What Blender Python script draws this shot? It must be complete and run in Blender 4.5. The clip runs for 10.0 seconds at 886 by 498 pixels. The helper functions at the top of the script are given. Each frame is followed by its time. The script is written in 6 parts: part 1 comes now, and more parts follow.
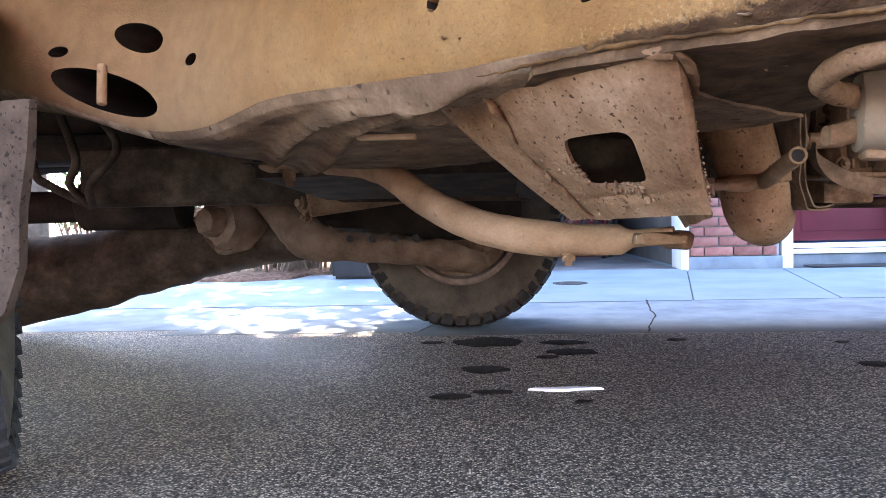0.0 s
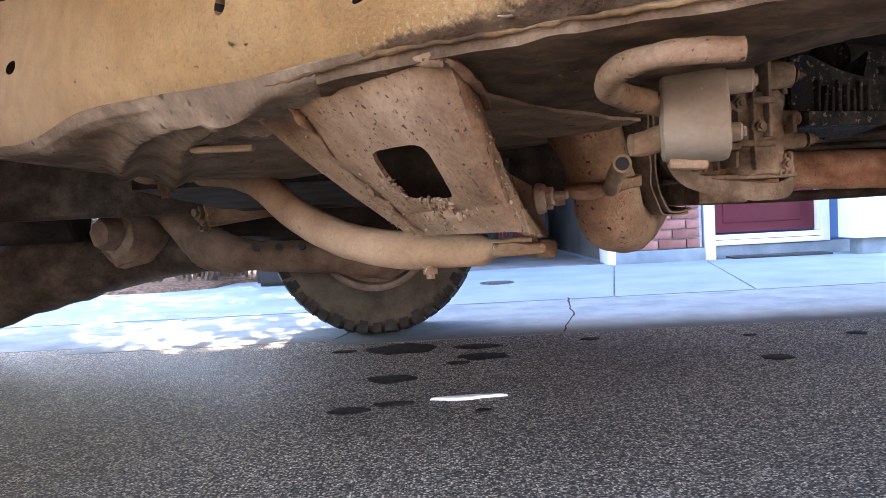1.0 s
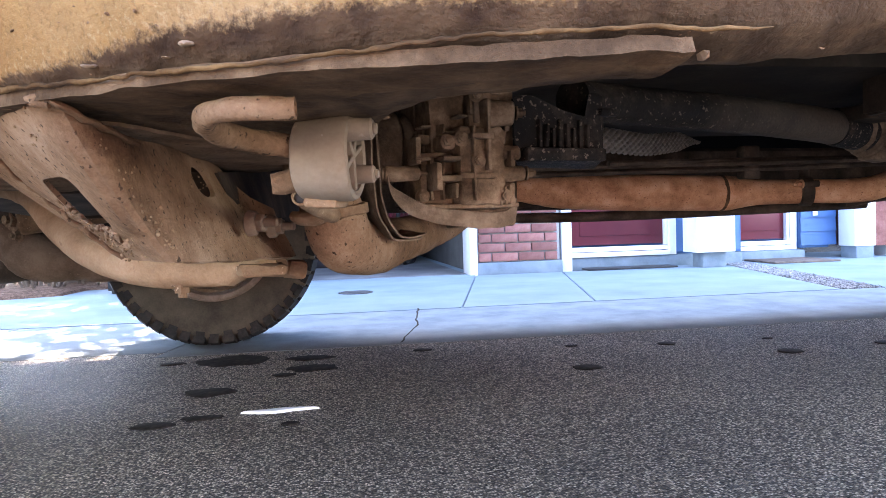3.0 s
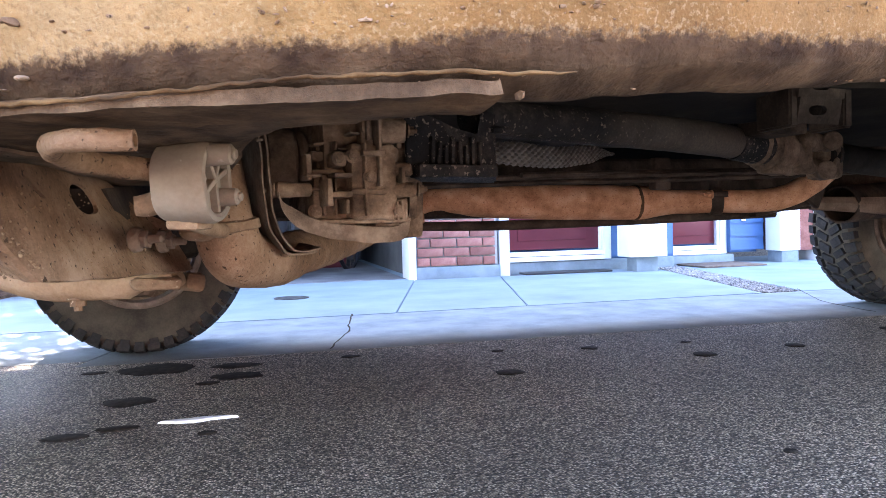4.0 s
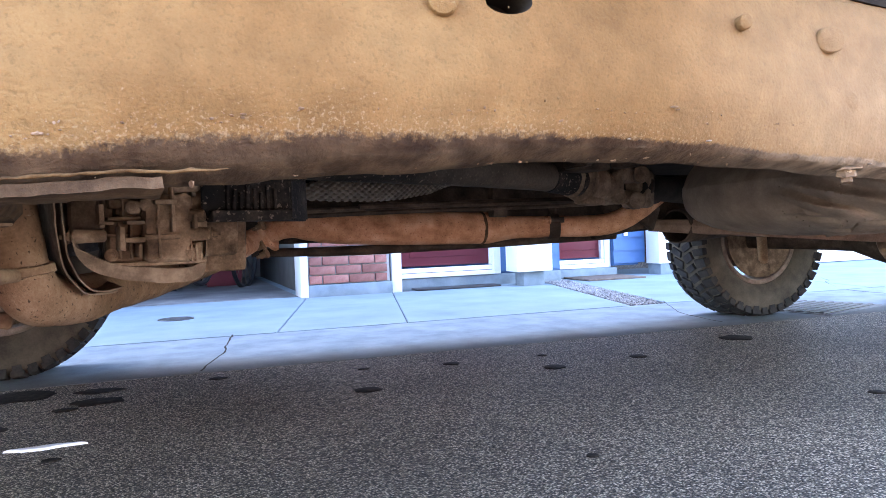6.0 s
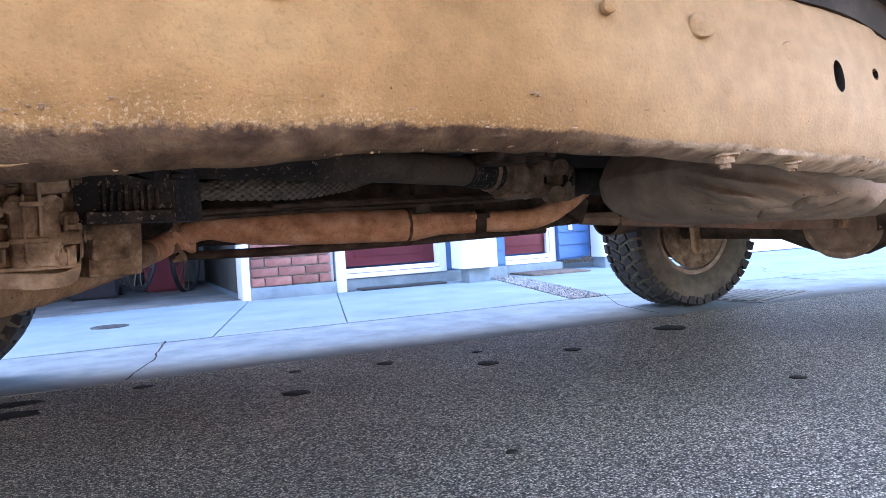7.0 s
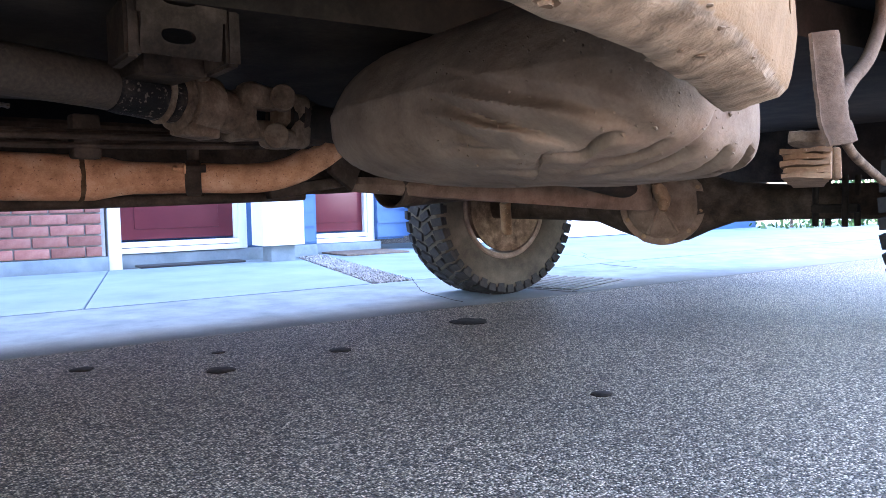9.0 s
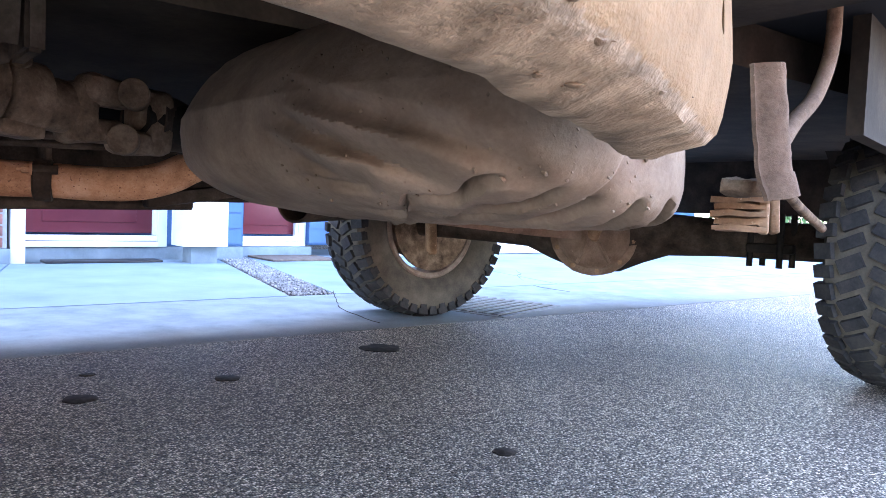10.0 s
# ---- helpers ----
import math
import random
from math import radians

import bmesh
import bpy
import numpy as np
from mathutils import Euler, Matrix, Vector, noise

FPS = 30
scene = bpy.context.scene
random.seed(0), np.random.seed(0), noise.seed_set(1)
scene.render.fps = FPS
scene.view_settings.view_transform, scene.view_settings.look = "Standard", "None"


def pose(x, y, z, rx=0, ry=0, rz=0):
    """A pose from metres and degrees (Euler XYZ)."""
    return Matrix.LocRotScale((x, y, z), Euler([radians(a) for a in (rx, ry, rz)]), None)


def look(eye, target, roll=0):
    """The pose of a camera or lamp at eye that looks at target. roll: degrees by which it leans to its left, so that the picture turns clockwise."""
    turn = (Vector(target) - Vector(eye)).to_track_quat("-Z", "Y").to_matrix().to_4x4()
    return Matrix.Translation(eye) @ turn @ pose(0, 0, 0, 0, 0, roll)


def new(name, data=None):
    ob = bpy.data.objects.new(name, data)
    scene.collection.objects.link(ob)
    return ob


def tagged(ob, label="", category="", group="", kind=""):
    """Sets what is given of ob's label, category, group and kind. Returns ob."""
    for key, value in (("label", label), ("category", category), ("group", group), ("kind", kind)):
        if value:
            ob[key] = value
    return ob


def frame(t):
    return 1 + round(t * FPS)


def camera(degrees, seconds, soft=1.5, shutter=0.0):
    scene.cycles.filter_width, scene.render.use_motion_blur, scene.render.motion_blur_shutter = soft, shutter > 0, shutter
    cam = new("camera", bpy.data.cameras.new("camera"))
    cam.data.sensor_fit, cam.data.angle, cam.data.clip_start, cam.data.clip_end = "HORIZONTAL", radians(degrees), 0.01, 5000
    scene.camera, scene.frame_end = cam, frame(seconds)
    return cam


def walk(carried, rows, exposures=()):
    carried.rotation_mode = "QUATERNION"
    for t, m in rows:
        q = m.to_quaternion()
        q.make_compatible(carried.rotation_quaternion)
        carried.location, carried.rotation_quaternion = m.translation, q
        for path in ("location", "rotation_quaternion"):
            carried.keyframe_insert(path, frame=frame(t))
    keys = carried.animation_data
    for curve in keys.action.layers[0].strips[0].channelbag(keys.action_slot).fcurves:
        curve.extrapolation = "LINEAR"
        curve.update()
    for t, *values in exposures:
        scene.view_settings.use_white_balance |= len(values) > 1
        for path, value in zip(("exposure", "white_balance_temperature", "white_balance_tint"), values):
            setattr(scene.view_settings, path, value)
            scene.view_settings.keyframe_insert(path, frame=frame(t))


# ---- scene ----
cam = camera(60.0, 10.0, soft=0.6)
PATH = [
    (0, (0.0259, 0.0266, 0.4005), (-0.0905, 2.0217, 0.3234), -1.24),
    (0.5, (0.0819, 0.0529, 0.4077), (0.0450, 2.0510, 0.3282), -2.54),
    (1, (0.1328, 0.0818, 0.4131), (0.1624, 2.0798, 0.3284), -2.87),
    (1.5, (0.1743, 0.0943, 0.4147), (0.2661, 2.0901, 0.3241), -2.56),
    (2, (0.2153, 0.0978, 0.4152), (0.3698, 2.0897, 0.3235), -2.48),
    (2.5, (0.2616, 0.0633, 0.4188), (0.4993, 2.0474, 0.3356), -2.10),
    (4, (0.3595, -0.0056, 0.4374), (0.8116, 1.9413, 0.3637), -1.54),
    (4.5, (0.3904, -0.0446, 0.4419), (0.9021, 1.8876, 0.3717), -2.04),
    (5, (0.4259, -0.0933, 0.4585), (1.0017, 1.8214, 0.4111), -2.70),
    (5.5, (0.4568, -0.1544, 0.4714), (1.0768, 1.7466, 0.4265), -2.17),
    (7, (0.5809, -0.1670, 0.4609), (1.3556, 1.6760, 0.4037), -3.37),
    (7.5, (0.6557, -0.1048, 0.4650), (1.4918, 1.7107, 0.3960), -4.19),
    (8, (0.7833, 0.0040, 0.4313), (1.7244, 1.7659, 0.3314), -3.75),
    (8.5, (0.9272, 0.1234, 0.4113), (1.9572, 1.8341, 0.2983), -2.34),
    (9, (1.0735, 0.2396, 0.4124), (2.2001, 1.8872, 0.2866), -1.17),
    (9.5, (1.1743, 0.3109, 0.4310), (2.3696, 1.9098, 0.3101), 0.52),
    (10, (1.2634, 0.3456, 0.4513), (2.5049, 1.9098, 0.3413), 2.31),
]
walk(cam, [(t, look(eye, target, roll)) for t, eye, target, roll in PATH], [(0.0, 4.54, 6880, 21), (4.0, 4.67, 6820, 21), (7.0, 4.48, 6600, 19), (10.0, 4.72, 6440, 20)])

# ---- world, sun, exposure ----
SUN_EL, SUN_AZ = radians(60), radians(-20)   # azimuth from +y, negative towards -x
sun_way = Vector((math.sin(SUN_AZ) * math.cos(SUN_EL), math.cos(SUN_AZ) * math.cos(SUN_EL), math.sin(SUN_EL)))
world = bpy.data.worlds.new("world")
scene.world = world
world.use_nodes = True
wn = world.node_tree
sky = wn.nodes.new("ShaderNodeTexSky")
sky.sky_type = "NISHITA"
sky.sun_disc = False
sky.sun_elevation, sky.sun_rotation = SUN_EL, SUN_AZ
wn.links.new(sky.outputs[0], wn.nodes["Background"].inputs[0])
wn.nodes["Background"].inputs[1].default_value = 0.15
sun = new("sun", bpy.data.lights.new("sun", "SUN"))
sun.data.energy, sun.data.angle, sun.data.color = 2.0, radians(0.53), (1.0, 0.94, 0.85)
sun.matrix_world = look((0, 0, 20), Vector((0, 0, 20)) - sun_way)

# ---- materials ----


def material(name, colours, rough=0.8, metal=0.0, scale=20.0, fine=180.0, bump=0.3, depth=0.004, detail=8.0, island=0.0, spots=None, grain=0.32):
    """A surface whose colour drifts between some colours at two scales, with relief; spots: (colour, size per metre, share)."""
    m = bpy.data.materials.new(name)
    m.use_nodes = True
    n, l = m.node_tree.nodes, m.node_tree.links
    b = n["Principled BSDF"]
    co = n.new("ShaderNodeTexCoord").outputs["Object"]
    big = n.new("ShaderNodeTexNoise")
    big.inputs["Scale"].default_value, big.inputs["Detail"].default_value, big.inputs["Roughness"].default_value = scale, detail, 0.6
    small = n.new("ShaderNodeTexNoise")
    small.inputs["Scale"].default_value, small.inputs["Detail"].default_value, small.inputs["Roughness"].default_value = fine, 6.0, 0.68
    for t in (big, small):
        l.new(co, t.inputs["Vector"])
    mix = n.new("ShaderNodeMath")
    mix.operation = "MULTIPLY_ADD"
    l.new(small.outputs[0], mix.inputs[0])
    mix.inputs[1].default_value = grain
    l.new(big.outputs[0], mix.inputs[2])
    ramp = n.new("ShaderNodeValToRGB")
    while len(ramp.color_ramp.elements) < len(colours):
        ramp.color_ramp.elements.new(0.5)
    for k, c in enumerate(colours):
        e = ramp.color_ramp.elements[k]
        e.position, e.color = 0.29 + 0.5 * grain + 0.42 * k / max(1, len(colours) - 1), (*c, 1)
    l.new(mix.outputs[0], ramp.inputs[0])
    colour = ramp.outputs[0]
    if spots:
        vor = n.new("ShaderNodeTexNoise")
        vor.inputs["Scale"].default_value, vor.inputs["Detail"].default_value = spots[1], 5.0
        l.new(co, vor.inputs["Vector"])
        cut = n.new("ShaderNodeMapRange")
        cut.inputs[1].default_value, cut.inputs[2].default_value = spots[2], spots[2] + 0.05
        l.new(vor.outputs[0], cut.inputs[0])
        mc = n.new("ShaderNodeMix")
        mc.data_type = "RGBA"
        l.new(cut.outputs[0], mc.inputs[0])
        l.new(colour, mc.inputs[6])
        mc.inputs[7].default_value = (*spots[0], 1)
        colour = mc.outputs[2]
    if island:
        info = n.new("ShaderNodeObjectInfo")
        hsv = n.new("ShaderNodeHueSaturation")
        mr = n.new("ShaderNodeMapRange")
        mr.inputs[3].default_value, mr.inputs[4].default_value = 1 - island, 1 + island
        l.new(info.outputs["Random"], mr.inputs[0])
        l.new(mr.outputs[0], hsv.inputs["Value"])
        l.new(colour, hsv.inputs["Color"])
        colour = hsv.outputs[0]
    l.new(colour, b.inputs["Base Color"])
    b.inputs["Roughness"].default_value, b.inputs["Metallic"].default_value = rough, metal
    b.inputs["Specular IOR Level"].default_value = 0.12 if rough > 0.7 else 0.4
    if bump:
        bp = n.new("ShaderNodeBump")
        bp.inputs["Strength"].default_value, bp.inputs["Distance"].default_value = bump, depth
        l.new(mix.outputs[0], bp.inputs["Height"])
        l.new(bp.outputs[0], b.inputs["Normal"])
    return m


def plain(name, colour, rough=0.5, metal=0.0):
    m = bpy.data.materials.new(name)
    m.use_nodes = True
    b = m.node_tree.nodes["Principled BSDF"]
    b.inputs["Base Color"].default_value, b.inputs["Roughness"].default_value, b.inputs["Metallic"].default_value = (*colour, 1), rough, metal
    return m


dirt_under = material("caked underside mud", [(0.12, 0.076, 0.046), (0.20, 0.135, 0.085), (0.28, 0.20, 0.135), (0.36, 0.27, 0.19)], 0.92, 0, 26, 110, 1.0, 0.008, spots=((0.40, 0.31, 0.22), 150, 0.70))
tank_dirt = material("brown dust on plastic", [(0.118, 0.086, 0.060), (0.19, 0.141, 0.101), (0.27, 0.205, 0.15)], 0.9, 0, 10, 200, 0.7, 0.004, spots=((0.17, 0.118, 0.08), 90, 0.68))
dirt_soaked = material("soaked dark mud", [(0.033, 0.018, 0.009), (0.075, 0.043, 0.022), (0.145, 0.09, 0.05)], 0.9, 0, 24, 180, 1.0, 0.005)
dirt_brown = material("brown dried mud", [(0.10, 0.06, 0.034), (0.195, 0.122, 0.071), (0.30, 0.20, 0.122)], 0.9, 0, 14, 200, 1.0, 0.005, spots=((0.38, 0.275, 0.18), 150, 0.655))
bracket_dirt = material("bronze brown dust", [(0.072, 0.038, 0.019), (0.14, 0.079, 0.042), (0.205, 0.124, 0.072), (0.275, 0.18, 0.114)], 0.88, 0, 11, 260, 1.0, 0.005, spots=((0.045, 0.026, 0.014), 190, 0.625))
dirt_dark = material("oily dark dirt", [(0.014, 0.010, 0.008), (0.04, 0.028, 0.02), (0.085, 0.06, 0.043)], 0.8, 0, 14, 160, 0.6, 0.003)
dirt_tan = material("pale tan dust", [(0.20, 0.118, 0.064), (0.31, 0.196, 0.112), (0.41, 0.28, 0.175)], 0.9, 0, 11, 240, 0.9, 0.004, spots=((0.24, 0.15, 0.09), 45, 0.66))
seam_dirt = material("ochre dirt on the seam", [(0.03, 0.015, 0.007), (0.075, 0.038, 0.014), (0.15, 0.083, 0.033)], 0.9, 0, 22, 200, 1.0, 0.004)
panel_dust = material("brown dust on the panel", [(0.075, 0.047, 0.028), (0.15, 0.098, 0.060), (0.25, 0.168, 0.105)], 0.9, 0, 16, 220, 1.0, 0.006, spots=((0.06, 0.04, 0.025), 60, 0.64))
shaft_dust = material("dusty black tube", [(0.007, 0.006, 0.006), (0.016, 0.013, 0.011), (0.055, 0.043, 0.033)], 0.75, 0, 16, 200, 0.8, 0.004, spots=((0.10, 0.078, 0.06), 150, 0.62))
grit_brown = material("brown grit", [(0.10, 0.062, 0.033), (0.19, 0.122, 0.068), (0.30, 0.20, 0.12)], 0.9, 0, 30, 200, 0.8, 0.002)
rust = material("orange surface rust", [(0.24, 0.105, 0.052), (0.46, 0.235, 0.125), (0.62, 0.38, 0.24)], 0.85, 0, 18, 260, 0.9, 0.003, spots=((0.20, 0.095, 0.052), 210, 0.625))
cast_alloy = material("dirty cast alloy", [(0.05, 0.031, 0.018), (0.15, 0.098, 0.060), (0.31, 0.22, 0.145)], 0.75, 0.1, 25, 180, 0.9, 0.004)
cast_dark = material("dark dusty cast steel", [(0.05, 0.033, 0.022), (0.13, 0.09, 0.06), (0.24, 0.175, 0.12)], 0.85, 0, 25, 180, 1.0, 0.004)
arm_dirt = material("grey brown caked dust", [(0.085, 0.056, 0.038), (0.15, 0.103, 0.072), (0.21, 0.15, 0.108)], 0.9, 0, 14, 180, 1.0, 0.006, spots=((0.26, 0.19, 0.14), 120, 0.69))
grey_dust = material("grey dusty alloy", [(0.115, 0.084, 0.058), (0.165, 0.126, 0.09), (0.22, 0.172, 0.126)], 0.8, 0.1, 12, 250, 0.4, 0.002, spots=((0.26, 0.21, 0.16), 160, 0.68))
black_oily = material("oily black with dust", [(0.005, 0.005, 0.005), (0.012, 0.010, 0.009), (0.05, 0.039, 0.03)], 0.72, 0, 16, 200, 0.8, 0.004, spots=((0.115, 0.092, 0.072), 150, 0.59))
rubber = material("black tyre rubber", [(0.018, 0.018, 0.019), (0.03, 0.03, 0.031), (0.05, 0.047, 0.043)], 0.75, 0, 15, 120, 0.3, 0.001)
rubber_dusty = material("dusty sidewall rubber", [(0.045, 0.04, 0.034), (0.085, 0.075, 0.06), (0.13, 0.115, 0.09)], 0.85, 0, 9, 160, 0.3, 0.001)
letter_grey = material("faded raised lettering", [(0.12, 0.11, 0.095), (0.2, 0.18, 0.155)], 0.85, 0, 60, 200, 0.2, 0.001)
rim_dirt = material("brake dust on rim", [(0.10, 0.075, 0.06), (0.2, 0.155, 0.125), (0.3, 0.24, 0.2)], 0.75, 0.2, 16, 180, 0.4, 0.001)
under_dark = material("dark underbody coating and hole shade", [(0.009, 0.0075, 0.006), (0.022, 0.017, 0.0135), (0.042, 0.033, 0.025)], 0.85, 0, 8, 100, 0.4, 0.003)
flap_plastic = material("scuffed grey plastic", [(0.026, 0.017, 0.012), (0.048, 0.032, 0.022), (0.078, 0.054, 0.038)], 0.85, 0, 20, 200, 0.6, 0.002, spots=((0.016, 0.012, 0.010), 190, 0.60))
foil = material("embossed foil", [(0.065, 0.05, 0.037), (0.135, 0.108, 0.082)], 0.55, 0.3, 30, 200, 0.2, 0.001)
paint_body = material("dark dusty body paint", [(0.006, 0.007, 0.010), (0.012, 0.013, 0.017)], 0.75, 0, 3, 60, 0.1, 0.001)


def asphalt_material():
    m = bpy.data.materials.new("worn asphalt")
    m.use_nodes = True
    n, l = m.node_tree.nodes, m.node_tree.links
    b = n["Principled BSDF"]
    co = n.new("ShaderNodeTexCoord").outputs["Object"]
    vor = n.new("ShaderNodeTexVoronoi")
    vor.inputs["Scale"].default_value = 240
    l.new(co, vor.inputs["Vector"])
    warp = n.new("ShaderNodeTexNoise")
    warp.inputs["Scale"].default_value, warp.inputs["Detail"].default_value = 1.3, 6
    l.new(co, warp.inputs["Vector"])
    stone = n.new("ShaderNodeSeparateColor")
    l.new(vor.outputs["Color"], stone.inputs[0])
    ramp = n.new("ShaderNodeValToRGB")
    for k, (p, c) in enumerate([(0.0, (0.03, 0.022, 0.015)), (0.42, (0.155, 0.118, 0.082)), (0.74, (0.50, 0.395, 0.285)), (1.0, (0.90, 0.75, 0.58))]):
        if k > 1:
            ramp.color_ramp.elements.new(p)
        e = ramp.color_ramp.elements[min(k, len(ramp.color_ramp.elements) - 1)] if k != 1 else ramp.color_ramp.elements[1]
        e.position, e.color = p, (*c, 1)
    l.new(stone.outputs[0], ramp.inputs[0])
    edge = n.new("ShaderNodeMapRange")
    edge.inputs[1].default_value, edge.inputs[2].default_value, edge.inputs[3].default_value, edge.inputs[4].default_value = 0.22, 0.7, 1.0, 0.2
    l.new(vor.outputs["Distance"], edge.inputs[0])
    mul = n.new("ShaderNodeMix")
    mul.data_type, mul.blend_type = "RGBA", "MULTIPLY"
    mul.inputs[0].default_value = 1
    l.new(ramp.outputs[0], mul.inputs[6])
    l.new(edge.outputs[0], mul.inputs[7])
    tone = n.new("ShaderNodeMapRange")
    tone.inputs[1].default_value, tone.inputs[2].default_value, tone.inputs[3].default_value, tone.inputs[4].default_value = 0.3, 0.7, 0.75, 1.25
    l.new(warp.outputs[0], tone.inputs[0])
    mul2 = n.new("ShaderNodeMix")
    mul2.data_type, mul2.blend_type = "RGBA", "MULTIPLY"
    mul2.inputs[0].default_value = 1
    l.new(mul.outputs[2], mul2.inputs[6])
    l.new(tone.outputs[0], mul2.inputs[7])
    speck = n.new("ShaderNodeTexNoise")
    speck.inputs["Scale"].default_value, speck.inputs["Detail"].default_value = 900, 3
    l.new(co, speck.inputs["Vector"])
    gleam = n.new("ShaderNodeMapRange")
    gleam.inputs[1].default_value, gleam.inputs[2].default_value, gleam.inputs[3].default_value, gleam.inputs[4].default_value = 0.36, 0.64, 0.45, 1.6
    l.new(speck.outputs[0], gleam.inputs[0])
    mul3 = n.new("ShaderNodeMix")
    mul3.data_type, mul3.blend_type = "RGBA", "MULTIPLY"
    mul3.inputs[0].default_value = 1
    l.new(mul2.outputs[2], mul3.inputs[6])
    l.new(gleam.outputs[0], mul3.inputs[7])
    l.new(mul3.outputs[2], b.inputs["Base Color"])
    b.inputs["Roughness"].default_value, b.inputs["Specular IOR Level"].default_value = 0.62, 0.3
    bp = n.new("ShaderNodeBump")
    bp.inputs["Strength"].default_value, bp.inputs["Distance"].default_value = 1.0, 0.006
    bp.invert = True
    l.new(vor.outputs["Distance"], bp.inputs["Height"])
    l.new(bp.outputs[0], b.inputs["Normal"])
    return m


asphalt = asphalt_material()


def overlaid(m, colour, axis, start, end, wobble, scale):
    """Lays a second, speckled colour over a material from one line to another, with a ragged border."""
    n, l = m.node_tree.nodes, m.node_tree.links
    b = n["Principled BSDF"]
    old = b.inputs["Base Color"].links[0].from_socket
    co = n.new("ShaderNodeTexCoord").outputs["Object"]
    sep = n.new("ShaderNodeSeparateXYZ")
    l.new(co, sep.inputs[0])
    ragged = n.new("ShaderNodeTexNoise")
    ragged.inputs["Scale"].default_value, ragged.inputs["Detail"].default_value = scale, 7
    l.new(co, ragged.inputs["Vector"])
    off = n.new("ShaderNodeMath")
    off.operation = "MULTIPLY_ADD"
    off.inputs[1].default_value = wobble
    l.new(ragged.outputs[0], off.inputs[0])
    l.new(sep.outputs[axis], off.inputs[2])
    share = n.new("ShaderNodeMapRange")
    share.inputs[1].default_value, share.inputs[2].default_value = start + wobble * 0.5, end + wobble * 0.5
    l.new(off.outputs[0], share.inputs[0])
    grain = n.new("ShaderNodeTexNoise")
    grain.inputs["Scale"].default_value, grain.inputs["Detail"].default_value = 190, 3
    l.new(co, grain.inputs["Vector"])
    tones = n.new("ShaderNodeMix")
    tones.data_type = "RGBA"
    l.new(grain.outputs[0], tones.inputs[0])
    tones.inputs[6].default_value = (*[0.4 * c for c in colour], 1)
    tones.inputs[7].default_value = (*[1.6 * c for c in colour], 1)
    mix = n.new("ShaderNodeMix")
    mix.data_type = "RGBA"
    l.new(share.outputs[0], mix.inputs[0])
    l.new(old, mix.inputs[6])
    l.new(tones.outputs[2], mix.inputs[7])
    l.new(mix.outputs[2], b.inputs["Base Color"])
    return m

overlaid(shaft_dust, (0.062, 0.047, 0.035), 0, 0.85, 1.30, 0.5, 14)
concrete = material("broom finished concrete", [(0.155, 0.205, 0.228), (0.20, 0.258, 0.285), (0.235, 0.297, 0.325)], 0.85, 0, 2.2, 220, 0.25, 0.001)
concrete_rough = material("worn gutter concrete", [(0.135, 0.172, 0.195), (0.185, 0.23, 0.258), (0.235, 0.285, 0.315)], 0.9, 0, 6, 170, 0.5, 0.002)
# asphalt feathering plus the truck's soft shade edge, painted into the gutter
overlaid(concrete_rough, (0.15, 0.14, 0.125), 1, 2.92, 2.60, 0.22, 5)
soil = material("dark soil joint", [(0.02, 0.017, 0.014), (0.05, 0.043, 0.036)], 0.95, 0, 40, 200, 0.5, 0.003)
brick_red = material("red clay brick", [(0.19, 0.075, 0.062), (0.28, 0.118, 0.096), (0.34, 0.165, 0.135)], 0.85, 0, 18, 160, 0.5, 0.002, island=0.22)
mortar = material("grey mortar", [(0.30, 0.30, 0.30), (0.42, 0.42, 0.41)], 0.9, 0, 25, 200, 0.4, 0.002)
white_paint = material("white painted trim", [(0.74, 0.74, 0.73), (0.82, 0.82, 0.81)], 0.5, 0, 3, 60, 0.1, 0.0005)
blue_paint = material("blue painted siding", [(0.035, 0.105, 0.235), (0.05, 0.13, 0.28)], 0.55, 0, 4, 90, 0.2, 0.0005)
red_door = material("dark red door paint", [(0.10, 0.012, 0.018), (0.14, 0.02, 0.026)], 0.4, 0, 3, 40, 0.1, 0.0005)
oil = material("soaked oil stain", [(0.006, 0.005, 0.004), (0.018, 0.0145, 0.0115), (0.045, 0.036, 0.029)], 0.75, 0, 40, 150, 0.6, 0.002)
sliver_white = plain("white sun sliver", (0.85, 0.85, 0.84), 0.7)
iron = material("grey cast iron", [(0.05, 0.05, 0.05), (0.12, 0.12, 0.12)], 0.6, 0.5, 40, 200, 0.4, 0.002)
mulch = material("bark mulch", [(0.06, 0.035, 0.022), (0.15, 0.09, 0.06), (0.25, 0.16, 0.11)], 0.95, 0, 30, 120, 0.9, 0.01)
bark = material("grey brown bark", [(0.10, 0.07, 0.05), (0.2, 0.15, 0.11)], 0.9, 0, 20, 90, 0.8, 0.004)
leaf_green = material("green leaves", [(0.03, 0.07, 0.015), (0.06, 0.13, 0.03), (0.10, 0.17, 0.05)], 0.55, 0, 6, 60, 0.2, 0.001)
gravel_grey = material("grey gravel", [(0.10, 0.10, 0.10), (0.24, 0.235, 0.23), (0.4, 0.39, 0.38)], 0.85, 0, 40, 150, 0.3, 0.002)
mat_brown = material("brown coir", [(0.10, 0.075, 0.06), (0.2, 0.155, 0.125)], 0.95, 0, 30, 200, 0.6, 0.003)
# garage floor colour is darkened to carry the shade indoors
floor_dark = material("garage concrete with indoor shade", [(0.06, 0.06, 0.06), (0.12, 0.12, 0.118), (0.2, 0.2, 0.195)], 0.6, 0, 2, 90, 0.2, 0.001)
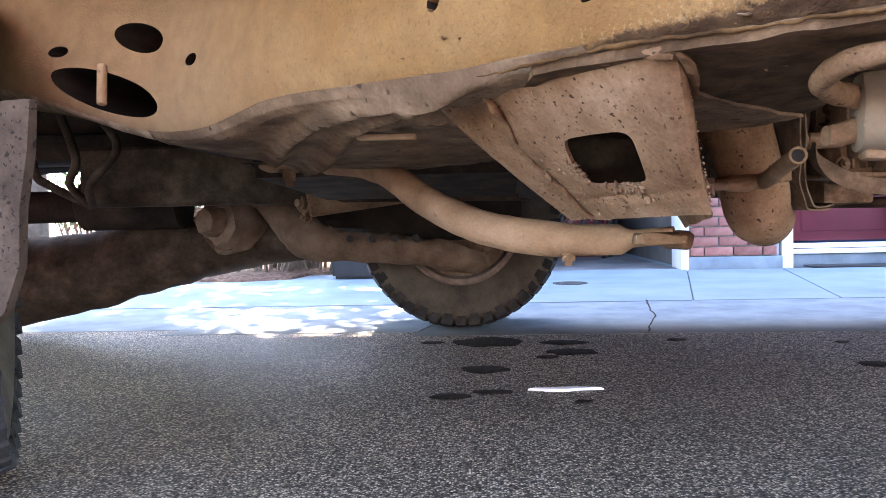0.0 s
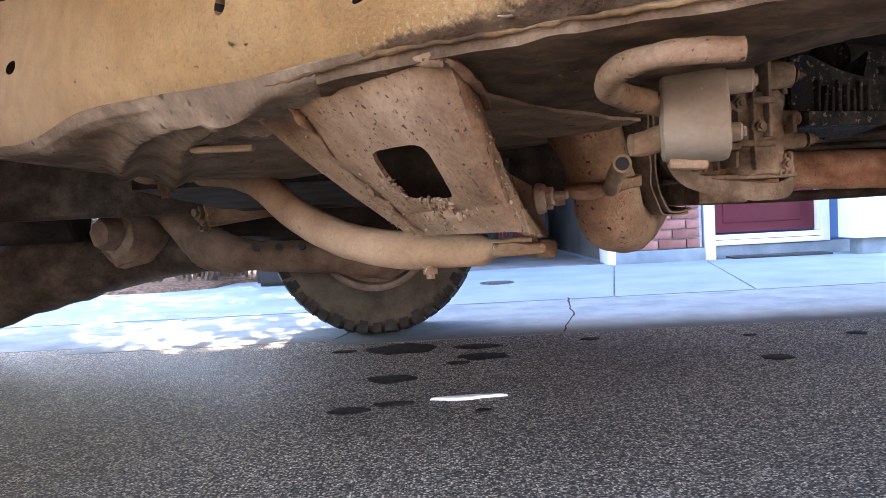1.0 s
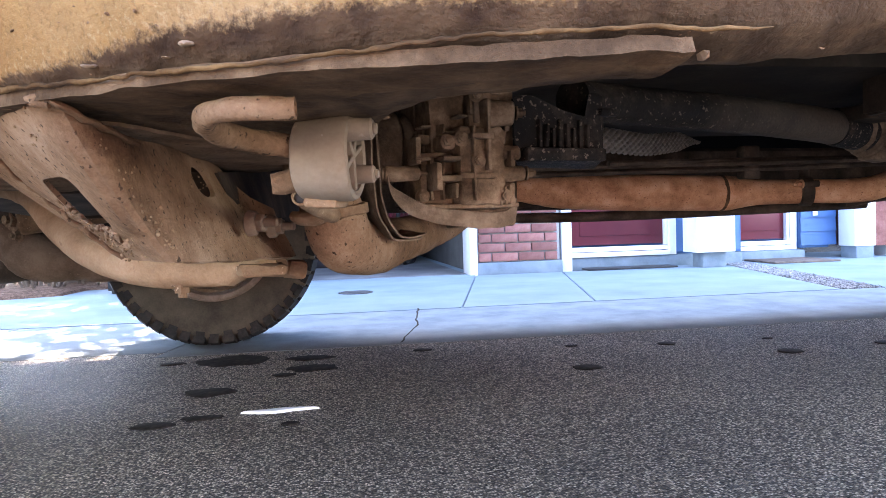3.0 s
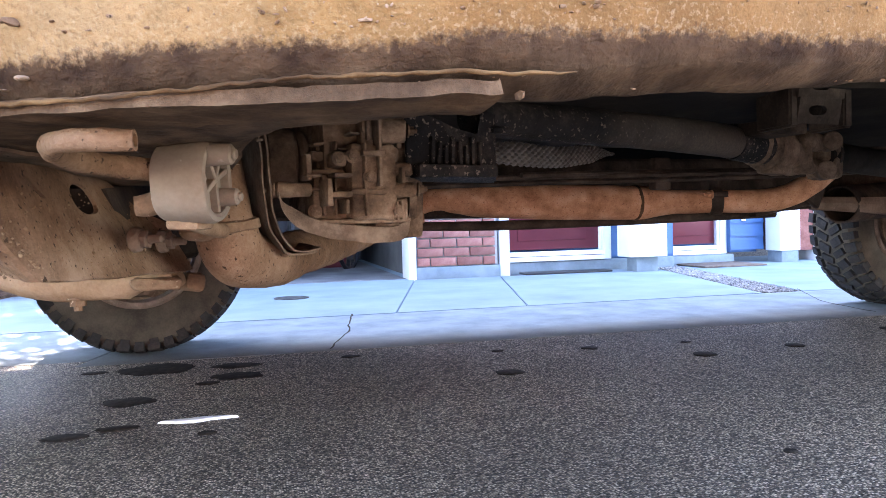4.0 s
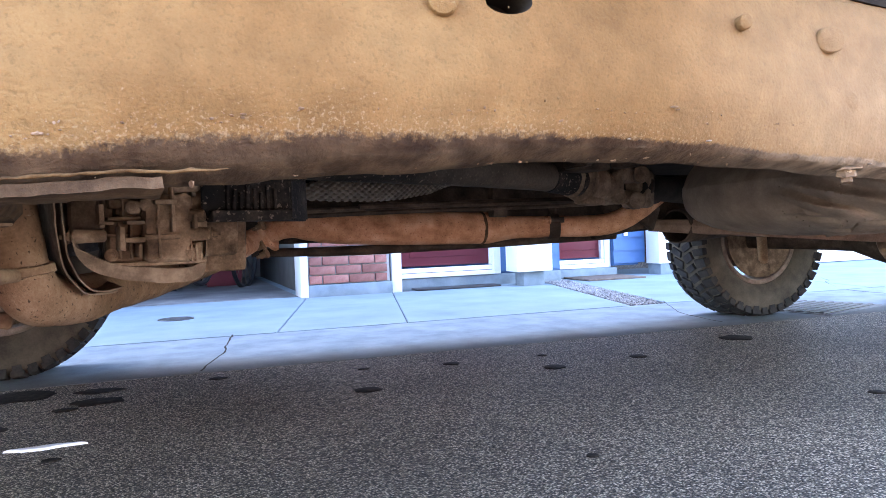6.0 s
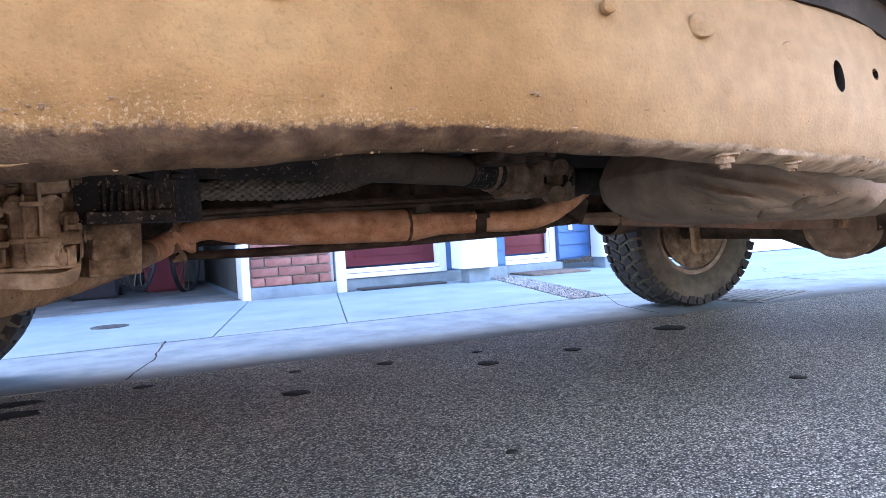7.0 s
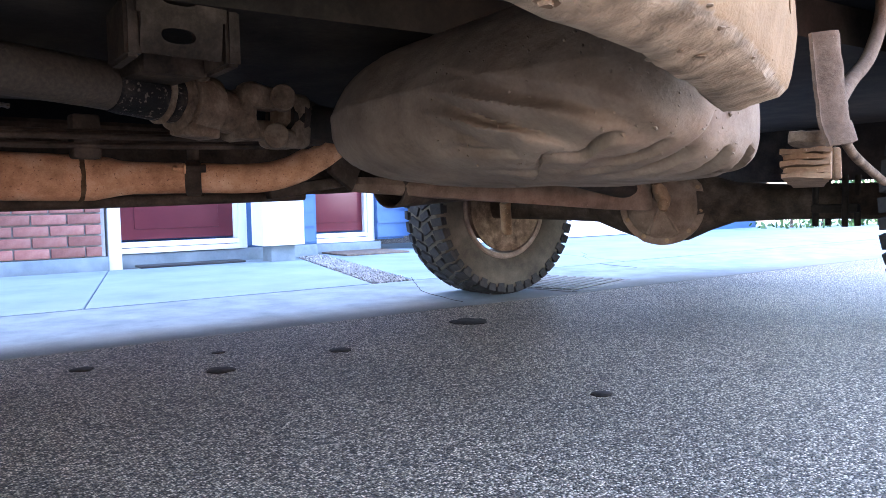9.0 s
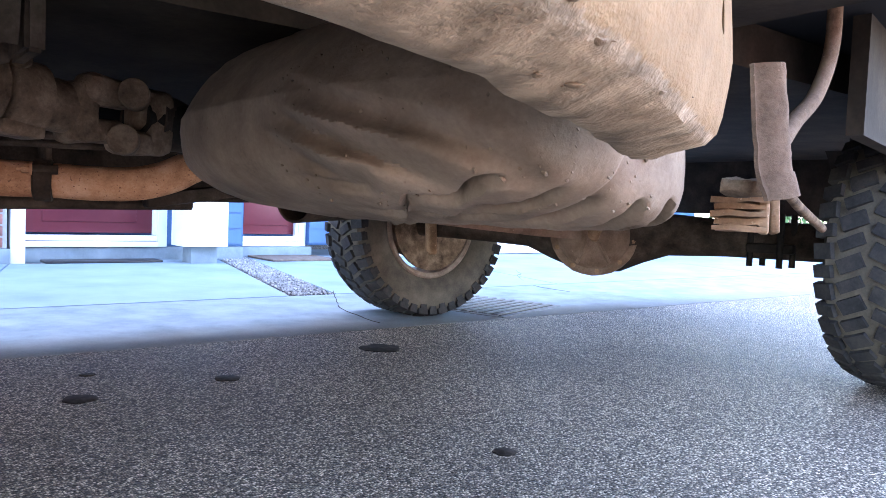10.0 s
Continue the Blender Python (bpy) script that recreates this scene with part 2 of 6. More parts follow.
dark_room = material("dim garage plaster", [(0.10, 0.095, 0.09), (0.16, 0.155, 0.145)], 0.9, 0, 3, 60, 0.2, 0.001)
bin_black = material("black plastic", [(0.012, 0.012, 0.013), (0.025, 0.025, 0.027)], 0.5, 0, 10, 90, 0.1, 0.001)


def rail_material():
    """Golden dust on the face, a grainy pale fringe, dark dirt with painted shade along the lower edge, mud below: by a
    vertex attribute.
    """
    m = material("rail dirt", [(0.115, 0.057, 0.018), (0.16, 0.082, 0.028), (0.196, 0.110, 0.041), (0.235, 0.146, 0.068)], 0.88, 0, 2.6, 420, 0.6, 0.003, detail=5.0, grain=0.2)
    n, l = m.node_tree.nodes, m.node_tree.links
    b = n["Principled BSDF"]
    old = b.inputs["Base Color"].links[0].from_socket
    co = n.new("ShaderNodeTexCoord").outputs["Object"]

    def noisy(scale, detail, rough, vector=None):
        t = n.new("ShaderNodeTexNoise")
        t.inputs["Scale"].default_value, t.inputs["Detail"].default_value, t.inputs["Roughness"].default_value = scale, detail, rough
        l.new(vector or co, t.inputs["Vector"])
        return t.outputs[0]

    def ranged(socket, lo, hi, out_lo=0.0, out_hi=1.0):
        t = n.new("ShaderNodeMapRange")
        for k, v in zip((1, 2, 3, 4), (lo, hi, out_lo, out_hi)):
            t.inputs[k].default_value = v
        l.new(socket, t.inputs[0])
        return t.outputs[0]

    def sums(a, b, weight):
        t = n.new("ShaderNodeMath")
        t.operation = "MULTIPLY_ADD"
        l.new(a, t.inputs[0])
        t.inputs[1].default_value = weight
        l.new(b, t.inputs[2])
        return t.outputs[0]

    def mixed(share, a, b, way="MIX"):
        t = n.new("ShaderNodeMix")
        t.data_type, t.blend_type = "RGBA", way
        for k, v in ((0, share), (6, a), (7, b)):
            if isinstance(v, (tuple, float)):
                t.inputs[k].default_value = v
            else:
                l.new(v, t.inputs[k])
        return t.outputs[2]

    dirt_shade = n.new("ShaderNodeAttribute")
    dirt_shade.attribute_name = "dirt_shade"
    dirt_shade = dirt_shade.outputs["Fac"]
    sep = n.new("ShaderNodeSeparateXYZ")
    l.new(co, sep.inputs[0])
    squash = n.new("ShaderNodeMapping")
    squash.inputs["Rotation"].default_value[2] = 0.5
    squash.inputs["Scale"].default_value = (1.0, 0.62, 1.0)
    l.new(co, squash.inputs[0])
    lumps = noisy(40, 6, 0.56, squash.outputs[0])
    mottle = noisy(36, 7, 0.62)
    pimples = noisy(240, 4, 0.6)
    # mottled dust on the face, paler towards both ends of the rail
    face = mixed(1.0, old, ranged(mottle, 0.34, 0.66, 0.90, 1.12), "MULTIPLY")
    face = mixed(ranged(pimples, 0.30, 0.46, 0.4, 0.0), face, (0.085, 0.045, 0.016, 1.0))
    ends = n.new("ShaderNodeMath")
    ends.operation = "MAXIMUM"
    l.new(ranged(sep.outputs[0], 0.9, 1.4, 0.0, 0.75), ends.inputs[0])
    l.new(ranged(sep.outputs[0], -0.10, -0.36, 0.0, 0.8), ends.inputs[1])
    dust = mixed(1.0, (0.262, 0.168, 0.093, 1.0), ranged(mottle, 0.34, 0.66, 0.90, 1.10), "MULTIPLY")
    face = mixed(ends.outputs[0], face, dust)
    fringe = sums(dirt_shade, noisy(330, 4, 0.65), 0.24)
    face = mixed(ranged(fringe, 0.615, 0.72, 0.0, 0.6), face, (0.26, 0.175, 0.095, 1.0))
    # band of dark dirt with the edge's shade painted in, a lighter lip below it
    border = sums(noisy(150, 6, 0.75), dirt_shade, 0.8)
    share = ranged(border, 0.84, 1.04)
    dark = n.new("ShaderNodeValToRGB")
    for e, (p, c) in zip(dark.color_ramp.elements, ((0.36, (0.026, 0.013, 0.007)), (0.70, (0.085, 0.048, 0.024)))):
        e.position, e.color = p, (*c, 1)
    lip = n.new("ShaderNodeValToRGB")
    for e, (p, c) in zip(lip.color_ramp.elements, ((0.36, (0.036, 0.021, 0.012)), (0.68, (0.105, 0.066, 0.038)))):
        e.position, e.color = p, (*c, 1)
    # mud tone follows the relief, with the shade of its pits painted in
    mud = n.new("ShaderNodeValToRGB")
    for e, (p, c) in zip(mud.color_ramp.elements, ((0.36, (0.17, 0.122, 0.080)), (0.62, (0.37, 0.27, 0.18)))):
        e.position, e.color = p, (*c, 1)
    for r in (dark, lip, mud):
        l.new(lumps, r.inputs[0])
    low = mixed(ranged(dirt_shade, 0.80, 0.97), dark.outputs[0], lip.outputs[0])
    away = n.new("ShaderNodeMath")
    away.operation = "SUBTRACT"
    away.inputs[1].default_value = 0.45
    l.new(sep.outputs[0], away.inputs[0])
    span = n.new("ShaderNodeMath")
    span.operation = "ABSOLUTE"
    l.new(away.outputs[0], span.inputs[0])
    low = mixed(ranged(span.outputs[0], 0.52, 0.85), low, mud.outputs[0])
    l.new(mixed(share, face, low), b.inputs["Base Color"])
    # pimpled dust, and deeper relief where mud is caked on
    grainy = n.new("ShaderNodeBump")
    grainy.inputs["Strength"].default_value, grainy.inputs["Distance"].default_value = 0.55, 0.0035
    l.new(pimples, grainy.inputs["Height"])
    l.new(b.inputs["Normal"].links[0].from_socket, grainy.inputs["Normal"])
    relief = n.new("ShaderNodeBump")
    relief.inputs["Distance"].default_value = 0.006
    l.new(share, relief.inputs["Strength"])
    l.new(lumps, relief.inputs["Height"])
    l.new(grainy.outputs[0], relief.inputs["Normal"])
    l.new(relief.outputs[0], b.inputs["Normal"])
    return m


rail_dirt = rail_material()

# ---- builders ----


def link(name, bm, mat, parent=None, label="", smooth=True):
    me = bpy.data.meshes.new(name)
    bmesh.ops.recalc_face_normals(bm, faces=bm.faces[:])
    bm.to_mesh(me)
    bm.free()
    me.materials.append(mat)
    if smooth:
        me.shade_smooth()
        me.set_sharp_from_angle(angle=radians(38))
    ob = new(name, me)
    if parent:
        ob.parent = parent
    if label:
        ob["label"] = label
    return ob


def part(name, bm, mat, parent, label="", smooth=True):
    return link(name, bm, mat, parent, label, smooth)


def thing(name, label, category, at=(0, 0, 0), group="", kind=""):
    ob = new(name)
    ob.location = at
    ob.empty_display_size = 0.1
    return tagged(ob, label, category, group, kind)


def group_part(name, parent, label=""):
    """A part that only gathers its own sub-parts."""
    ob = new(name)
    ob.parent = parent
    if label:
        ob["label"] = label
    return ob


def box(bm, centre, size, turn=(0, 0, 0), bevel=0.0):
    """A bevelled box."""
    made = bmesh.ops.create_cube(bm, size=1.0, matrix=pose(*centre, *turn) @ Matrix.Diagonal((*size, 1)))
    if bevel:
        edges = list({e for v in made["verts"] for e in v.link_edges})
        bmesh.ops.bevel(bm, geom=edges, offset=bevel, segments=2, affect="EDGES", profile=0.5)
    return bm


def smooth_path(points, n=6):
    """Catmull-Rom through some points."""
    p = [Vector(q) for q in points]
    p = [2 * p[0] - p[1]] + p + [2 * p[-1] - p[-2]]
    out = []
    for a, b, c, d in zip(p, p[1:], p[2:], p[3:]):
        for k in range(n):
            t = k / n
            out.append(0.5 * (2 * b + (c - a) * t + (2 * a - 5 * b + 4 * c - d) * t * t + (3 * b - a - 3 * c + d) * t ** 3))
    out.append(p[-2])
    return out


def tube(bm, points, radii, seg=20, n=6, wall=0.0, flat=None, caps=True):
    """A round tube along a smooth path; radii: one, or one a point; wall: open ends with that thickness."""
    path = smooth_path(points, n) if n else [Vector(q) for q in points]
    if isinstance(radii, (int, float)):
        radii = [radii] * len(points)
    rr = [float(v) for v in np.interp(np.linspace(0, len(points) - 1, len(path)), range(len(points)), radii)]
    up = Vector((0.13, 0.21, 0.97))
    rings = []
    for k, q in enumerate(path):
        d = (path[min(k + 1, len(path) - 1)] - path[max(k - 1, 0)]).normalized()
        side = d.cross(up).normalized()
        up2 = side.cross(d).normalized()
        up = up2
        rings.append([q + rr[k] * (math.cos(a) * side + math.sin(a) * up2 * (flat[min(k * len(flat) // len(path), len(flat) - 1)] if flat else 1)) for a in np.linspace(0, 2 * math.pi, seg, endpoint=False)])
    loft(bm, rings, caps=caps and not wall)
    if wall:
        inner = [[q + (v - q) * (1 - wall / rr[k]) for v in ring] for k, (q, ring) in enumerate(zip(path, rings))]
        loft(bm, inner, caps=False)
        for a, b in ((rings[0], inner[0]), (rings[-1], inner[-1])):
            loft(bm, [a, b], caps=False)
    return bm


def loft(bm, rings, caps=True, closed=True):
    """Skin between rings of points."""
    vs = [[bm.verts.new(v) for v in ring] for ring in rings]
    m = len(vs[0])
    for a, b in zip(vs, vs[1:]):
        for k in range(m if closed else m - 1):
            bm.faces.new((a[k], a[(k + 1) % m], b[(k + 1) % m], b[k]))
    if caps:
        bm.faces.new(vs[0])
        bm.faces.new(list(reversed(vs[-1])))
    return bm


def disc(bm, a, b, r1, r2=None, seg=20, bevel=0.0):
    """A round bar or cone from a to b."""
    a, b = Vector(a), Vector(b)
    d = (b - a).normalized()
    r2 = r1 if r2 is None else r2
    pts, rad = [a, b], [r1, r2]
    if bevel:
        pts, rad = [a, a + d * bevel, b - d * bevel, b], [r1 - bevel, r1, r2, r2 - bevel]
    return tube(bm, pts, rad, seg, 0)


def bolt(bm, at, way, r=0.008, h=0.008, washer=True):
    at, way = Vector(at), Vector(way).normalized()
    if washer:
        disc(bm, at, at + way * h * 0.25, r * 1.5, seg=14)
    disc(bm, at + way * h * 0.2, at + way * h, r, seg=6)
    disc(bm, at + way * h, at + way * h * 1.5, r * 0.55, seg=8)
    return bm


def lathe(bm, profile, axis_at, seg=48, turn=Matrix()):
    """Turns a profile of (along, radius) about the x axis of turn, at a place."""
    rings = []
    for along, r in profile:
        rings.append([Vector(axis_at) + turn @ Vector((along, r * math.cos(a), r * math.sin(a))) for a in np.linspace(0, 2 * math.pi, seg, endpoint=False)])
    return loft(bm, rings, caps=False)


def plate_hole(bm, corners, hole, thick, n=24, power=5):
    """A plate over four corners with a rounded hole: hole = (u, v, half u, half v)."""
    a, b, c, d = [Vector(q) for q in corners]
    at = lambda u, v: (a * (1 - u) + b * u) * (1 - v) + (d * (1 - u) + c * u) * v  # noqa: E731
    normal = (b - a).cross(d - a).normalized() * thick
    outer, inner = [], []
    for k in range(n):
        t = 2 * math.pi * (k + 0.5) / n
        ct, st = math.cos(t), math.sin(t)
        m = max(abs(ct), abs(st))
        outer.append(at(0.5 + 0.5 * ct / m, 0.5 + 0.5 * st / m))
        s = (abs(ct) ** power + abs(st) ** power) ** (-1 / power)
        inner.append(at(hole[0] + hole[2] * s * ct, hole[1] + hole[3] * s * st))
    mid = [o * 0.45 + i * 0.55 for o, i in zip(outer, inner)]
    loft(bm, [outer, mid, inner, [q + normal for q in inner], [q + normal for q in mid], [q + normal for q in outer], outer], caps=False)
    bmesh.ops.remove_doubles(bm, verts=bm.verts[:], dist=1e-5)
    return bm


def roughen(bm, size=12.0, amount=0.003, seed=0.0):
    """Uneven surface, as of dents and caked mud."""
    for v in bm.verts:
        p = v.co * size + Vector((seed, seed * 2, 0))
        v.co += Vector((noise.noise(p), noise.noise(p + Vector((7, 3, 1))), noise.noise(p + Vector((1, 9, 5))))) * amount
    return bm


def sheet(bm, grid, thick):
    """A bent plate with thickness over a grid of points."""
    rows, cols = len(grid), len(grid[0])
    back = []
    for i in range(rows):
        line = []
        for j in range(cols):
            du = grid[min(i + 1, rows - 1)][j] - grid[max(i - 1, 0)][j]
            dv = grid[i][min(j + 1, cols - 1)] - grid[i][max(j - 1, 0)]
            line.append(grid[i][j] + du.cross(dv).normalized() * thick)
        back.append(line)
    a = [[bm.verts.new(q) for q in line] for line in grid]
    b = [[bm.verts.new(q) for q in line] for line in back]
    for i in range(rows - 1):
        for j in range(cols - 1):
            bm.faces.new((a[i][j], a[i + 1][j], a[i + 1][j + 1], a[i][j + 1]))
            bm.faces.new((b[i][j], b[i][j + 1], b[i + 1][j + 1], b[i + 1][j]))
    rim = [(i, 0) for i in range(rows)] + [(rows - 1, j) for j in range(1, cols)] + [(i, cols - 1) for i in range(rows - 2, -1, -1)] + [(0, j) for j in range(cols - 2, 0, -1)]
    for (i, j), (k, m) in zip(rim, rim[1:] + rim[:1]):
        bm.faces.new((a[i][j], b[i][j], b[k][m], a[k][m]))
    return bm


# ---- ground ----
bm = bmesh.new()
bmesh.ops.create_grid(bm, x_segments=2, y_segments=2, size=300)
tagged(link("ground", bm, asphalt), "grey worn asphalt driveway with coarse pale stones", "ground", kind="structure")

SKEW = 0.24
pavement = thing("pavement", "pale concrete apron slabs in front of the house", "pavement", kind="structure")
gutter = thing("gutter", "worn concrete gutter strip along the asphalt", "gutter", kind="structure")


def slab(parent, name, x0, x1, y0, y1, mat, skew, y_ref, top, gap=0.0025, back=None):
    bm = bmesh.new()
    f = lambda x, y: x + skew * (y - y_ref)  # noqa: E731
    low = [(f(x0, y0) + gap, y0 + gap, -0.1), (f(x1, y0) - gap, y0 + gap, -0.1), (f(x1, y1) - gap, y1 - gap, -0.1), (f(x0, y1) + gap, y1 - gap, -0.1)]
    high = [(x, y, top if y < y1 - 0.1 or back is None else back) for x, y, z in low]
    loft(bm, [low, high])
    top_edges = [e for e in bm.edges if all(v.co.z > top - 1e-4 for v in e.verts) and not all(v.co.y < 2.8 for v in e.verts)]
    bmesh.ops.bevel(bm, geom=top_edges, offset=0.003, segments=2, affect="EDGES")
    return part(name, bm, mat, parent)


for x0, x1 in ((-14, -7.5), (-7.5, -2.2), (-2.2, 0.95), (0.95, 1.60), (1.60, 2.91)):
    slab(pavement, "slab", x0, x1, 3.54, 5.46 if x0 >= 0.9 else 8.9, concrete, SKEW, 3.54, 0.012)
for x0, x1 in ((3.15, 4.7), (4.7, 7.2), (7.2, 9.6), (9.6, 14)):
    slab(pavement, "slab", x0, x1, 3.54, 6.6, concrete, SKEW, 3.54, 0.012)
slab(pavement, "slab", 2.26, 2.91, 5.46, 6.2, concrete, SKEW, 3.54, 0.012)
for x0, x1 in ((-14, -4.0), (-4.0, -1.2), (-1.2, -0.25), (-0.25, 7.0), (7.0, 14)):
    slab(gutter, "gutter_segment", x0, x1, 2.64 if x0 > -0.3 else 2.74 if x0 > -1.3 else 2.86, 3.54, concrete_rough, 0.25, 2.64, 0.0015, 0.0015, 0.0105)
bm = bmesh.new()
box(bm, (0, 5.98, -0.022), (28, 5.9, 0.04))
tagged(link("joint_bed", bm, soil), "dark soil in the joints under the slabs", "soil", kind="structure")
bm = bmesh.new()
for k in range(2600):
    v = random.random()
    y = 3.56 + 2.4 * v
    x = 2.915 + SKEW * (y - 3.54) + 0.015 + 0.22 * random.random()
    r = random.uniform(0.006, 0.013)
    made = bmesh.ops.create_icosphere(bm, subdivisions=1, radius=r, matrix=pose(x, y, 0.002 + 0.5 * r, random.uniform(0, 360), random.uniform(0, 360), 0) @ Matrix.Diagonal((1, random.uniform(0.6, 1), random.uniform(0.5, 0.8), 1))) if k < 1600 else None
tagged(link("gravel_strip", bm, gravel_grey, smooth=False), "strip of grey gravel between two concrete slabs", "gravel", kind="stuff")


def blotch(name, x, y, rx, ry, mat, label, category, turn=0, z=0.004, wob=0.25, seed=0, group="", n=40):
    """A thin irregular patch lying on the ground."""
    bm = bmesh.new()
    ring = []
    for a in np.linspace(0, 2 * math.pi, n, endpoint=False):
        s = 1 + wob * noise.noise(Vector((math.cos(a) * 1.6 + seed * 5, math.sin(a) * 1.6, seed))) + 0.5 * wob * noise.noise(Vector((math.cos(a) * 5 + seed, math.sin(a) * 5, seed)))
        ring.append(Vector((rx * s * math.cos(a), ry * s * math.sin(a), 0)))
    loft(bm, [[q * 0.9 + Vector((0, 0, z)) for q in ring], [q + Vector((0, 0, z * 0.6)) for q in ring], [q * 1.02 + Vector((0, 0, -0.004)) for q in ring]])
    ob = link(name, bm, mat)
    ob.matrix_world = pose(x, y, 0, 0, 0, turn)
    return tagged(ob, label, category, group)


for k, (x, y, rx, ry) in enumerate([(0.03, 2.50, 0.115, 0.085), (0.27, 2.30, 0.075, 0.05), (0.26, 2.47, 0.07, 0.04), (0.01, 2.05, 0.062, 0.05), (-0.065, 1.74, 0.042, 0.028), (0.03, 1.78, 0.045, 0.02), (0.225, 1.68, 0.02, 0.014), (-0.16, 2.5, 0.04, 0.02), (0.19, 2.22, 0.03, 0.02),
                                    (2.60, 2.33, 0.062, 0.065), (2.03, 2.16, 0.03, 0.03), (1.68, 2.12, 0.036, 0.036), (1.025, 2.07, 0.04, 0.036), (1.4, 2.36, 0.03, 0.025), (2.238, 1.365, 0.022, 0.022), (0.62, 2.5, 0.03, 0.02), (1.28, 1.2, 0.012, 0.012), (1.1, 2.42, 0.02, 0.012), (1.75, 2.35, 0.018, 0.012)]):
    blotch("oil_stain", x, y, rx, ry, oil, "dark oil stain soaked into the asphalt", "stain", seed=k, z=0.0035, group="oil stains")
# sliver of sunlight under the truck, laid down as a white patch
blotch("paper_scrap", 0.192, 1.80, 0.075, 0.014, sliver_white, "thin sliver of sunlight laid as a white patch on the asphalt", "scrap", turn=4, z=0.006, wob=0.5, seed=3)

for pts in ([(4.46, 3.23), (4.49, 3.54), (4.83, 4.03), (4.95, 4.12), (5.13, 4.36)], [(2.875, 2.74), (2.885, 2.86), (2.94, 3.14), (3.06, 3.38), (3.2, 3.65)], [(0.575, 2.68), (0.60, 2.80), (0.675, 3.07), (0.70, 3.28), (0.75, 3.58)]):
    bm = bmesh.new()
    path = smooth_path([(x, y, 0.0125 if y > 3.54 else 0.0015 + 0.009 * (y - 2.64) / 0.90) for x, y in pts], 6)
    rings = []
    for q in path:
        w = 0.004 + 0.0025 * noise.noise(q * 12)
        q = q + Vector((0.009 * noise.noise(q * 14), 0.009 * noise.noise(q * 17), 0))
        rings.append([q + Vector((-w, -w, 0.0006)), q + Vector((w, w, 0.0006)), q + Vector((w, w, -0.004)), q + Vector((-w, -w, -0.004))])
    loft(bm, rings)
    part("crack", bm, soil, gutter, "dark crack filled with soil")

manhole = thing("manhole_cover", "round grey cast iron cover set in the concrete", "manhole cover", (0.5, 4.51, 0.012))
bm = bmesh.new()
lathe(bm, [(0.0, 0.0001), (0.004, 0.0001), (0.004, 0.035), (0.002, 0.037), (0.002, 0.042), (0.004, 0.044), (0.004, 0.075), (0.002, 0.077), (0.002, 0.085), (0.005, 0.087), (0.005, 0.1), (0.0, 0.1)], (0, 0, 0), 36, pose(0, 0, 0, 0, -90, 0).to_3x3())
part("cover", bm, iron, manhole)
drain = thing("drain_grate", "slotted iron drain grate let into the gutter", "drain grate", (3.62, 2.98, -0.006))
for k in range(9):
    bm = bmesh.new()
    box(bm, (0.0, -0.2 + 0.05 * k, 0.008), (0.52, 0.022, 0.02), bevel=0.003)
    part("grate_bar", bm, iron, drain)
bm = bmesh.new()
for y in (-0.235, 0.235):
    box(bm, (0, y, 0.002), (0.56, 0.03, 0.02), bevel=0.003)
for x in (-0.27, 0.27):
    box(bm, (x, 0, 0.002), (0.03, 0.44, 0.02), bevel=0.003)
part("grate_frame", bm, iron, drain)
# thin dark sheet just under the bars, standing in for the slots' shade
bm = bmesh.new()
box(bm, (0, 0, 0.0095), (0.5, 0.44, 0.006))
part("sump", bm, soil, drain)
drain.rotation_euler = (0, 0, radians(18))

# ---- truck ----
truck = thing("pickup_truck", "dirty dark four wheel drive truck with dusty tan underside", "truck")
TYRE_R = 0.378


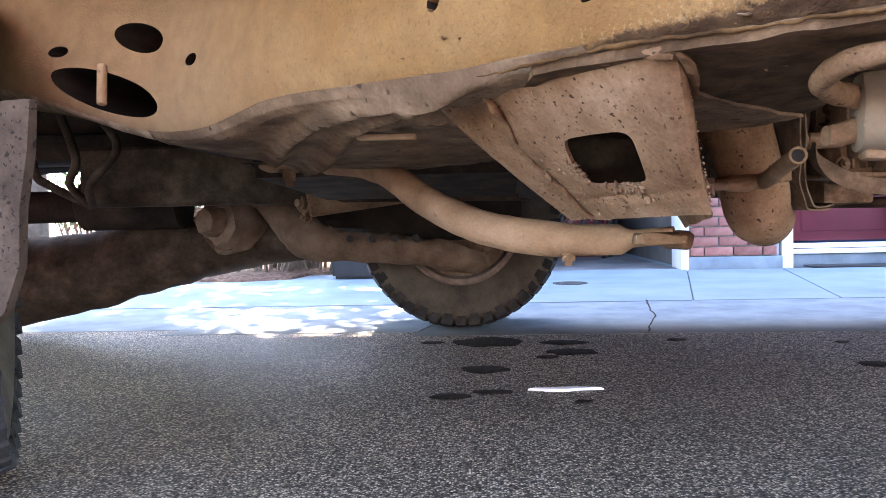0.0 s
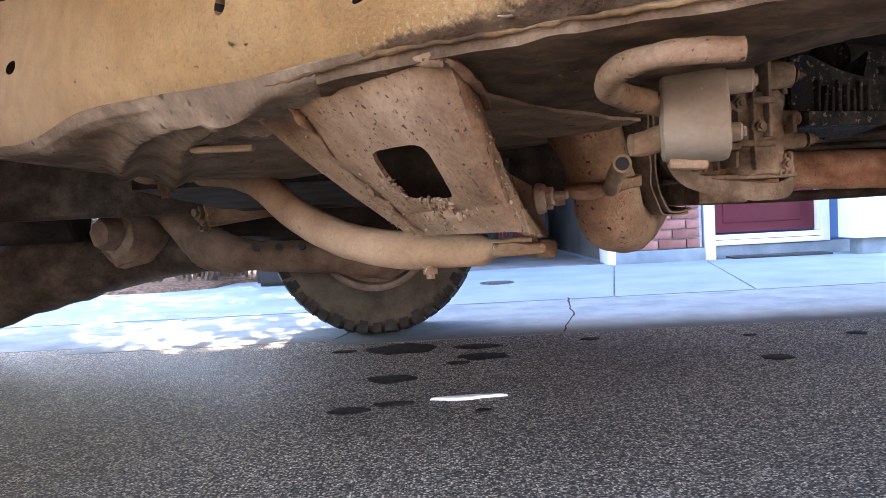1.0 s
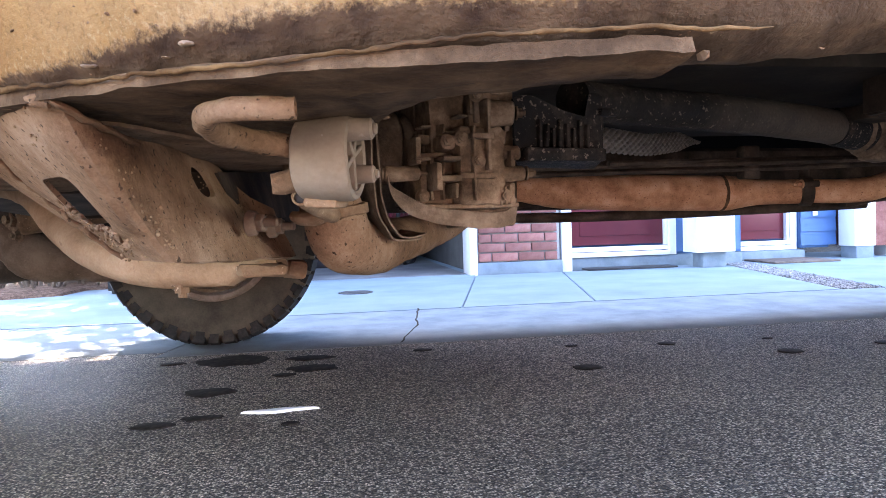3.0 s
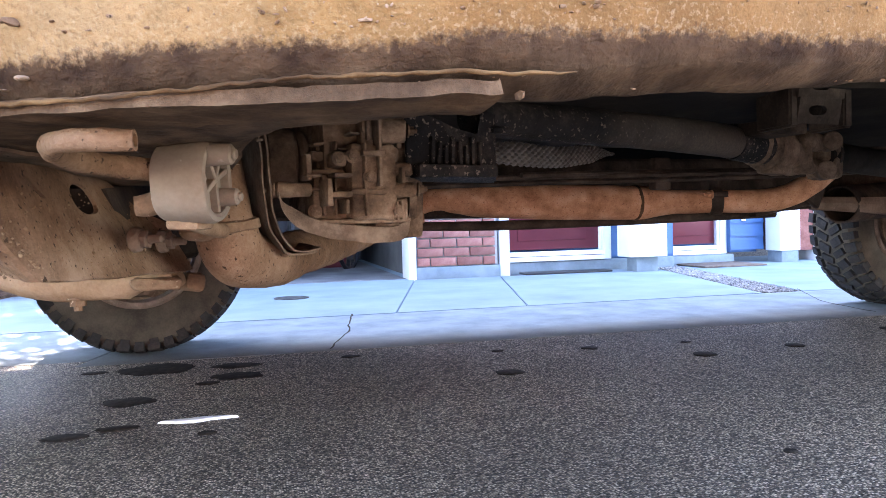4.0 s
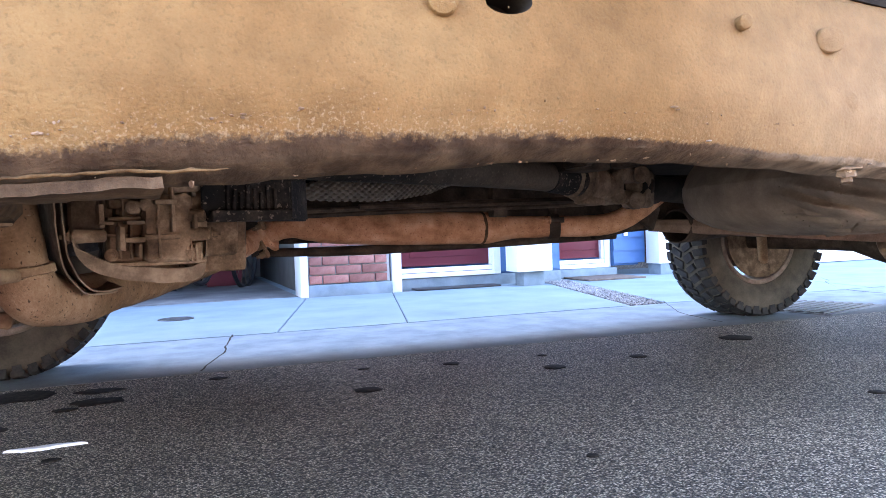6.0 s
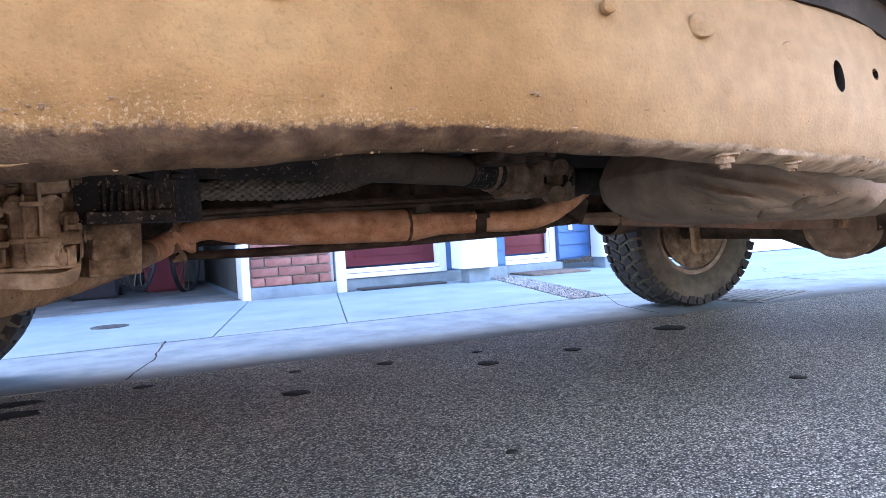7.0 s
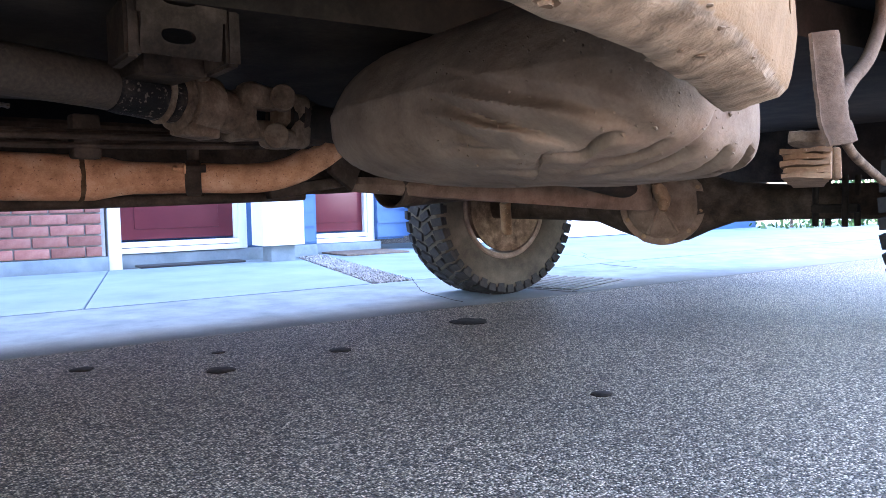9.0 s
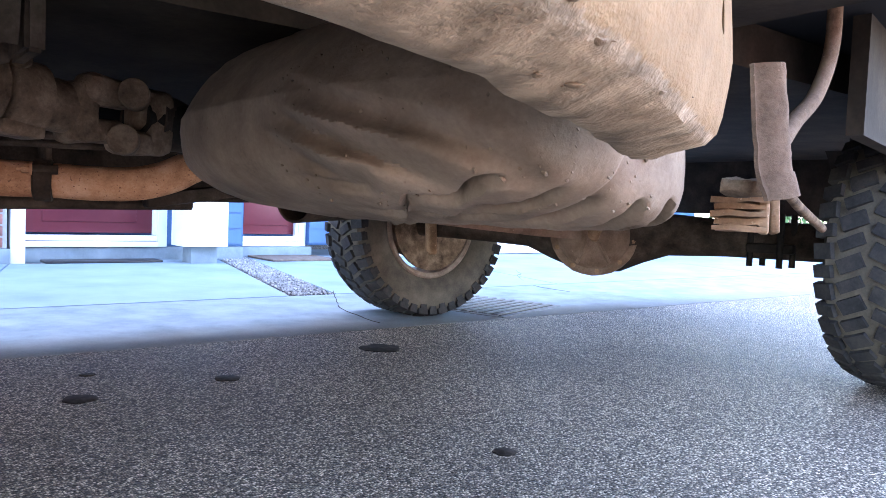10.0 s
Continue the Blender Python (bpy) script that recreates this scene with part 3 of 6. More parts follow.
def wheel(at, inward, label, seed=0, width=0.25, steer=0):
    """A wheel about the y axis; inward: -1 when its inner face looks to -y."""
    w = group_part("wheel", truck, label)
    turn = pose(0, 0, 0, 0, 0, 90 * -inward + steer).to_3x3()      # +x of the profile looks to the inner face
    R, h = TYRE_R, width / 2
    bm = bmesh.new()
    lathe(bm, [(-h * 0.72, 0.215), (-h * 0.95, 0.24), (-h * 1.04, 0.29), (-h * 0.98, 0.345), (-h * 0.86, R - 0.014), (-h * 0.45, R - 0.008), (0, R - 0.007), (h * 0.45, R - 0.008), (h * 0.86, R - 0.014), (h * 0.98, 0.345), (h * 1.04, 0.29), (h * 0.95, 0.24), (h * 0.72, 0.215), (-h * 0.72, 0.215)], at, 72, turn)
    tyre = part("tyre", bm, rubber_dusty, w, "dusty all-terrain tyre")
    bm = bmesh.new()
    n = 44
    for k in range(n):
        a = 2 * math.pi * k / n
        for row, (off, wd, ln, da, yaw) in enumerate([(-0.88, 0.052, 0.036, 0.0, 6), (-0.33, 0.062, 0.033, 0.5, 24), (0.30, 0.062, 0.033, 0.0, -24), (0.88, 0.052, 0.036, 0.5, -6)]):
            b = a + da * 2 * math.pi / n
            m = Matrix.Translation(at) @ turn.to_4x4() @ Matrix.Rotation(b, 4, "X") @ pose(off * h, 0, R - 0.009 - (0.008 if abs(off) > 0.5 else 0), 0, 0, yaw)
            if abs(off) > 0.5:
                m = m @ pose(0, 0, 0, 0, (18 if off > 0 else -18), 0)
            made = bmesh.ops.create_cube(bm, size=1, matrix=m @ Matrix.Diagonal((wd, ln * (1.15 if k % 2 else 0.9), 0.022, 1)))
        # shoulder lugs run down the side
        for side in (-1, 1):
            m = Matrix.Translation(at) @ turn.to_4x4() @ Matrix.Rotation(a + (0.5 if side > 0 else 0) * 2 * math.pi / n, 4, "X") @ pose(side * h * 1.0, 0, R - 0.034, 0, side * 10, 0)
            bmesh.ops.create_cube(bm, size=1, matrix=m @ Matrix.Diagonal((0.012, 0.03, 0.036 if k % 2 else 0.022, 1)))
    part("tread", bm, rubber, tyre, "worn chunky tread blocks")
    for k in range(9):
        bm = bmesh.new()
        a0 = 2 * math.pi * (k * 0.045 + 0.02) - math.pi / 2 + 0.15 + seed
        m = Matrix.Translation(at) @ turn.to_4x4() @ Matrix.Rotation(a0, 4, "X") @ pose(h * 1.035, 0, 0.30)
        bmesh.ops.create_cube(bm, size=1, matrix=m @ Matrix.Diagonal((0.006, 0.022, 0.024, 1)))
        part("raised_bar", bm, letter_grey, tyre)
    bm = bmesh.new()
    lathe(bm, [(h * 0.80, 0.222), (h * 0.84, 0.214), (h * 0.72, 0.2), (h * 0.5, 0.195), (-h * 0.2, 0.185), (-h * 0.55, 0.19), (-h * 0.8, 0.2), (-h * 0.84, 0.214), (-h * 0.8, 0.222)], at, 56, turn)
    rim = part("rim", bm, rim_dirt, w, "dirty steel rim")
    # dished disc at the outer face
    bm = bmesh.new()
    lathe(bm, [(-h * 0.70, 0.001), (-h * 0.70, 0.075), (-h * 0.62, 0.10), (-h * 0.72, 0.15), (-h * 0.78, 0.188), (-h * 0.86, 0.188), (-h * 0.80, 0.15), (-h * 0.70, 0.10), (-h * 0.78, 0.075), (-h * 0.78, 0.001)], at, 40, turn)
    part("wheel_disc", bm, cast_dark, rim, "dished brown wheel disc")
    # brake drum with backing plate
    bm = bmesh.new()
    lathe(bm, [(-h * 0.3, 0.001), (-h * 0.3, 0.118), (h * 0.25, 0.122), (h * 0.30, 0.142), (h * 0.38, 0.142), (h * 0.42, 0.10), (h * 0.55, 0.06), (h * 0.9, 0.055), (h * 0.95, 0.001)], at, 40, turn)
    part("brake_drum", bm, arm_dirt, w)
    for k in range(5):
        bm = bmesh.new()
        m = Matrix.Translation(at) @ turn.to_4x4() @ Matrix.Rotation(2 * math.pi * k / 5, 4, "X")
        bolt(bm, m @ Vector((h * 0.36, 0, 0.085)), m.to_3x3() @ Vector((1, 0, 0)), 0.011, 0.012)
        part("bolt", bm, rim_dirt, w)
    return w


wheel(Vector((-0.075, 2.945, TYRE_R)), -1, "far front wheel with dusty sidewall", 0.0)
wheel(Vector((3.17, 2.925, TYRE_R)), -1, "far rear wheel with dusty sidewall", -1.3)
wheel(Vector((-0.885, 1.185, TYRE_R)), 1, "near front wheel", 0.4, 0.25, 120)
wheel(Vector((3.60, 1.16, TYRE_R)), 1, "near rear wheel", 0.4)

# frame rail on the camera's side, bowed along its length
RAIL = [(-1.5, 1.75, 0.70), (-0.8, 1.22, 0.625), (-0.42, 1.05, 0.52), (-0.2, 0.84, 0.526), (0.0, 0.655, 0.514), (0.14, 0.515, 0.509), (0.25, 0.435, 0.508), (0.36, 0.39, 0.508), (0.46, 0.384, 0.513), (0.62, 0.40, 0.525), (0.8, 0.415, 0.534), (0.98, 0.436, 0.535), (1.22, 0.482, 0.525), (1.42, 0.505, 0.512), (1.56, 0.555, 0.505), (1.72, 0.632, 0.499)]
WIDE = [0.12, 0.12, 0.42, 0.50, 0.40, 0.30, 0.21, 0.13, 0.075, 0.06, 0.06, 0.06, 0.06, 0.066, 0.07, 0.07]
edge = smooth_path(RAIL, 14)
wide = [float(v) for v in np.interp(np.linspace(0, len(RAIL) - 1, len(edge)), range(len(RAIL)), WIDE)]


def rail_ring(k):
    """The boxed section of the rail at one step of its edge."""
    q = edge[k]
    d = edge[min(k + 1, len(edge) - 1)] - edge[max(k - 1, 0)]
    inn = Vector((-d.y, d.x, 0)).normalized()
    w, H = wide[k], 0.20
    sharp = min(0.4, max(0.0, (q.x - 0.95) * 4))      # the corner is rounder along the middle
    mixed = lambda a, b: a + (b - a) * sharp  # noqa: E731
    prof = [(mixed(0.024, 0.012), mixed(-0.002, -0.004)), (mixed(0.012, 0.005), mixed(0.002, -0.002)), (mixed(0.004, 0.001), mixed(0.011, 0.004)), (0.0, mixed(0.024, 0.013)), (-0.004, 0.04), (-0.006, 0.055), (-0.004, 0.075), (0.0, 0.1), (0.004, 0.125), (0.010, 0.15), (0.016, H - 0.02), (0.03, H), (w, H), (w, H * 0.5), (w, 0.006), (w - 0.01, -0.004), (w * 0.8, -0.008), (max(0.042, w * 0.5), -0.009), (max(0.032, w * 0.25), -0.006)]
    low = min(1.0, max(0.0, (0.3 - q.x) * 3))     # the front part sags inwards
    return [q + inn * a + Vector((0, 0, b - (0.02 * low * (a / w) if b < 0.01 else 0))) for a, b in prof]


bm = bmesh.new()
loft(bm, [rail_ring(k) for k in range(len(edge))])
# share of dark dirt and painted shade, round the profile
dirt_shades = [1.05, 1.0, 0.80, 0.42, 0.14, -0.05, -0.2] + [-0.35] * 5 + [0.3, 0.8] + [1.2] * 5
lay = bm.verts.layers.float.new("dirt_shade")
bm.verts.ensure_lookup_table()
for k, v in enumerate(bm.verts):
    i, j = divmod(k, len(dirt_shades))
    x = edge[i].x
    v[lay] = dirt_shades[j] + (min(0.25, max(0.0, 0.25 * (0.35 - x))) if 3 <= j < 9 and -0.3 < x < -0.08 else 0) - (0.75 if x < -0.3 and j > 10 else 0) - (0.45 * min(1.0, max(0.0, (x - 0.60) * 3)) if 2 <= j < 7 else 0) - (0.7 * min(1.0, max(0.0, (0.24 - x) * 5)) if 2 <= j < 7 else 0)
roughen(bm, 14, 0.004, 1)
roughen(bm, 45, 0.0018, 3)
bm.normal_update()
caked = {e for f in bm.faces if f.calc_center_median().x > 1.1 and f.normal.z < -0.35 for e in f.edges}
bmesh.ops.subdivide_edges(bm, edges=list(caked), cuts=8, use_grid_fill=True)
bm.normal_update()
for v in bm.verts:
    if v.co.x > 1.12 and v.normal.z < -0.8 and all(f.normal.z < -0.6 for f in v.link_faces):
        q = v.co * 60
        lump = noise.noise(q) + 0.8 * noise.noise(q * 2.3 + Vector((5, 1, 2))) + 0.5 * noise.noise(q * 5.1 + Vector((1, 7, 2)))
        v.co.z -= 0.0085 * min(1.0, (v.co.x - 1.12) * 5) * (lump if lump > 0 else 0.5 * lump)
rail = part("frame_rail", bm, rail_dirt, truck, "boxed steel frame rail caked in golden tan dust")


def cut(ob, cutters):
    """Cuts holes right through the skin of a part."""
    cm = bmesh.new()
    for at, way, along, ra, rb, deep, *more in cutters:
        n = Vector(way).normalized()
        u = (Vector(along) - n * Vector(along).dot(n)).normalized() * ra
        v = Vector(more[0]) if more else n.cross(u).normalized() * rb
        power = 2 / more[1] if more else 1
        soft = lambda c: math.copysign(abs(c) ** power, c)  # noqa: E731
        ring = [Vector(at) + u * soft(math.cos(a)) + v * soft(math.sin(a)) for a in np.linspace(0, 2 * math.pi, 32, endpoint=False)]
        loft(cm, [[q + n * 0.05 for q in ring], [q - n * deep for q in ring]])
    me = bpy.data.meshes.new("cutter")
    bmesh.ops.recalc_face_normals(cm, faces=cm.faces[:])
    cm.to_mesh(me)
    cm.free()
    tool = new("cutter", me)
    mod = ob.modifiers.new("holes", "BOOLEAN")
    mod.operation, mod.object, mod.solver = "DIFFERENCE", tool, "EXACT"
    bpy.context.view_layer.update()
    done = bpy.data.meshes.new_from_object(ob.evaluated_get(bpy.context.evaluated_depsgraph_get()))
    ob.modifiers.clear()
    ob.data = done
    done.shade_smooth()
    done.set_sharp_from_angle(angle=radians(35))
    bpy.data.objects.remove(tool)


front = (-0.41, -0.91, 0)
side = (-0.2, -1, 0)
HOLES = [((-0.505, 1.09, 0.590), front, (0.91, -0.41, -0.30), 0.108, 0.027, 0.33), ((-0.45, 1.065, 0.660), front, (0.91, -0.41, -0.30), 0.052, 0.02, 0.33), ((-0.586, 1.125, 0.655), front, (0.9, -0.4, 0), 0.018, 0.008, 0.2), ((-0.353, 0.985, 0.612), front, (0.9, -0.4, 0), 0.014, 0.008, 0.2),
           ((-0.02, 0.655, 0.578), (-0.6, -0.75, 0), (0.75, -0.6, 0), 0.007, 0.008, 0.04), ((0.10, 0.53, 0.553), (-0.55, -0.83, 0), (0.8, -0.53, 0.35), 0.022, 0.0045, 0.03), ((1.394, 0.512, 0.614), (-0.35, -0.93, 0), (0, 0, 1), 0.020, 0.009, 0.05), ((0.76, 0.415, 0.655), (0, -1, 0), (1, 0, 0.1), 0.022, 0.011, 0.05), ((1.678, 0.634, 0.572), (-0.4, -0.9, 0), (0, 0, 1), 0.016, 0.004, 0.04), ((1.505, 0.555, 0.625), (-0.4, -0.9, 0), (0, 0, 1), 0.008, 0.007, 0.03)]
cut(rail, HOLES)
# insides of the holes get a dark material, standing in for their shade
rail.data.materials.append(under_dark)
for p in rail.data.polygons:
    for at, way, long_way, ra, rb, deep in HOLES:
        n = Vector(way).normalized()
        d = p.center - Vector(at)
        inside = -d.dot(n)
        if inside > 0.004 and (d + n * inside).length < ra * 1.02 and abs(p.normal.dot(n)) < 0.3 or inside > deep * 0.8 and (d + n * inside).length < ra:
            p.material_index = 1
bm = bmesh.new()
disc(bm, (-0.505, 1.07, 0.570), (-0.51, 1.085, 0.628), 0.0068, seg=14, bevel=0.0015)
part("pin", bm, dirt_tan, rail, "stub pin in the oval hole")
for x, y, z, r in ((1.161, 0.477, 0.657, 0.016), (1.182, 0.482, 0.592, 0.017), (1.308, 0.501, 0.637, 0.014), (1.33, 0.504, 0.575, 0.014), (0.70, 0.412, 0.650, 0.014), (1.02, 0.445, 0.660, 0.008)):
    bm = bmesh.new()
    n = Vector((-0.22, -1, 0)).normalized()
    c = Vector((x, y, z))
    tube(bm, [c - n * 0.02, c + n * 0.0075, c + n * 0.0095, c + n * 0.0105, c + n * 0.0108], [r * 0.95, r * 0.95, r * 0.86, r * 0.55, 0.0005], 24, 0)
    roughen(bm, 60, 0.002, r)
    part("plug", bm, rail_dirt, rail, "dusty round body plug")
for x, y, z, r in ((1.20, 0.49, 0.520, 0.010), (1.325, 0.515, 0.511, 0.007)):
    bm = bmesh.new()
    bolt(bm, (x, y, z + 0.002), (0, 0, -1), r, r)
    bmesh.ops.subdivide_edges(bm, edges=bm.edges[:], cuts=1)
    roughen(bm, 90, 0.0035, 2)
    part("bolt", bm, dirt_brown, rail)
bm = bmesh.new()
roughen(box(bm, (-0.09, 0.93, 0.499), (0.075, 0.016, 0.007), (0, 0, -14), 0.002), 60, 0.003, 2)
part("tab", bm, dirt_tan, rail)

# caked clumps of mud along the underside
bm = bmesh.new()
for k in range(460):
    j = random.randrange(60, len(edge) - 2)
    if edge[j].x < (0.9 if k % 4 else 0.0):
        continue
    ring = rail_ring(j)
    q = ring[-1].lerp(ring[-5], random.random() * 1.1) if random.random() < 0.8 else ring[0].lerp(ring[2], random.random())
    r = random.uniform(0.0008, 0.0034) * (1.7 if k % 7 == 0 else 1)
    bmesh.ops.create_icosphere(bm, subdivisions=2, radius=r, matrix=pose(q.x + random.uniform(-0.01, 0.01), q.y, q.z + 0.0006, 0, 0, random.uniform(0, 360)) @ Matrix.Diagonal((random.uniform(0.8, 1.7), 1, 0.35, 1)))
roughen(bm, 260, 0.0008, 3)
tagged(part("mud_clumps", bm, dirt_under, rail, "dried clumps of mud"), kind="stuff")

bm = bmesh.new()
for k in range(90):
    q = random.choice([q for q in edge if 0.75 < q.x < 1.8])
    i = edge.index(q)
    ring = rail_ring(i)
    at = ring[4].lerp(ring[9], random.random() ** 1.5)
    r = random.uniform(0.0006, 0.0017)
    bmesh.ops.create_icosphere(bm, subdivisions=1, radius=r, matrix=pose(at.x, at.y + 0.0008, at.z) @ Matrix.Diagonal((random.uniform(0.7, 1.5), 0.8, random.uniform(0.7, 1.6), 1)))
tagged(part("tar_specks", bm, seam_dirt, rail, "small dried specks"), kind="stuff")

# pressed panel under the sagging front part, with raised ridges and a trough
RIDGES = (([(-0.33, 1.46), (-0.25, 1.25), (-0.184, 1.067), (-0.135, 0.93), (-0.087, 0.824), (-0.04, 0.73), (0.02, 0.63)], 0.015, 0.017),
          ([(-0.30, 1.20), (-0.255, 1.06), (-0.202, 0.951), (-0.15, 0.865), (-0.10, 0.79), (-0.05, 0.725)], 0.012, 0.014),
          ([(-0.12, 0.95), (-0.05, 0.84), (0.02, 0.81), (0.08, 0.82)], 0.007, 0.009))


def ridge_height(x, y):
    """How far the pressed panel stands down at one place."""
    high = 0.0
    for points, w, h in RIDGES:
        line = [Vector(q) for q in points]
        near = 1.0
        for p, q in zip(line, line[1:]):
            d = q - p
            t = min(1.0, max(0.0, (Vector((x, y)) - p).dot(d) / d.dot(d)))
            near = min(near, (Vector((x, y)) - p - d * t).length)
        high = max(high, h * math.exp(-(near / w) ** 2))
    return high


bm = bmesh.new()
grid = []
for k in [k for k in range(len(edge)) if -0.46 < edge[k].x < 0.10]:
    for part_way in (0.0, 0.5):
        k2 = min(k + 1, len(edge) - 1)
        r0, r1 = rail_ring(k), rail_ring(k2)
        keys = [r0[j].lerp(r1[j], part_way) for j in (2, 1, 0, -1, -2, -3, -4)]
        line = []
        for v in np.linspace(0, 1, 80):
            q = Vector([float(np.interp(v, np.linspace(0, 1, 7) ** 1.6, [p[c] for p in keys])) for c in range(3)])
            fade = min(1.0, v * 6)
            q.z -= 0.003 + fade * (ridge_height(q.x, q.y) + 0.002 * noise.noise(q * 25) + 0.0012 * noise.noise(q * 70) + 0.0008 * noise.noise(q * 160))
            line.append(q)
        grid.append(line)
sheet(bm, grid, 0.003)
part("pressed_panel", bm, panel_dust, rail, "grey brown pressed panel with dusty ridges")


def rail_at(x):
    """The rail's lower outer edge at x."""
    return Vector((x, float(np.interp(x, [q.x for q in edge], [q.y for q in edge])), float(np.interp(x, [q.x for q in edge], [q.z for q in edge]))))


# strengthening plate welded under the rail, ending in a square cut
bm = bmesh.new()
inner = [(0.02, 1.15), (0.19, 0.84), (0.257, 0.67), (0.295, 0.59), (0.343, 0.543), (0.40, 0.492), (0.44, 0.458), (0.482, 0.430)]
grid = []
for k in range(64):
    t = k / 63
    far = Vector((float(np.interp(t, np.linspace(0, 1, len(inner)), [q[0] for q in inner])), float(np.interp(t, np.linspace(0, 1, len(inner)), [q[1] for q in inner])), 0.5055 - 0.006 * t))
    near = rail_at(0.06 + 0.425 * t) + Vector((0.002, 0.004, -0.006 - 0.004 * t))
    grid.append([near.lerp(far, v) + Vector((0, 0, 0.0016 * noise.noise(near.lerp(far, v) * 45) - 0.002 * math.sin(math.pi * v))) for v in np.linspace(0, 1, 14)])
sheet(bm, grid, 0.008)
roughen(bm, 90, 0.001, 8)
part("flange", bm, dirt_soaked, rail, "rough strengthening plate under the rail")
for shift, r, mat, lo, hi in ((Vector((0, 0.002, 0.000)), 0.0018, seam_dirt, 0.02, 0.53),):
    bm = bmesh.new()
    seam = [rail_at(x) + shift + Vector((0, 0, 0.005 * noise.noise(Vector((x * 9, 0, r * 900))) + 0.0006 * noise.noise(Vector((x * 60, 3, 0))))) for x in np.linspace(lo, hi, 60)]
    tube(bm, seam, [r * (0.6 + 0.6 * abs(noise.noise(q * 25))) * min(1.0, 0.2 + 12 * (k / 60), 0.2 + 12 * (1 - k / 60)) for k, q in enumerate(seam)], 10, 3)
    roughen(bm, 110, 0.0016, 2)
    part("weld_seam", bm, mat, rail, "lumpy weld seam")
bm = bmesh.new()
for k in range(900):
    j = random.randrange(40, len(edge) - 6)
    if not -0.25 < edge[j].x < 1.15:
        continue
    ring = rail_ring(j)
    m = random.random()
    q = ring[0].lerp(ring[4], random.random() ** 0.7) if m < 0.6 else ring[-1].lerp(ring[-5], random.random())
    r = random.uniform(0.0005, 0.0016) * (2.2 if random.random() < 0.06 else 1)
    bmesh.ops.create_icosphere(bm, subdivisions=1, radius=r, matrix=pose(q.x + random.uniform(-0.01, 0.01), q.y - 0.002, q.z - 0.002, random.uniform(0, 90), 0, random.uniform(0, 360)) @ Matrix.Diagonal((random.uniform(0.8, 2.2), 1, 0.5, 1)))
roughen(bm, 300, 0.0006, 3)
tagged(part("pale_grit", bm, bracket_dirt, rail, "pale grit stuck along the lower edge"), kind="stuff")
# crossmember bracket under the rail: a pressed plate folded round a corner, with a square hole and a round one
cross = group_part("crossmember", truck, "brown stamped crossmember end with a square hole")
BRACKET_TOP = [(0.0, -0.03, 0.785, 0.515), (0.14, 0.02, 0.70, 0.517), (0.30, 0.085, 0.59, 0.512), (0.43, 0.140, 0.522, 0.505), (0.50, 0.155, 0.528, 0.498), (0.60, 0.172, 0.60, 0.489), (0.76, 0.182, 0.76, 0.495), (0.86, 0.190, 0.885, 0.501), (0.92, 0.207, 0.93, 0.466), (1.0, 0.255, 0.955, 0.440)]
BRACKET_LOW = [(0.0, 0.110, 0.828, 0.397), (0.14, 0.130, 0.765, 0.397), (0.30, 0.158, 0.69, 0.398), (0.43, 0.184, 0.622, 0.400), (0.50, 0.196, 0.612, 0.400), (0.60, 0.206, 0.66, 0.397), (0.76, 0.232, 0.80, 0.392), (0.86, 0.247, 0.88, 0.389), (0.92, 0.258, 0.93, 0.387), (1.0, 0.274, 0.999, 0.385)]


def along_curve(rows, u):
    """A place on a curve given by rows of (share, x, y, z), softened a little."""
    out = Vector((0, 0, 0))
    for du in (-0.03, 0.0, 0.03):
        w = min(1.0, max(0.0, u + du))
        out += Vector([float(np.interp(w, [r[0] for r in rows], [r[k] for r in rows])) for k in (1, 2, 3)]) / 3
    return out


def on_bracket(u, v):
    return along_curve(BRACKET_TOP, u).lerp(along_curve(BRACKET_LOW, u), v)


bm = bmesh.new()
grid = []
for i in range(61):
    u = i / 60
    line = []
    for j in range(31):
        v = j / 30
        q = on_bracket(u, v)
        left = max(0.0, 1 - abs(u - 0.09) / 0.05)                                   # step beside the weld bead
        belly = 0.006 * math.sin(math.pi * v) * (1 if u < 0.45 else 0.4)
        crease = 0.004 * math.exp(-((v - 0.86 + 0.10 * u) / 0.018) ** 2) if 0.16 < u < 0.47 else 0
        q = q + Vector((-0.35, -0.75, -0.3)).normalized() * (belly - crease - 0.003 * left)
        q += Vector((noise.noise(q * 22), noise.noise(q * 22 + Vector((3, 1, 7))), 0.5 * noise.noise(q * 22 + Vector((8, 2, 1))))) * 0.0028
        q += Vector((0, -1, 0)) * 0.0009 * noise.noise(q * 110)
        line.append(q)
    grid.append(line)
sheet(bm, grid, 0.004)
plate = part("pressed_plate", bm, bracket_dirt, cross)
bmesh_fix = bmesh.new()
bmesh_fix.from_mesh(plate.data)
bmesh.ops.recalc_face_normals(bmesh_fix, faces=bmesh_fix.faces[:])
bmesh_fix.to_mesh(plate.data)
bmesh_fix.free()
cut(plate, [((0.1235, 0.656, 0.4475), (-0.55, -0.62, -0.55), (0.0355, -0.063, -0.002), 0.042, 0.0, 0.05, (0.0135, 0.0215, -0.0175), 5.0),
            ((0.194, 0.775, 0.4665), (0.96, -0.22, 0.0), (0.1, 0.3, -1.0), 0.0150, 0.0, 0.06, (0.0065, 0.031, 0.002), 2.4)])

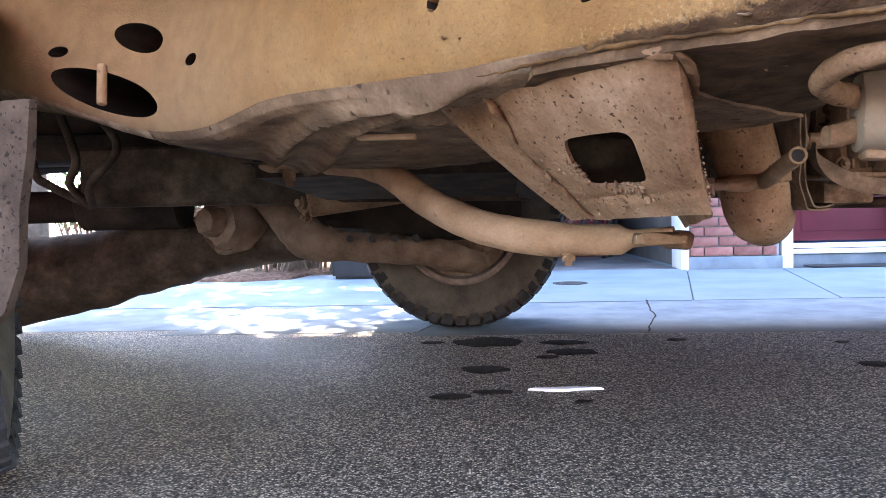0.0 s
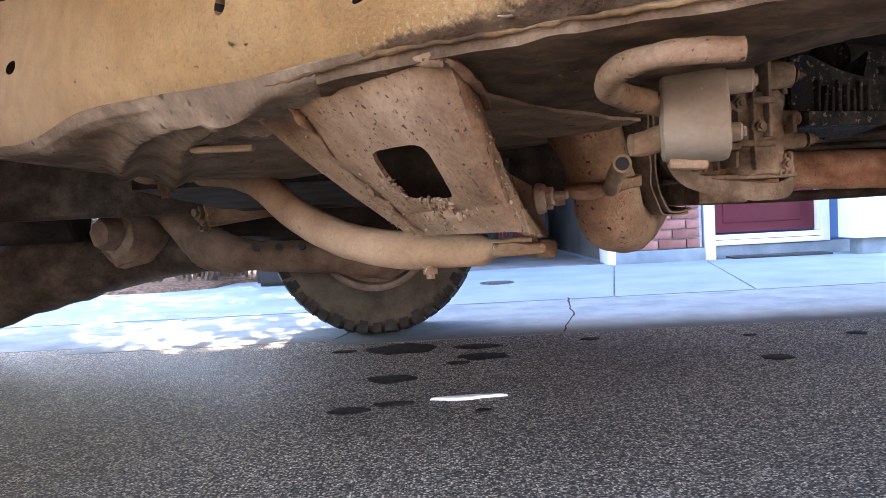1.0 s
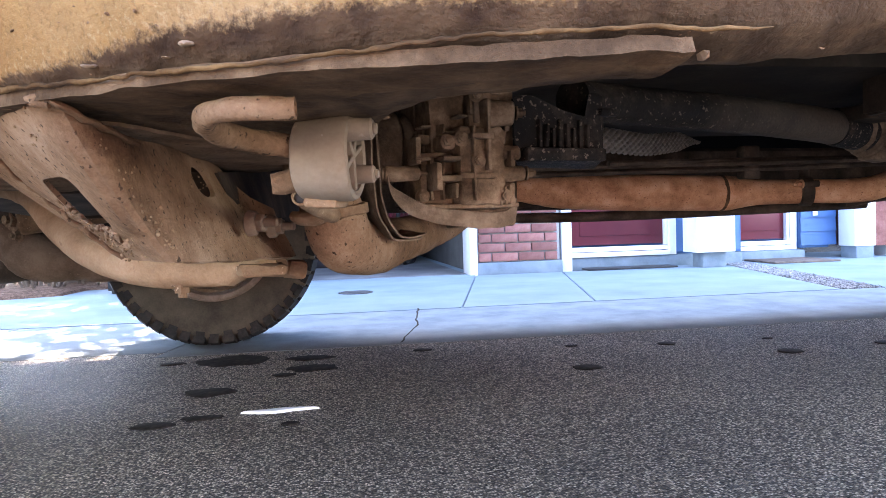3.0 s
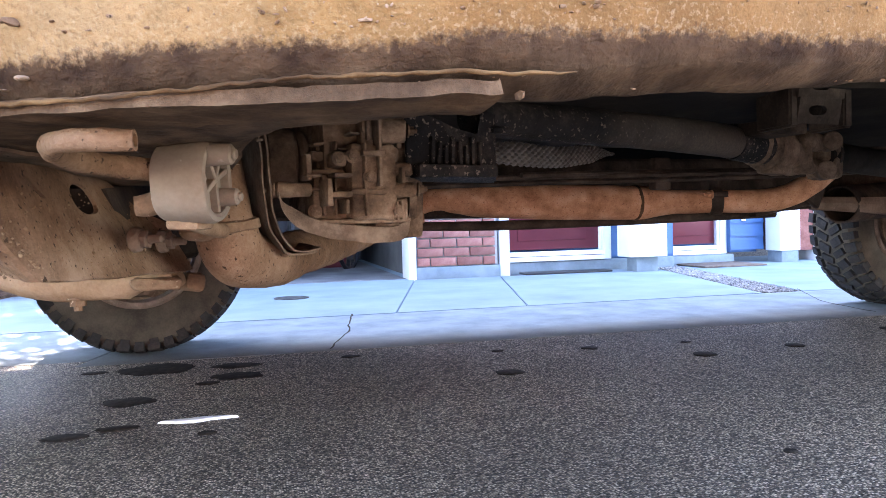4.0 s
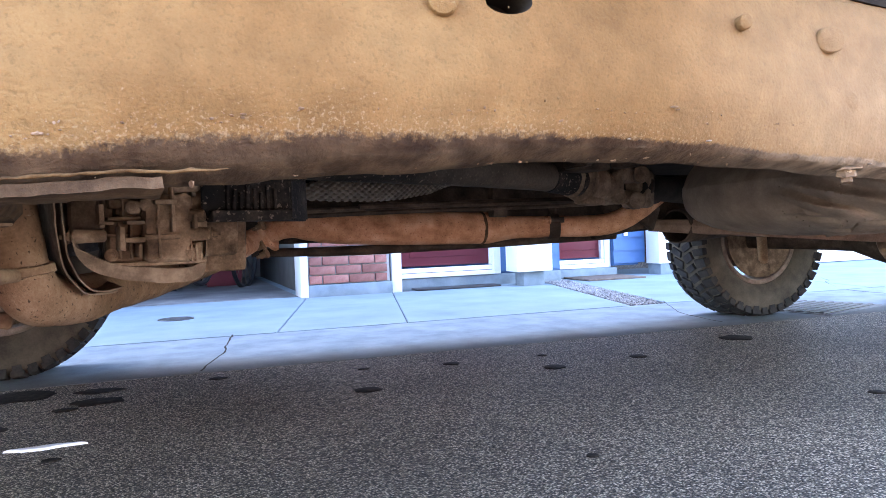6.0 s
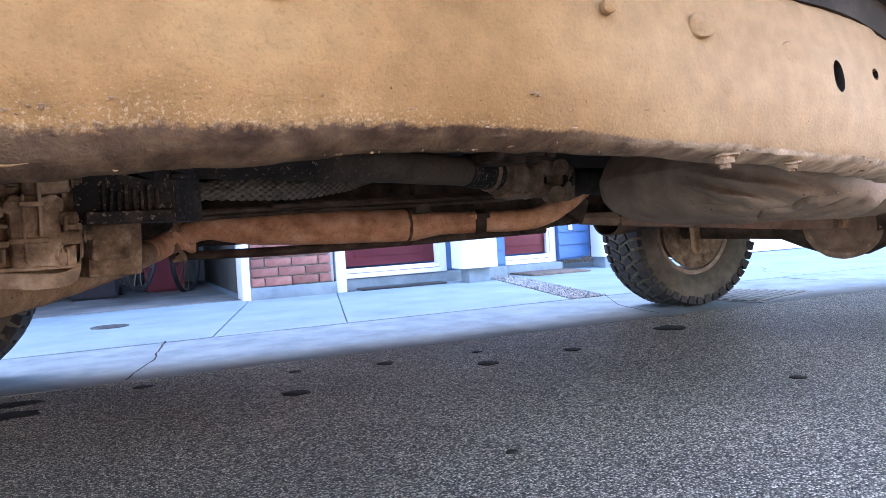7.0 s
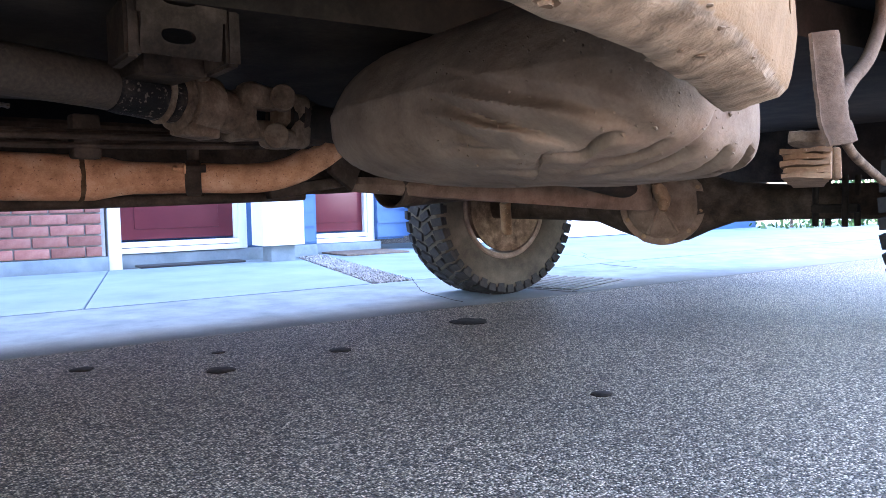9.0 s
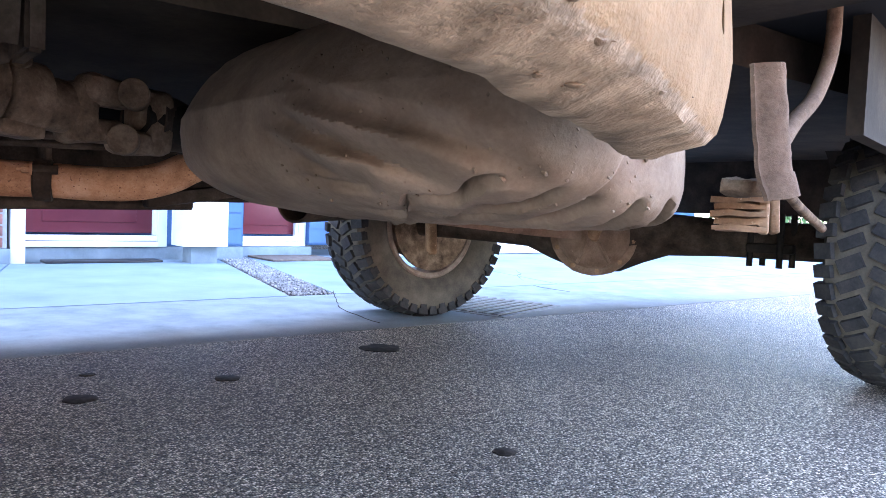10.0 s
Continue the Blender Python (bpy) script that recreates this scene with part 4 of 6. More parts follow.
# back of the hollow bracket and the beam that runs across
bm = bmesh.new()
loft(bm, [[(0.125, 0.80, 0.41), (0.225, 0.84, 0.41), (0.195, 0.84, 0.49), (0.04, 0.80, 0.50)], [(0.12, 1.5, 0.43), (0.26, 1.5, 0.43), (0.24, 1.5, 0.54), (0.08, 1.5, 0.54)], [(0.10, 2.2, 0.46), (0.36, 2.2, 0.46), (0.36, 2.2, 0.56), (0.10, 2.2, 0.56)]])
bmesh.ops.bevel(bm, geom=bm.edges[:], offset=0.012, segments=2, affect="EDGES")
part("beam", bm, dirt_dark, cross)
bm = bmesh.new()
disc(bm, (0.090, 0.865, 0.462), (0.093, 0.92, 0.462), 0.016, seg=20, bevel=0.002)
part("bush", bm, grey_dust, cross, "grey round bush inside the bracket")

# welds: along the rail, and down the plate
bm = bmesh.new()
pts = [on_bracket(u, 0.01) + Vector((-0.001, -0.003, 0.0)) for u in np.linspace(0.0, 0.46, 26)]
tube(bm, pts, [0.0036 + 0.0012 * math.sin(k * 1.7) for k in range(26)], 12, 3)
bmesh.ops.subdivide_edges(bm, edges=bm.edges[:], cuts=1, use_grid_fill=True)
roughen(bm, 90, 0.0034, 5)
part("weld_fillet", bm, bracket_dirt, cross, "lumpy weld along the rail")
bm = bmesh.new()
pts = [on_bracket(0.125 + 0.02 * math.sin(v * 9) * (1 - v), v) + Vector((-0.0025, -0.0045, -0.002)) for v in np.linspace(0.05, 0.97, 22)]
tube(bm, pts, [0.0042 if k in (2, 3) else 0.0018 + 0.0009 * abs(math.sin(k * 2.3)) for k in range(22)], 10, 3)
roughen(bm, 70, 0.0035, 6)
part("weld_bead", bm, bracket_dirt, cross, "ragged weld bead")
bm = bmesh.new()
pts = [on_bracket(u, 0.02 + 0.3 * (u - 0.46)) + Vector((0.003, -0.004, 0.0)) for u in np.linspace(0.43, 0.60, 10)]
tube(bm, pts, [0.004] * 10, 10, 3, flat=[0.5] * 10)
roughen(bm, 80, 0.002, 3)
part("fold_lip", bm, bracket_dirt, cross)
bm = bmesh.new()
for k in range(150):
    w = random.random()
    u, v = 0.17 + 0.16 * w + random.gauss(0, 0.014), 0.56 + 0.24 * w + random.gauss(0, 0.05)
    d = on_bracket(u, v) - Vector((0.124, 0.655, 0.4475))
    if abs(d.x * 0.49 - d.y * 0.87) < 0.044 and abs(d.z) < 0.0195:
        continue
    q = on_bracket(u, v) + Vector((-0.35, -0.75, -0.3)).normalized() * 0.0045
    r = random.uniform(0.0009, 0.0026)
    bmesh.ops.create_icosphere(bm, subdivisions=2, radius=r, matrix=pose(*q, random.uniform(0, 90), random.uniform(0, 90)) @ Matrix.Diagonal((1.5, 1, 0.5, 1)))
roughen(bm, 260, 0.0016, 4)
tagged(part("dried_mud", bm, dirt_brown, cross, "pale dried mud beside the hole"), kind="stuff")
bm = bmesh.new()
for k in range(700):
    u, v = random.random(), random.random() ** 0.8
    q = on_bracket(u * 0.9, v) + Vector((-0.001, -0.005, -0.001))
    if (q - Vector((0.124, 0.65, 0.4475))).length < 0.048 or 0.40 < u * 0.9 < 0.52:
        continue
    r = random.uniform(0.0004, 0.0012) * (1.8 if random.random() < 0.1 else 1)
    bmesh.ops.create_icosphere(bm, subdivisions=1, radius=r, matrix=pose(*q, random.uniform(0, 90), random.uniform(0, 90)) @ Matrix.Diagonal((1, random.uniform(0.6, 1.4), 0.7, 1)))
tagged(part("dried_grit", bm, grit_brown, cross, "grit stuck to the plate"), kind="stuff")
for q, ln in (((0.238, 0.80, 0.427), 0.016), ((0.252, 0.89, 0.423), 0.015)):
    bm = bmesh.new()
    disc(bm, Vector(q) - Vector((0.006, -0.002, 0)), Vector(q) + Vector((0.004, -0.001, 0)), 0.013, 0.012, 18, 0.002)
    disc(bm, q, Vector(q) + Vector((ln * 0.7, -0.004, 0)), 0.009, 0.009, 6, 0.001)
    disc(bm, q, Vector(q) + Vector((ln * 1.5, -0.008, 0)), 0.0052, 0.0045, 12, 0.001)
    roughen(bm, 120, 0.001, 2)
    part("nut", bm, arm_dirt, cross)

# bent brace bar below it
brace = group_part("brace_bar", truck, "bent tan tubular brace with flattened ends")
bm = bmesh.new()
tube(bm, [(-0.43, 1.61, 0.515), (-0.345, 1.54, 0.514), (-0.26, 1.47, 0.510), (-0.155, 1.36, 0.487), (-0.07, 1.23, 0.430), (0.01, 1.12, 0.391), (0.09, 1.05, 0.374), (0.18, 1.01, 0.370), (0.255, 0.985, 0.376)], [0.022, 0.024, 0.024, 0.024, 0.024, 0.024, 0.024, 0.022, 0.02], 20, 6, flat=[0.35, 0.5, 0.9, 1, 1, 1, 1, 0.9, 0.5])
roughen(bm, 60, 0.0012, 4)
part("tube", bm, dirt_tan, brace)
for q, r, hh in (((-0.375, 1.575, 0.508), 0.014, 0.022), ((0.13, 1.03, 0.355), 0.010, 0.012)):
    bm = bmesh.new()
    bolt(bm, q, (0, 0, -1), r, hh)
    part("bolt", bm, dirt_brown, brace)
bm = bmesh.new()
box(bm, (0.232, 0.965, 0.371), (0.055, 0.04, 0.014), (0, 0, 6), 0.004)
bmesh.ops.subdivide_edges(bm, edges=bm.edges[:], cuts=2, use_grid_fill=True)
roughen(bm, 60, 0.007, 6)
part("tab", bm, dirt_brown, brace)
bm = bmesh.new()
box(bm, (0.268, 1.02, 0.368), (0.026, 0.04, 0.022), (0, 12, 20), 0.007)
roughen(bm, 50, 0.004, 3)
part("rubber_pad", bm, dirt_brown, brace, "dusty rubber pad under the bracket")

# exhaust
exhaust = group_part("exhaust", truck, "exhaust with dirty elbow and rusty orange pipe")
bm = bmesh.new()
tube(bm, [(0.225, 0.965, 0.66), (0.262, 0.935, 0.585), (0.288, 0.91, 0.53), (0.306, 0.893, 0.478), (0.316, 0.886, 0.437)], [0.046, 0.047, 0.042, 0.036, 0.0335], 32, 8)
roughen(bm, 25, 0.003, 5)
part("flared_pipe", bm, bracket_dirt, exhaust)
bm = bmesh.new()
tube(bm, [(0.312, 0.888, 0.45), (0.318, 0.886, 0.432), (0.325, 0.900, 0.408), (0.345, 0.94, 0.396), (0.378, 1.02, 0.394), (0.42, 1.14, 0.399), (0.475, 1.29, 0.406), (0.53, 1.45, 0.415), (0.59, 1.63, 0.428), (0.64, 1.80, 0.44)], [0.034, 0.034, 0.035, 0.034, 0.033, 0.032, 0.031, 0.030, 0.030, 0.030], 32, 8)
roughen(bm, 25, 0.003, 5)
part("elbow", bm, bracket_dirt, exhaust)
bm = bmesh.new()
d = Vector((0.10, 0.05, -0.95)).normalized()
c = Vector((0.3165, 0.886, 0.436))
tube(bm, [c - d * 0.008, c - d * 0.006, c + d * 0.004, c + d * 0.006], [0.035, 0.0395, 0.0395, 0.035], 32, 0)
tube(bm, [(0.275, 0.865, 0.433), (0.285, 0.853, 0.430), (0.30, 0.848, 0.431), (0.316, 0.848, 0.434)], [0.006, 0.008, 0.008, 0.006], 12, 4)
roughen(bm, 60, 0.0016, 5)
part("collar", bm, dirt_brown, exhaust)
bm = bmesh.new()
tube(bm, [(0.32, 0.88, 0.434), (0.312, 0.83, 0.434), (0.298, 0.76, 0.440), (0.286, 0.685, 0.4475)], [0.009, 0.0085, 0.0078, 0.0075], 20, 6, wall=0.002)
part("drain_tube", bm, dirt_brown, exhaust)
# black plug in the open tube, in place of the shade down its bore
bm = bmesh.new()
disc(bm, (0.2868, 0.690, 0.447), (0.293, 0.73, 0.443), 0.0056, seg=16)
part("drain_bore", bm, bin_black, exhaust, "black plug imitating the shade in the drain tube")
bm = bmesh.new()
tube(bm, [(0.635, 1.78, 0.44), (0.665, 1.88, 0.447), (0.70, 1.935, 0.463), (0.735, 1.945, 0.475)], [0.030, 0.030, 0.030, 0.031], 24, 6)
part("link_pipe", bm, rust, exhaust)
bm = bmesh.new()
tube(bm, [(0.73, 1.945, 0.474), (0.765, 1.92, 0.488), (0.80, 1.905, 0.494), (0.85, 1.90, 0.490), (0.92, 1.905, 0.485), (1.1, 1.912, 0.479), (1.344, 1.914, 0.472)], [0.029, 0.029, 0.031, 0.037, 0.043, 0.047, 0.046], 32, 8)
for v in bm.verts:      # pressed groove along the flank
    if 0.82 < v.co.x < 1.30 and v.co.y < 1.9:
        s = min(1.0, (v.co.x - 0.82) * 9, (1.30 - v.co.x) * 9)
        v.co.y += 0.007 * s * math.exp(-((v.co.z - 0.468 - 0.012 * (v.co.x - 1)) / 0.008) ** 2)
roughen(bm, 40, 0.0012, 2)
part("front_pipe", bm, rust, exhaust)
bm = bmesh.new()
tube(bm, [(1.346, 1.914, 0.472), (1.37, 1.91, 0.472), (1.40, 1.90, 0.472), (1.44, 1.888, 0.471), (1.55, 1.858, 0.470), (1.66, 1.82, 0.468), (1.73, 1.80, 0.478), (1.80, 1.795, 0.510), (1.90, 1.81, 0.57)], [0.046, 0.045, 0.040, 0.033, 0.031, 0.031, 0.031, 0.032, 0.032], 28, 8)
roughen(bm, 40, 0.001, 3)
part("rear_pipe", bm, rust, exhaust)
bm = bmesh.new()
tube(bm, [(1.340, 1.914, 0.472), (1.343, 1.914, 0.472), (1.347, 1.914, 0.472), (1.350, 1.914, 0.472)], [0.046, 0.0485, 0.0485, 0.046], 32, 0)
roughen(bm, 90, 0.0014, 3)
part("weld_ring", bm, dirt_soaked, exhaust)
clamp = group_part("clamp", exhaust, "dark steel pipe clamp")
bm = bmesh.new()
tube(bm, [(1.538, 1.862, 0.470), (1.541, 1.861, 0.470), (1.566, 1.854, 0.470), (1.569, 1.853, 0.470)], [0.032, 0.0375, 0.0375, 0.032], 28, 0)
part("band", bm, dirt_dark, clamp)
bm = bmesh.new()
box(bm, (1.555, 1.86, 0.517), (0.012, 0.03, 0.045), (0, 0, 18), 0.003)
disc(bm, (1.53, 1.835, 0.488), (1.57, 1.825, 0.488), 0.009, 0.009, 12, 0.001)
part("ear", bm, dirt_dark, clamp)
bm = bmesh.new()
bolt(bm, (1.53, 1.835, 0.488), (-1, 0.1, 0), 0.008, 0.016)
part("bolt", bm, rust, clamp)
pipe_flange = group_part("pipe_flange", exhaust, "rusty three bolt flange")
bm = bmesh.new()
d = Vector((0.75, -0.45, 0.35)).normalized()
c = Vector((0.738, 1.942, 0.476))
tube(bm, [c - d * 0.007, c - d * 0.005, c + d * 0.005, c + d * 0.007], [0.046, 0.049, 0.049, 0.046], 6, 0)
bmesh.ops.subdivide_edges(bm, edges=bm.edges[:], cuts=2, use_grid_fill=True)
roughen(bm, 40, 0.004, 5)
part("plate", bm, rust, pipe_flange)
for q in ((0.722, 1.90, 0.50), (0.722, 1.905, 0.448), (0.735, 1.95, 0.425)):
    bm = bmesh.new()
    bolt(bm, q, -d, 0.009, 0.022)
    part("bolt", bm, dirt_brown, pipe_flange)

# heat shield: a bent double sheet beside the elbow
bm = bmesh.new()
grid = []
for q in smooth_path([(0.350, 0.86, 0.60), (0.357, 0.862, 0.53), (0.360, 0.868, 0.47), (0.366, 0.882, 0.435), (0.378, 0.90, 0.412), (0.394, 0.918, 0.4005), (0.42, 0.935, 0.404)], 5):
    grid.append([q + Vector((-0.05 * s, 0.16 * s, 0.012 * s)) + Vector((0, 0, 0.002 * noise.noise(q * 40 + Vector((s, 0, 0))))) for s in np.linspace(0, 1, 8)])
sheet(bm, grid, 0.002)
roughen(bm, 30, 0.0025, 2)
part("heat_shield", bm, cast_dark, exhaust, "bent sheet metal heat shield")
bm = bmesh.new()
grid = [[q + Vector((0.007, 0.006, 0.003)) for q in line] for line in grid]
sheet(bm, grid, 0.002)
roughen(bm, 30, 0.0025, 6)
part("heat_shield", bm, cast_dark, exhaust, "bent sheet metal heat shield")

# round mount with hooked pipe
mount = group_part("mount", truck, "round dusty alloy mount with spokes")
MC = Vector((0.309, 0.586, 0.4715))
MT = pose(0, 0, 0, 0, 0, -17).to_3x3()
bm = bmesh.new()
lathe(bm, [(-0.021, 0.001), (-0.021, 0.024), (-0.019, 0.029), (-0.015, 0.0305), (-0.006, 0.031), (-0.005, 0.0315), (0.016, 0.0315), (0.0195, 0.030), (0.0205, 0.027), (0.019, 0.0245), (0.013, 0.0235), (0.013, 0.001)], MC, 56, MT)
for v in bm.verts:
    if v.co.z < MC.z - 0.012:          # straight flanks run down to the foot
        v.co.y = MC.y + (v.co.y - MC.y) * (1 + 0.5 * (MC.z - 0.012 - v.co.z) / 0.02)
roughen(bm, 40, 0.0012, 2)
part("ring", bm, grey_dust, mount)
bm = bmesh.new()
for a in (0.35, 1.1, 2.3, 3.6, 4.9):
    c = MC + MT @ Vector((0.0155, 0.012 * math.cos(a), 0.012 * math.sin(a)))
    bmesh.ops.create_cube(bm, size=1, matrix=Matrix.Translation(c) @ MT.to_4x4() @ Matrix.Rotation(a, 4, "X") @ Matrix.Diagonal((0.007, 0.024, 0.0042, 1)))
bmesh.ops.bevel(bm, geom=bm.edges[:], offset=0.0008, segments=1, affect="EDGES")
part("spokes", bm, grey_dust, mount)
for (a, b), r, h in (((0.012, 0.0175), 0.0085, 0.016), ((-0.012, -0.012), 0.0072, 0.011)):
    bm = bmesh.new()
    c = MC + MT @ Vector((0.012, -a, b))
    w = MT @ Vector((1, 0, 0))
    disc(bm, c, c + w * (0.008 + h), r, r * 0.88, 20, 0.0015)
    disc(bm, c + w * (0.008 + h), c + w * (0.0105 + h), r * 0.5, r * 0.45, 12, 0.0005)
    part("bolt", bm, grey_dust, mount)
bm = bmesh.new()
box(bm, (0.306, 0.59, 0.4395), (0.026, 0.030, 0.008), (0, 0, -17), 0.003)
roughen(bm, 50, 0.002, 4)
part("foot", bm, dirt_brown, mount)
bm = bmesh.new()
tube(bm, [(0.290, 0.458, 0.4875), (0.264, 0.460, 0.488), (0.248, 0.470, 0.488), (0.2375, 0.494, 0.487), (0.240, 0.53, 0.484), (0.262, 0.565, 0.481), (0.30, 0.588, 0.478)], [0.0066, 0.0066, 0.0068, 0.0072, 0.0078, 0.0082, 0.0085], 20, 6, wall=0.0022)
roughen(bm, 70, 0.0010, 2)
part("hook_pipe", bm, bracket_dirt, mount, "tan dusty bent pipe stub")
bm = bmesh.new()
tube(bm, [(0.268, 0.592, 0.454), (0.276, 0.592, 0.455), (0.295, 0.59, 0.459)], [0.0078, 0.009, 0.009], 16, 4)
roughen(bm, 60, 0.0012, 2)
part("pipe_stub", bm, dirt_brown, mount)

# transfer case: castings, ribs, bosses and a guard strap
tcase = group_part("transfer_case", truck, "dirty ribbed cast transfer case with bolts")


def casting(name, x0, x1, z0, z1, y, deep, mat=None, bevel=0.006, lump=0.004):
    """A cast block whose front lies at y, turned a little."""
    bm = bmesh.new()
    box(bm, ((x0 + x1) / 2, y + deep / 2, (z0 + z1) / 2), (x1 - x0, deep, z1 - z0), (0, 0, 12), bevel)
    bmesh.ops.subdivide_edges(bm, edges=[e for e in bm.edges if e.calc_length() > 0.012], cuts=2, use_grid_fill=True)
    roughen(bm, 55, lump, x0 * 50)
    part(name, bm, mat or cast_alloy, tcase)


casting("casting", 0.406, 0.478, 0.500, 0.605, 0.965, 0.10, cast_dark)
casting("casting", 0.455, 0.512, 0.525, 0.595, 0.925, 0.10)
casting("casting", 0.447, 0.506, 0.440, 0.530, 0.892, 0.12)
casting("casting", 0.405, 0.453, 0.442, 0.497, 0.905, 0.10)
casting("casting", 0.412, 0.450, 0.503, 0.532, 0.93, 0.08)
casting("casting", 0.499, 0.524, 0.437, 0.465, 0.905, 0.08)
casting("casting", 0.470, 0.500, 0.500, 0.580, 0.905, 0.05, None, 0.004)
casting("casting", 0.415, 0.525, 0.447, 0.585, 0.925, 0.14)
casting("rear_casting", 0.515, 0.60, 0.412, 0.53, 1.22, 0.16)
casting("rear_casting", 0.535, 0.595, 0.44, 0.50, 1.19, 0.05)
casting("boss", 0.59, 0.615, 0.455, 0.475, 1.24, 0.03, None, 0.004, 0.001)
casting("boss", 0.585, 0.61, 0.50, 0.518, 1.24, 0.03, None, 0.004, 0.001)
casting("boss", 0.437, 0.452, 0.503, 0.520, 0.885, 0.04, None, 0.003, 0.001)
casting("boss", 0.412, 0.428, 0.512, 0.524, 0.915, 0.04, None, 0.003, 0.001)
casting("rib", 0.405, 0.526, 0.437, 0.4425, 0.895, 0.09, None, 0.002, 0.001)
casting("rib", 0.455, 0.500, 0.470, 0.477, 0.884, 0.03, None, 0.002, 0.001)
casting("rib", 0.41, 0.45, 0.496, 0.501, 0.90, 0.05, None, 0.0015, 0.001)
casting("rib", 0.41, 0.45, 0.476, 0.480, 0.898, 0.03, None, 0.0015, 0.001)
casting("rib", 0.472, 0.4755, 0.445, 0.53, 0.882, 0.03, None, 0.0015, 0.0015)
casting("rib", 0.490, 0.4945, 0.480, 0.56, 0.884, 0.03, None, 0.0015, 0.0015)
casting("rib", 0.424, 0.428, 0.447, 0.495, 0.896, 0.03, None, 0.0015, 0.001)
casting("rib", 0.438, 0.4415, 0.447, 0.495, 0.896, 0.03, None, 0.0015, 0.001)
for k in range(3):
    casting("rib", 0.505 + 0.006 * k, 0.508 + 0.006 * k, 0.440, 0.462, 0.897, 0.03, None, 0.001, 0.0005)
for (x0, x1), z, y, r in (((0.492, 0.529), 0.546, 0.905, 0.0155), ((0.50, 0.535), 0.500, 0.905, 0.0095), ((0.50, 0.540), 0.476, 0.905, 0.0095), ((0.374, 0.414), 0.477, 0.885, 0.0085), ((0.503, 0.518), 0.518, 0.905, 0.010), ((0.50, 0.520), 0.58, 0.93, 0.010)):
    bm = bmesh.new()
    disc(bm, (x0, y + 0.004, z), (x1, y, z), r * 1.05, r * 0.92, 20, 0.0025)
    roughen(bm, 90, 0.0014, z * 9)
    part("boss", bm, cast_alloy, tcase)
for q, w in (((0.541, 0.904, 0.476), (1, 0, 0)), ((0.5305, 0.905, 0.546), (1, 0, 0)), ((0.373, 0.885, 0.477), (-1, 0, 0)), ((0.481, 0.884, 0.49), (0, -1, 0)), ((0.462, 0.887, 0.515), (0, -1, 0)), ((0.418, 0.90, 0.452), (0, -1, 0)), ((0.483, 0.898, 0.566), (0, -1, 0)), ((0.446, 0.884, 0.512), (0, -1, 0)), ((0.515, 0.90, 0.45), (0, -1, 0))):
    bm = bmesh.new()
    bolt(bm, q, w, 0.0056, 0.008)
    part("bolt", bm, cast_alloy, tcase)
knobs = random.Random(5)
for k in range(18):
    x, z = knobs.uniform(0.405, 0.525), knobs.uniform(0.442, 0.585)
    r, h = knobs.uniform(0.003, 0.0085), knobs.uniform(0.004, 0.016)
    y = 0.893 + (0.02 if z > 0.52 else 0.0) + 0.2 * (x - 0.465)
    bm = bmesh.new()
    box(bm, (x, y, z), (r * 3.6, 0.02 + h, r * 0.8), (0, knobs.choice((0, 90, 90)), 12), 0.0012)
    roughen(bm, 110, 0.0016, k)
    part("boss", bm, cast_alloy if k % 4 else cast_dark, tcase)
bm = bmesh.new()
disc(bm, (0.398, 0.985, 0.505), (0.410, 0.987, 0.505), 0.052, 0.052, 32, 0.004)
disc(bm, (0.36, 0.98, 0.515), (0.398, 0.985, 0.515), 0.044, 0.044, 32, 0.004)
disc(bm, (0.345, 0.985, 0.525), (0.36, 0.985, 0.525), 0.060, 0.060, 32, 0.004)
part("gear_drum", bm, cast_dark, tcase)
bm = bmesh.new()
strap = smooth_path([(0.378, 0.872, 0.470), (0.383, 0.876, 0.455), (0.400, 0.882, 0.441), (0.430, 0.888, 0.430), (0.470, 0.896, 0.4235), (0.505, 0.905, 0.4225), (0.524, 0.913, 0.427), (0.533, 0.92, 0.440), (0.5345, 0.925, 0.465)], 5)
loft(bm, [[q + Vector((0, -0.002, w)), q + Vector((0, 0.0, w + 0.001)), q + Vector((0, 0.028, -w + 0.012)), q + Vector((0, 0.026, -w + 0.010)), q + Vector((0, -0.002, -w))] for q, w in zip(strap, [0.0025 + 0.0065 * min(1.0, 5 * k / len(strap), 4 * (1 - k / len(strap)) + 0.2) for k in range(len(strap))])])
roughen(bm, 40, 0.0018, 2)
part("guard_strap", bm, cast_dark, tcase, "curved metal guard strap")

gearbox = group_part("gear_housing", truck, "oily black finned gear housing")
outline = [(0.528, 0.494), (0.655, 0.492), (0.655, 0.577), (0.632, 0.577), (0.631, 0.543), (0.598, 0.553), (0.556, 0.571), (0.528, 0.568)]
bm = bmesh.new()
loft(bm, [[(x + s * 0.3 * (y - 0.93), y + 0.3 * (x - 0.59), z) for x, z in outline] for y, s in ((0.935, 1), (1.10, 1))])
bmesh.ops.bevel(bm, geom=bm.edges[:], offset=0.003, segments=2, affect="EDGES")
roughen(bm, 70, 0.0015, 4)
part("housing", bm, black_oily, gearbox)
for k in range(8):
    bm = bmesh.new()
    x = 0.562 + 0.0095 * k
    box(bm, (x, 0.9412 + 0.3 * (x - 0.59), 0.523 - 0.002 * (k % 3)), (0.0042, 0.024, 0.038 - 0.005 * (k % 3)), (3, 0, 17), 0.001)
    roughen(bm, 90, 0.003, k)
    part("fin", bm, shaft_dust, gearbox)
bm = bmesh.new()
box(bm, (0.595, 0.935, 0.499), (0.115, 0.03, 0.016), (0, 0, 17), 0.003)
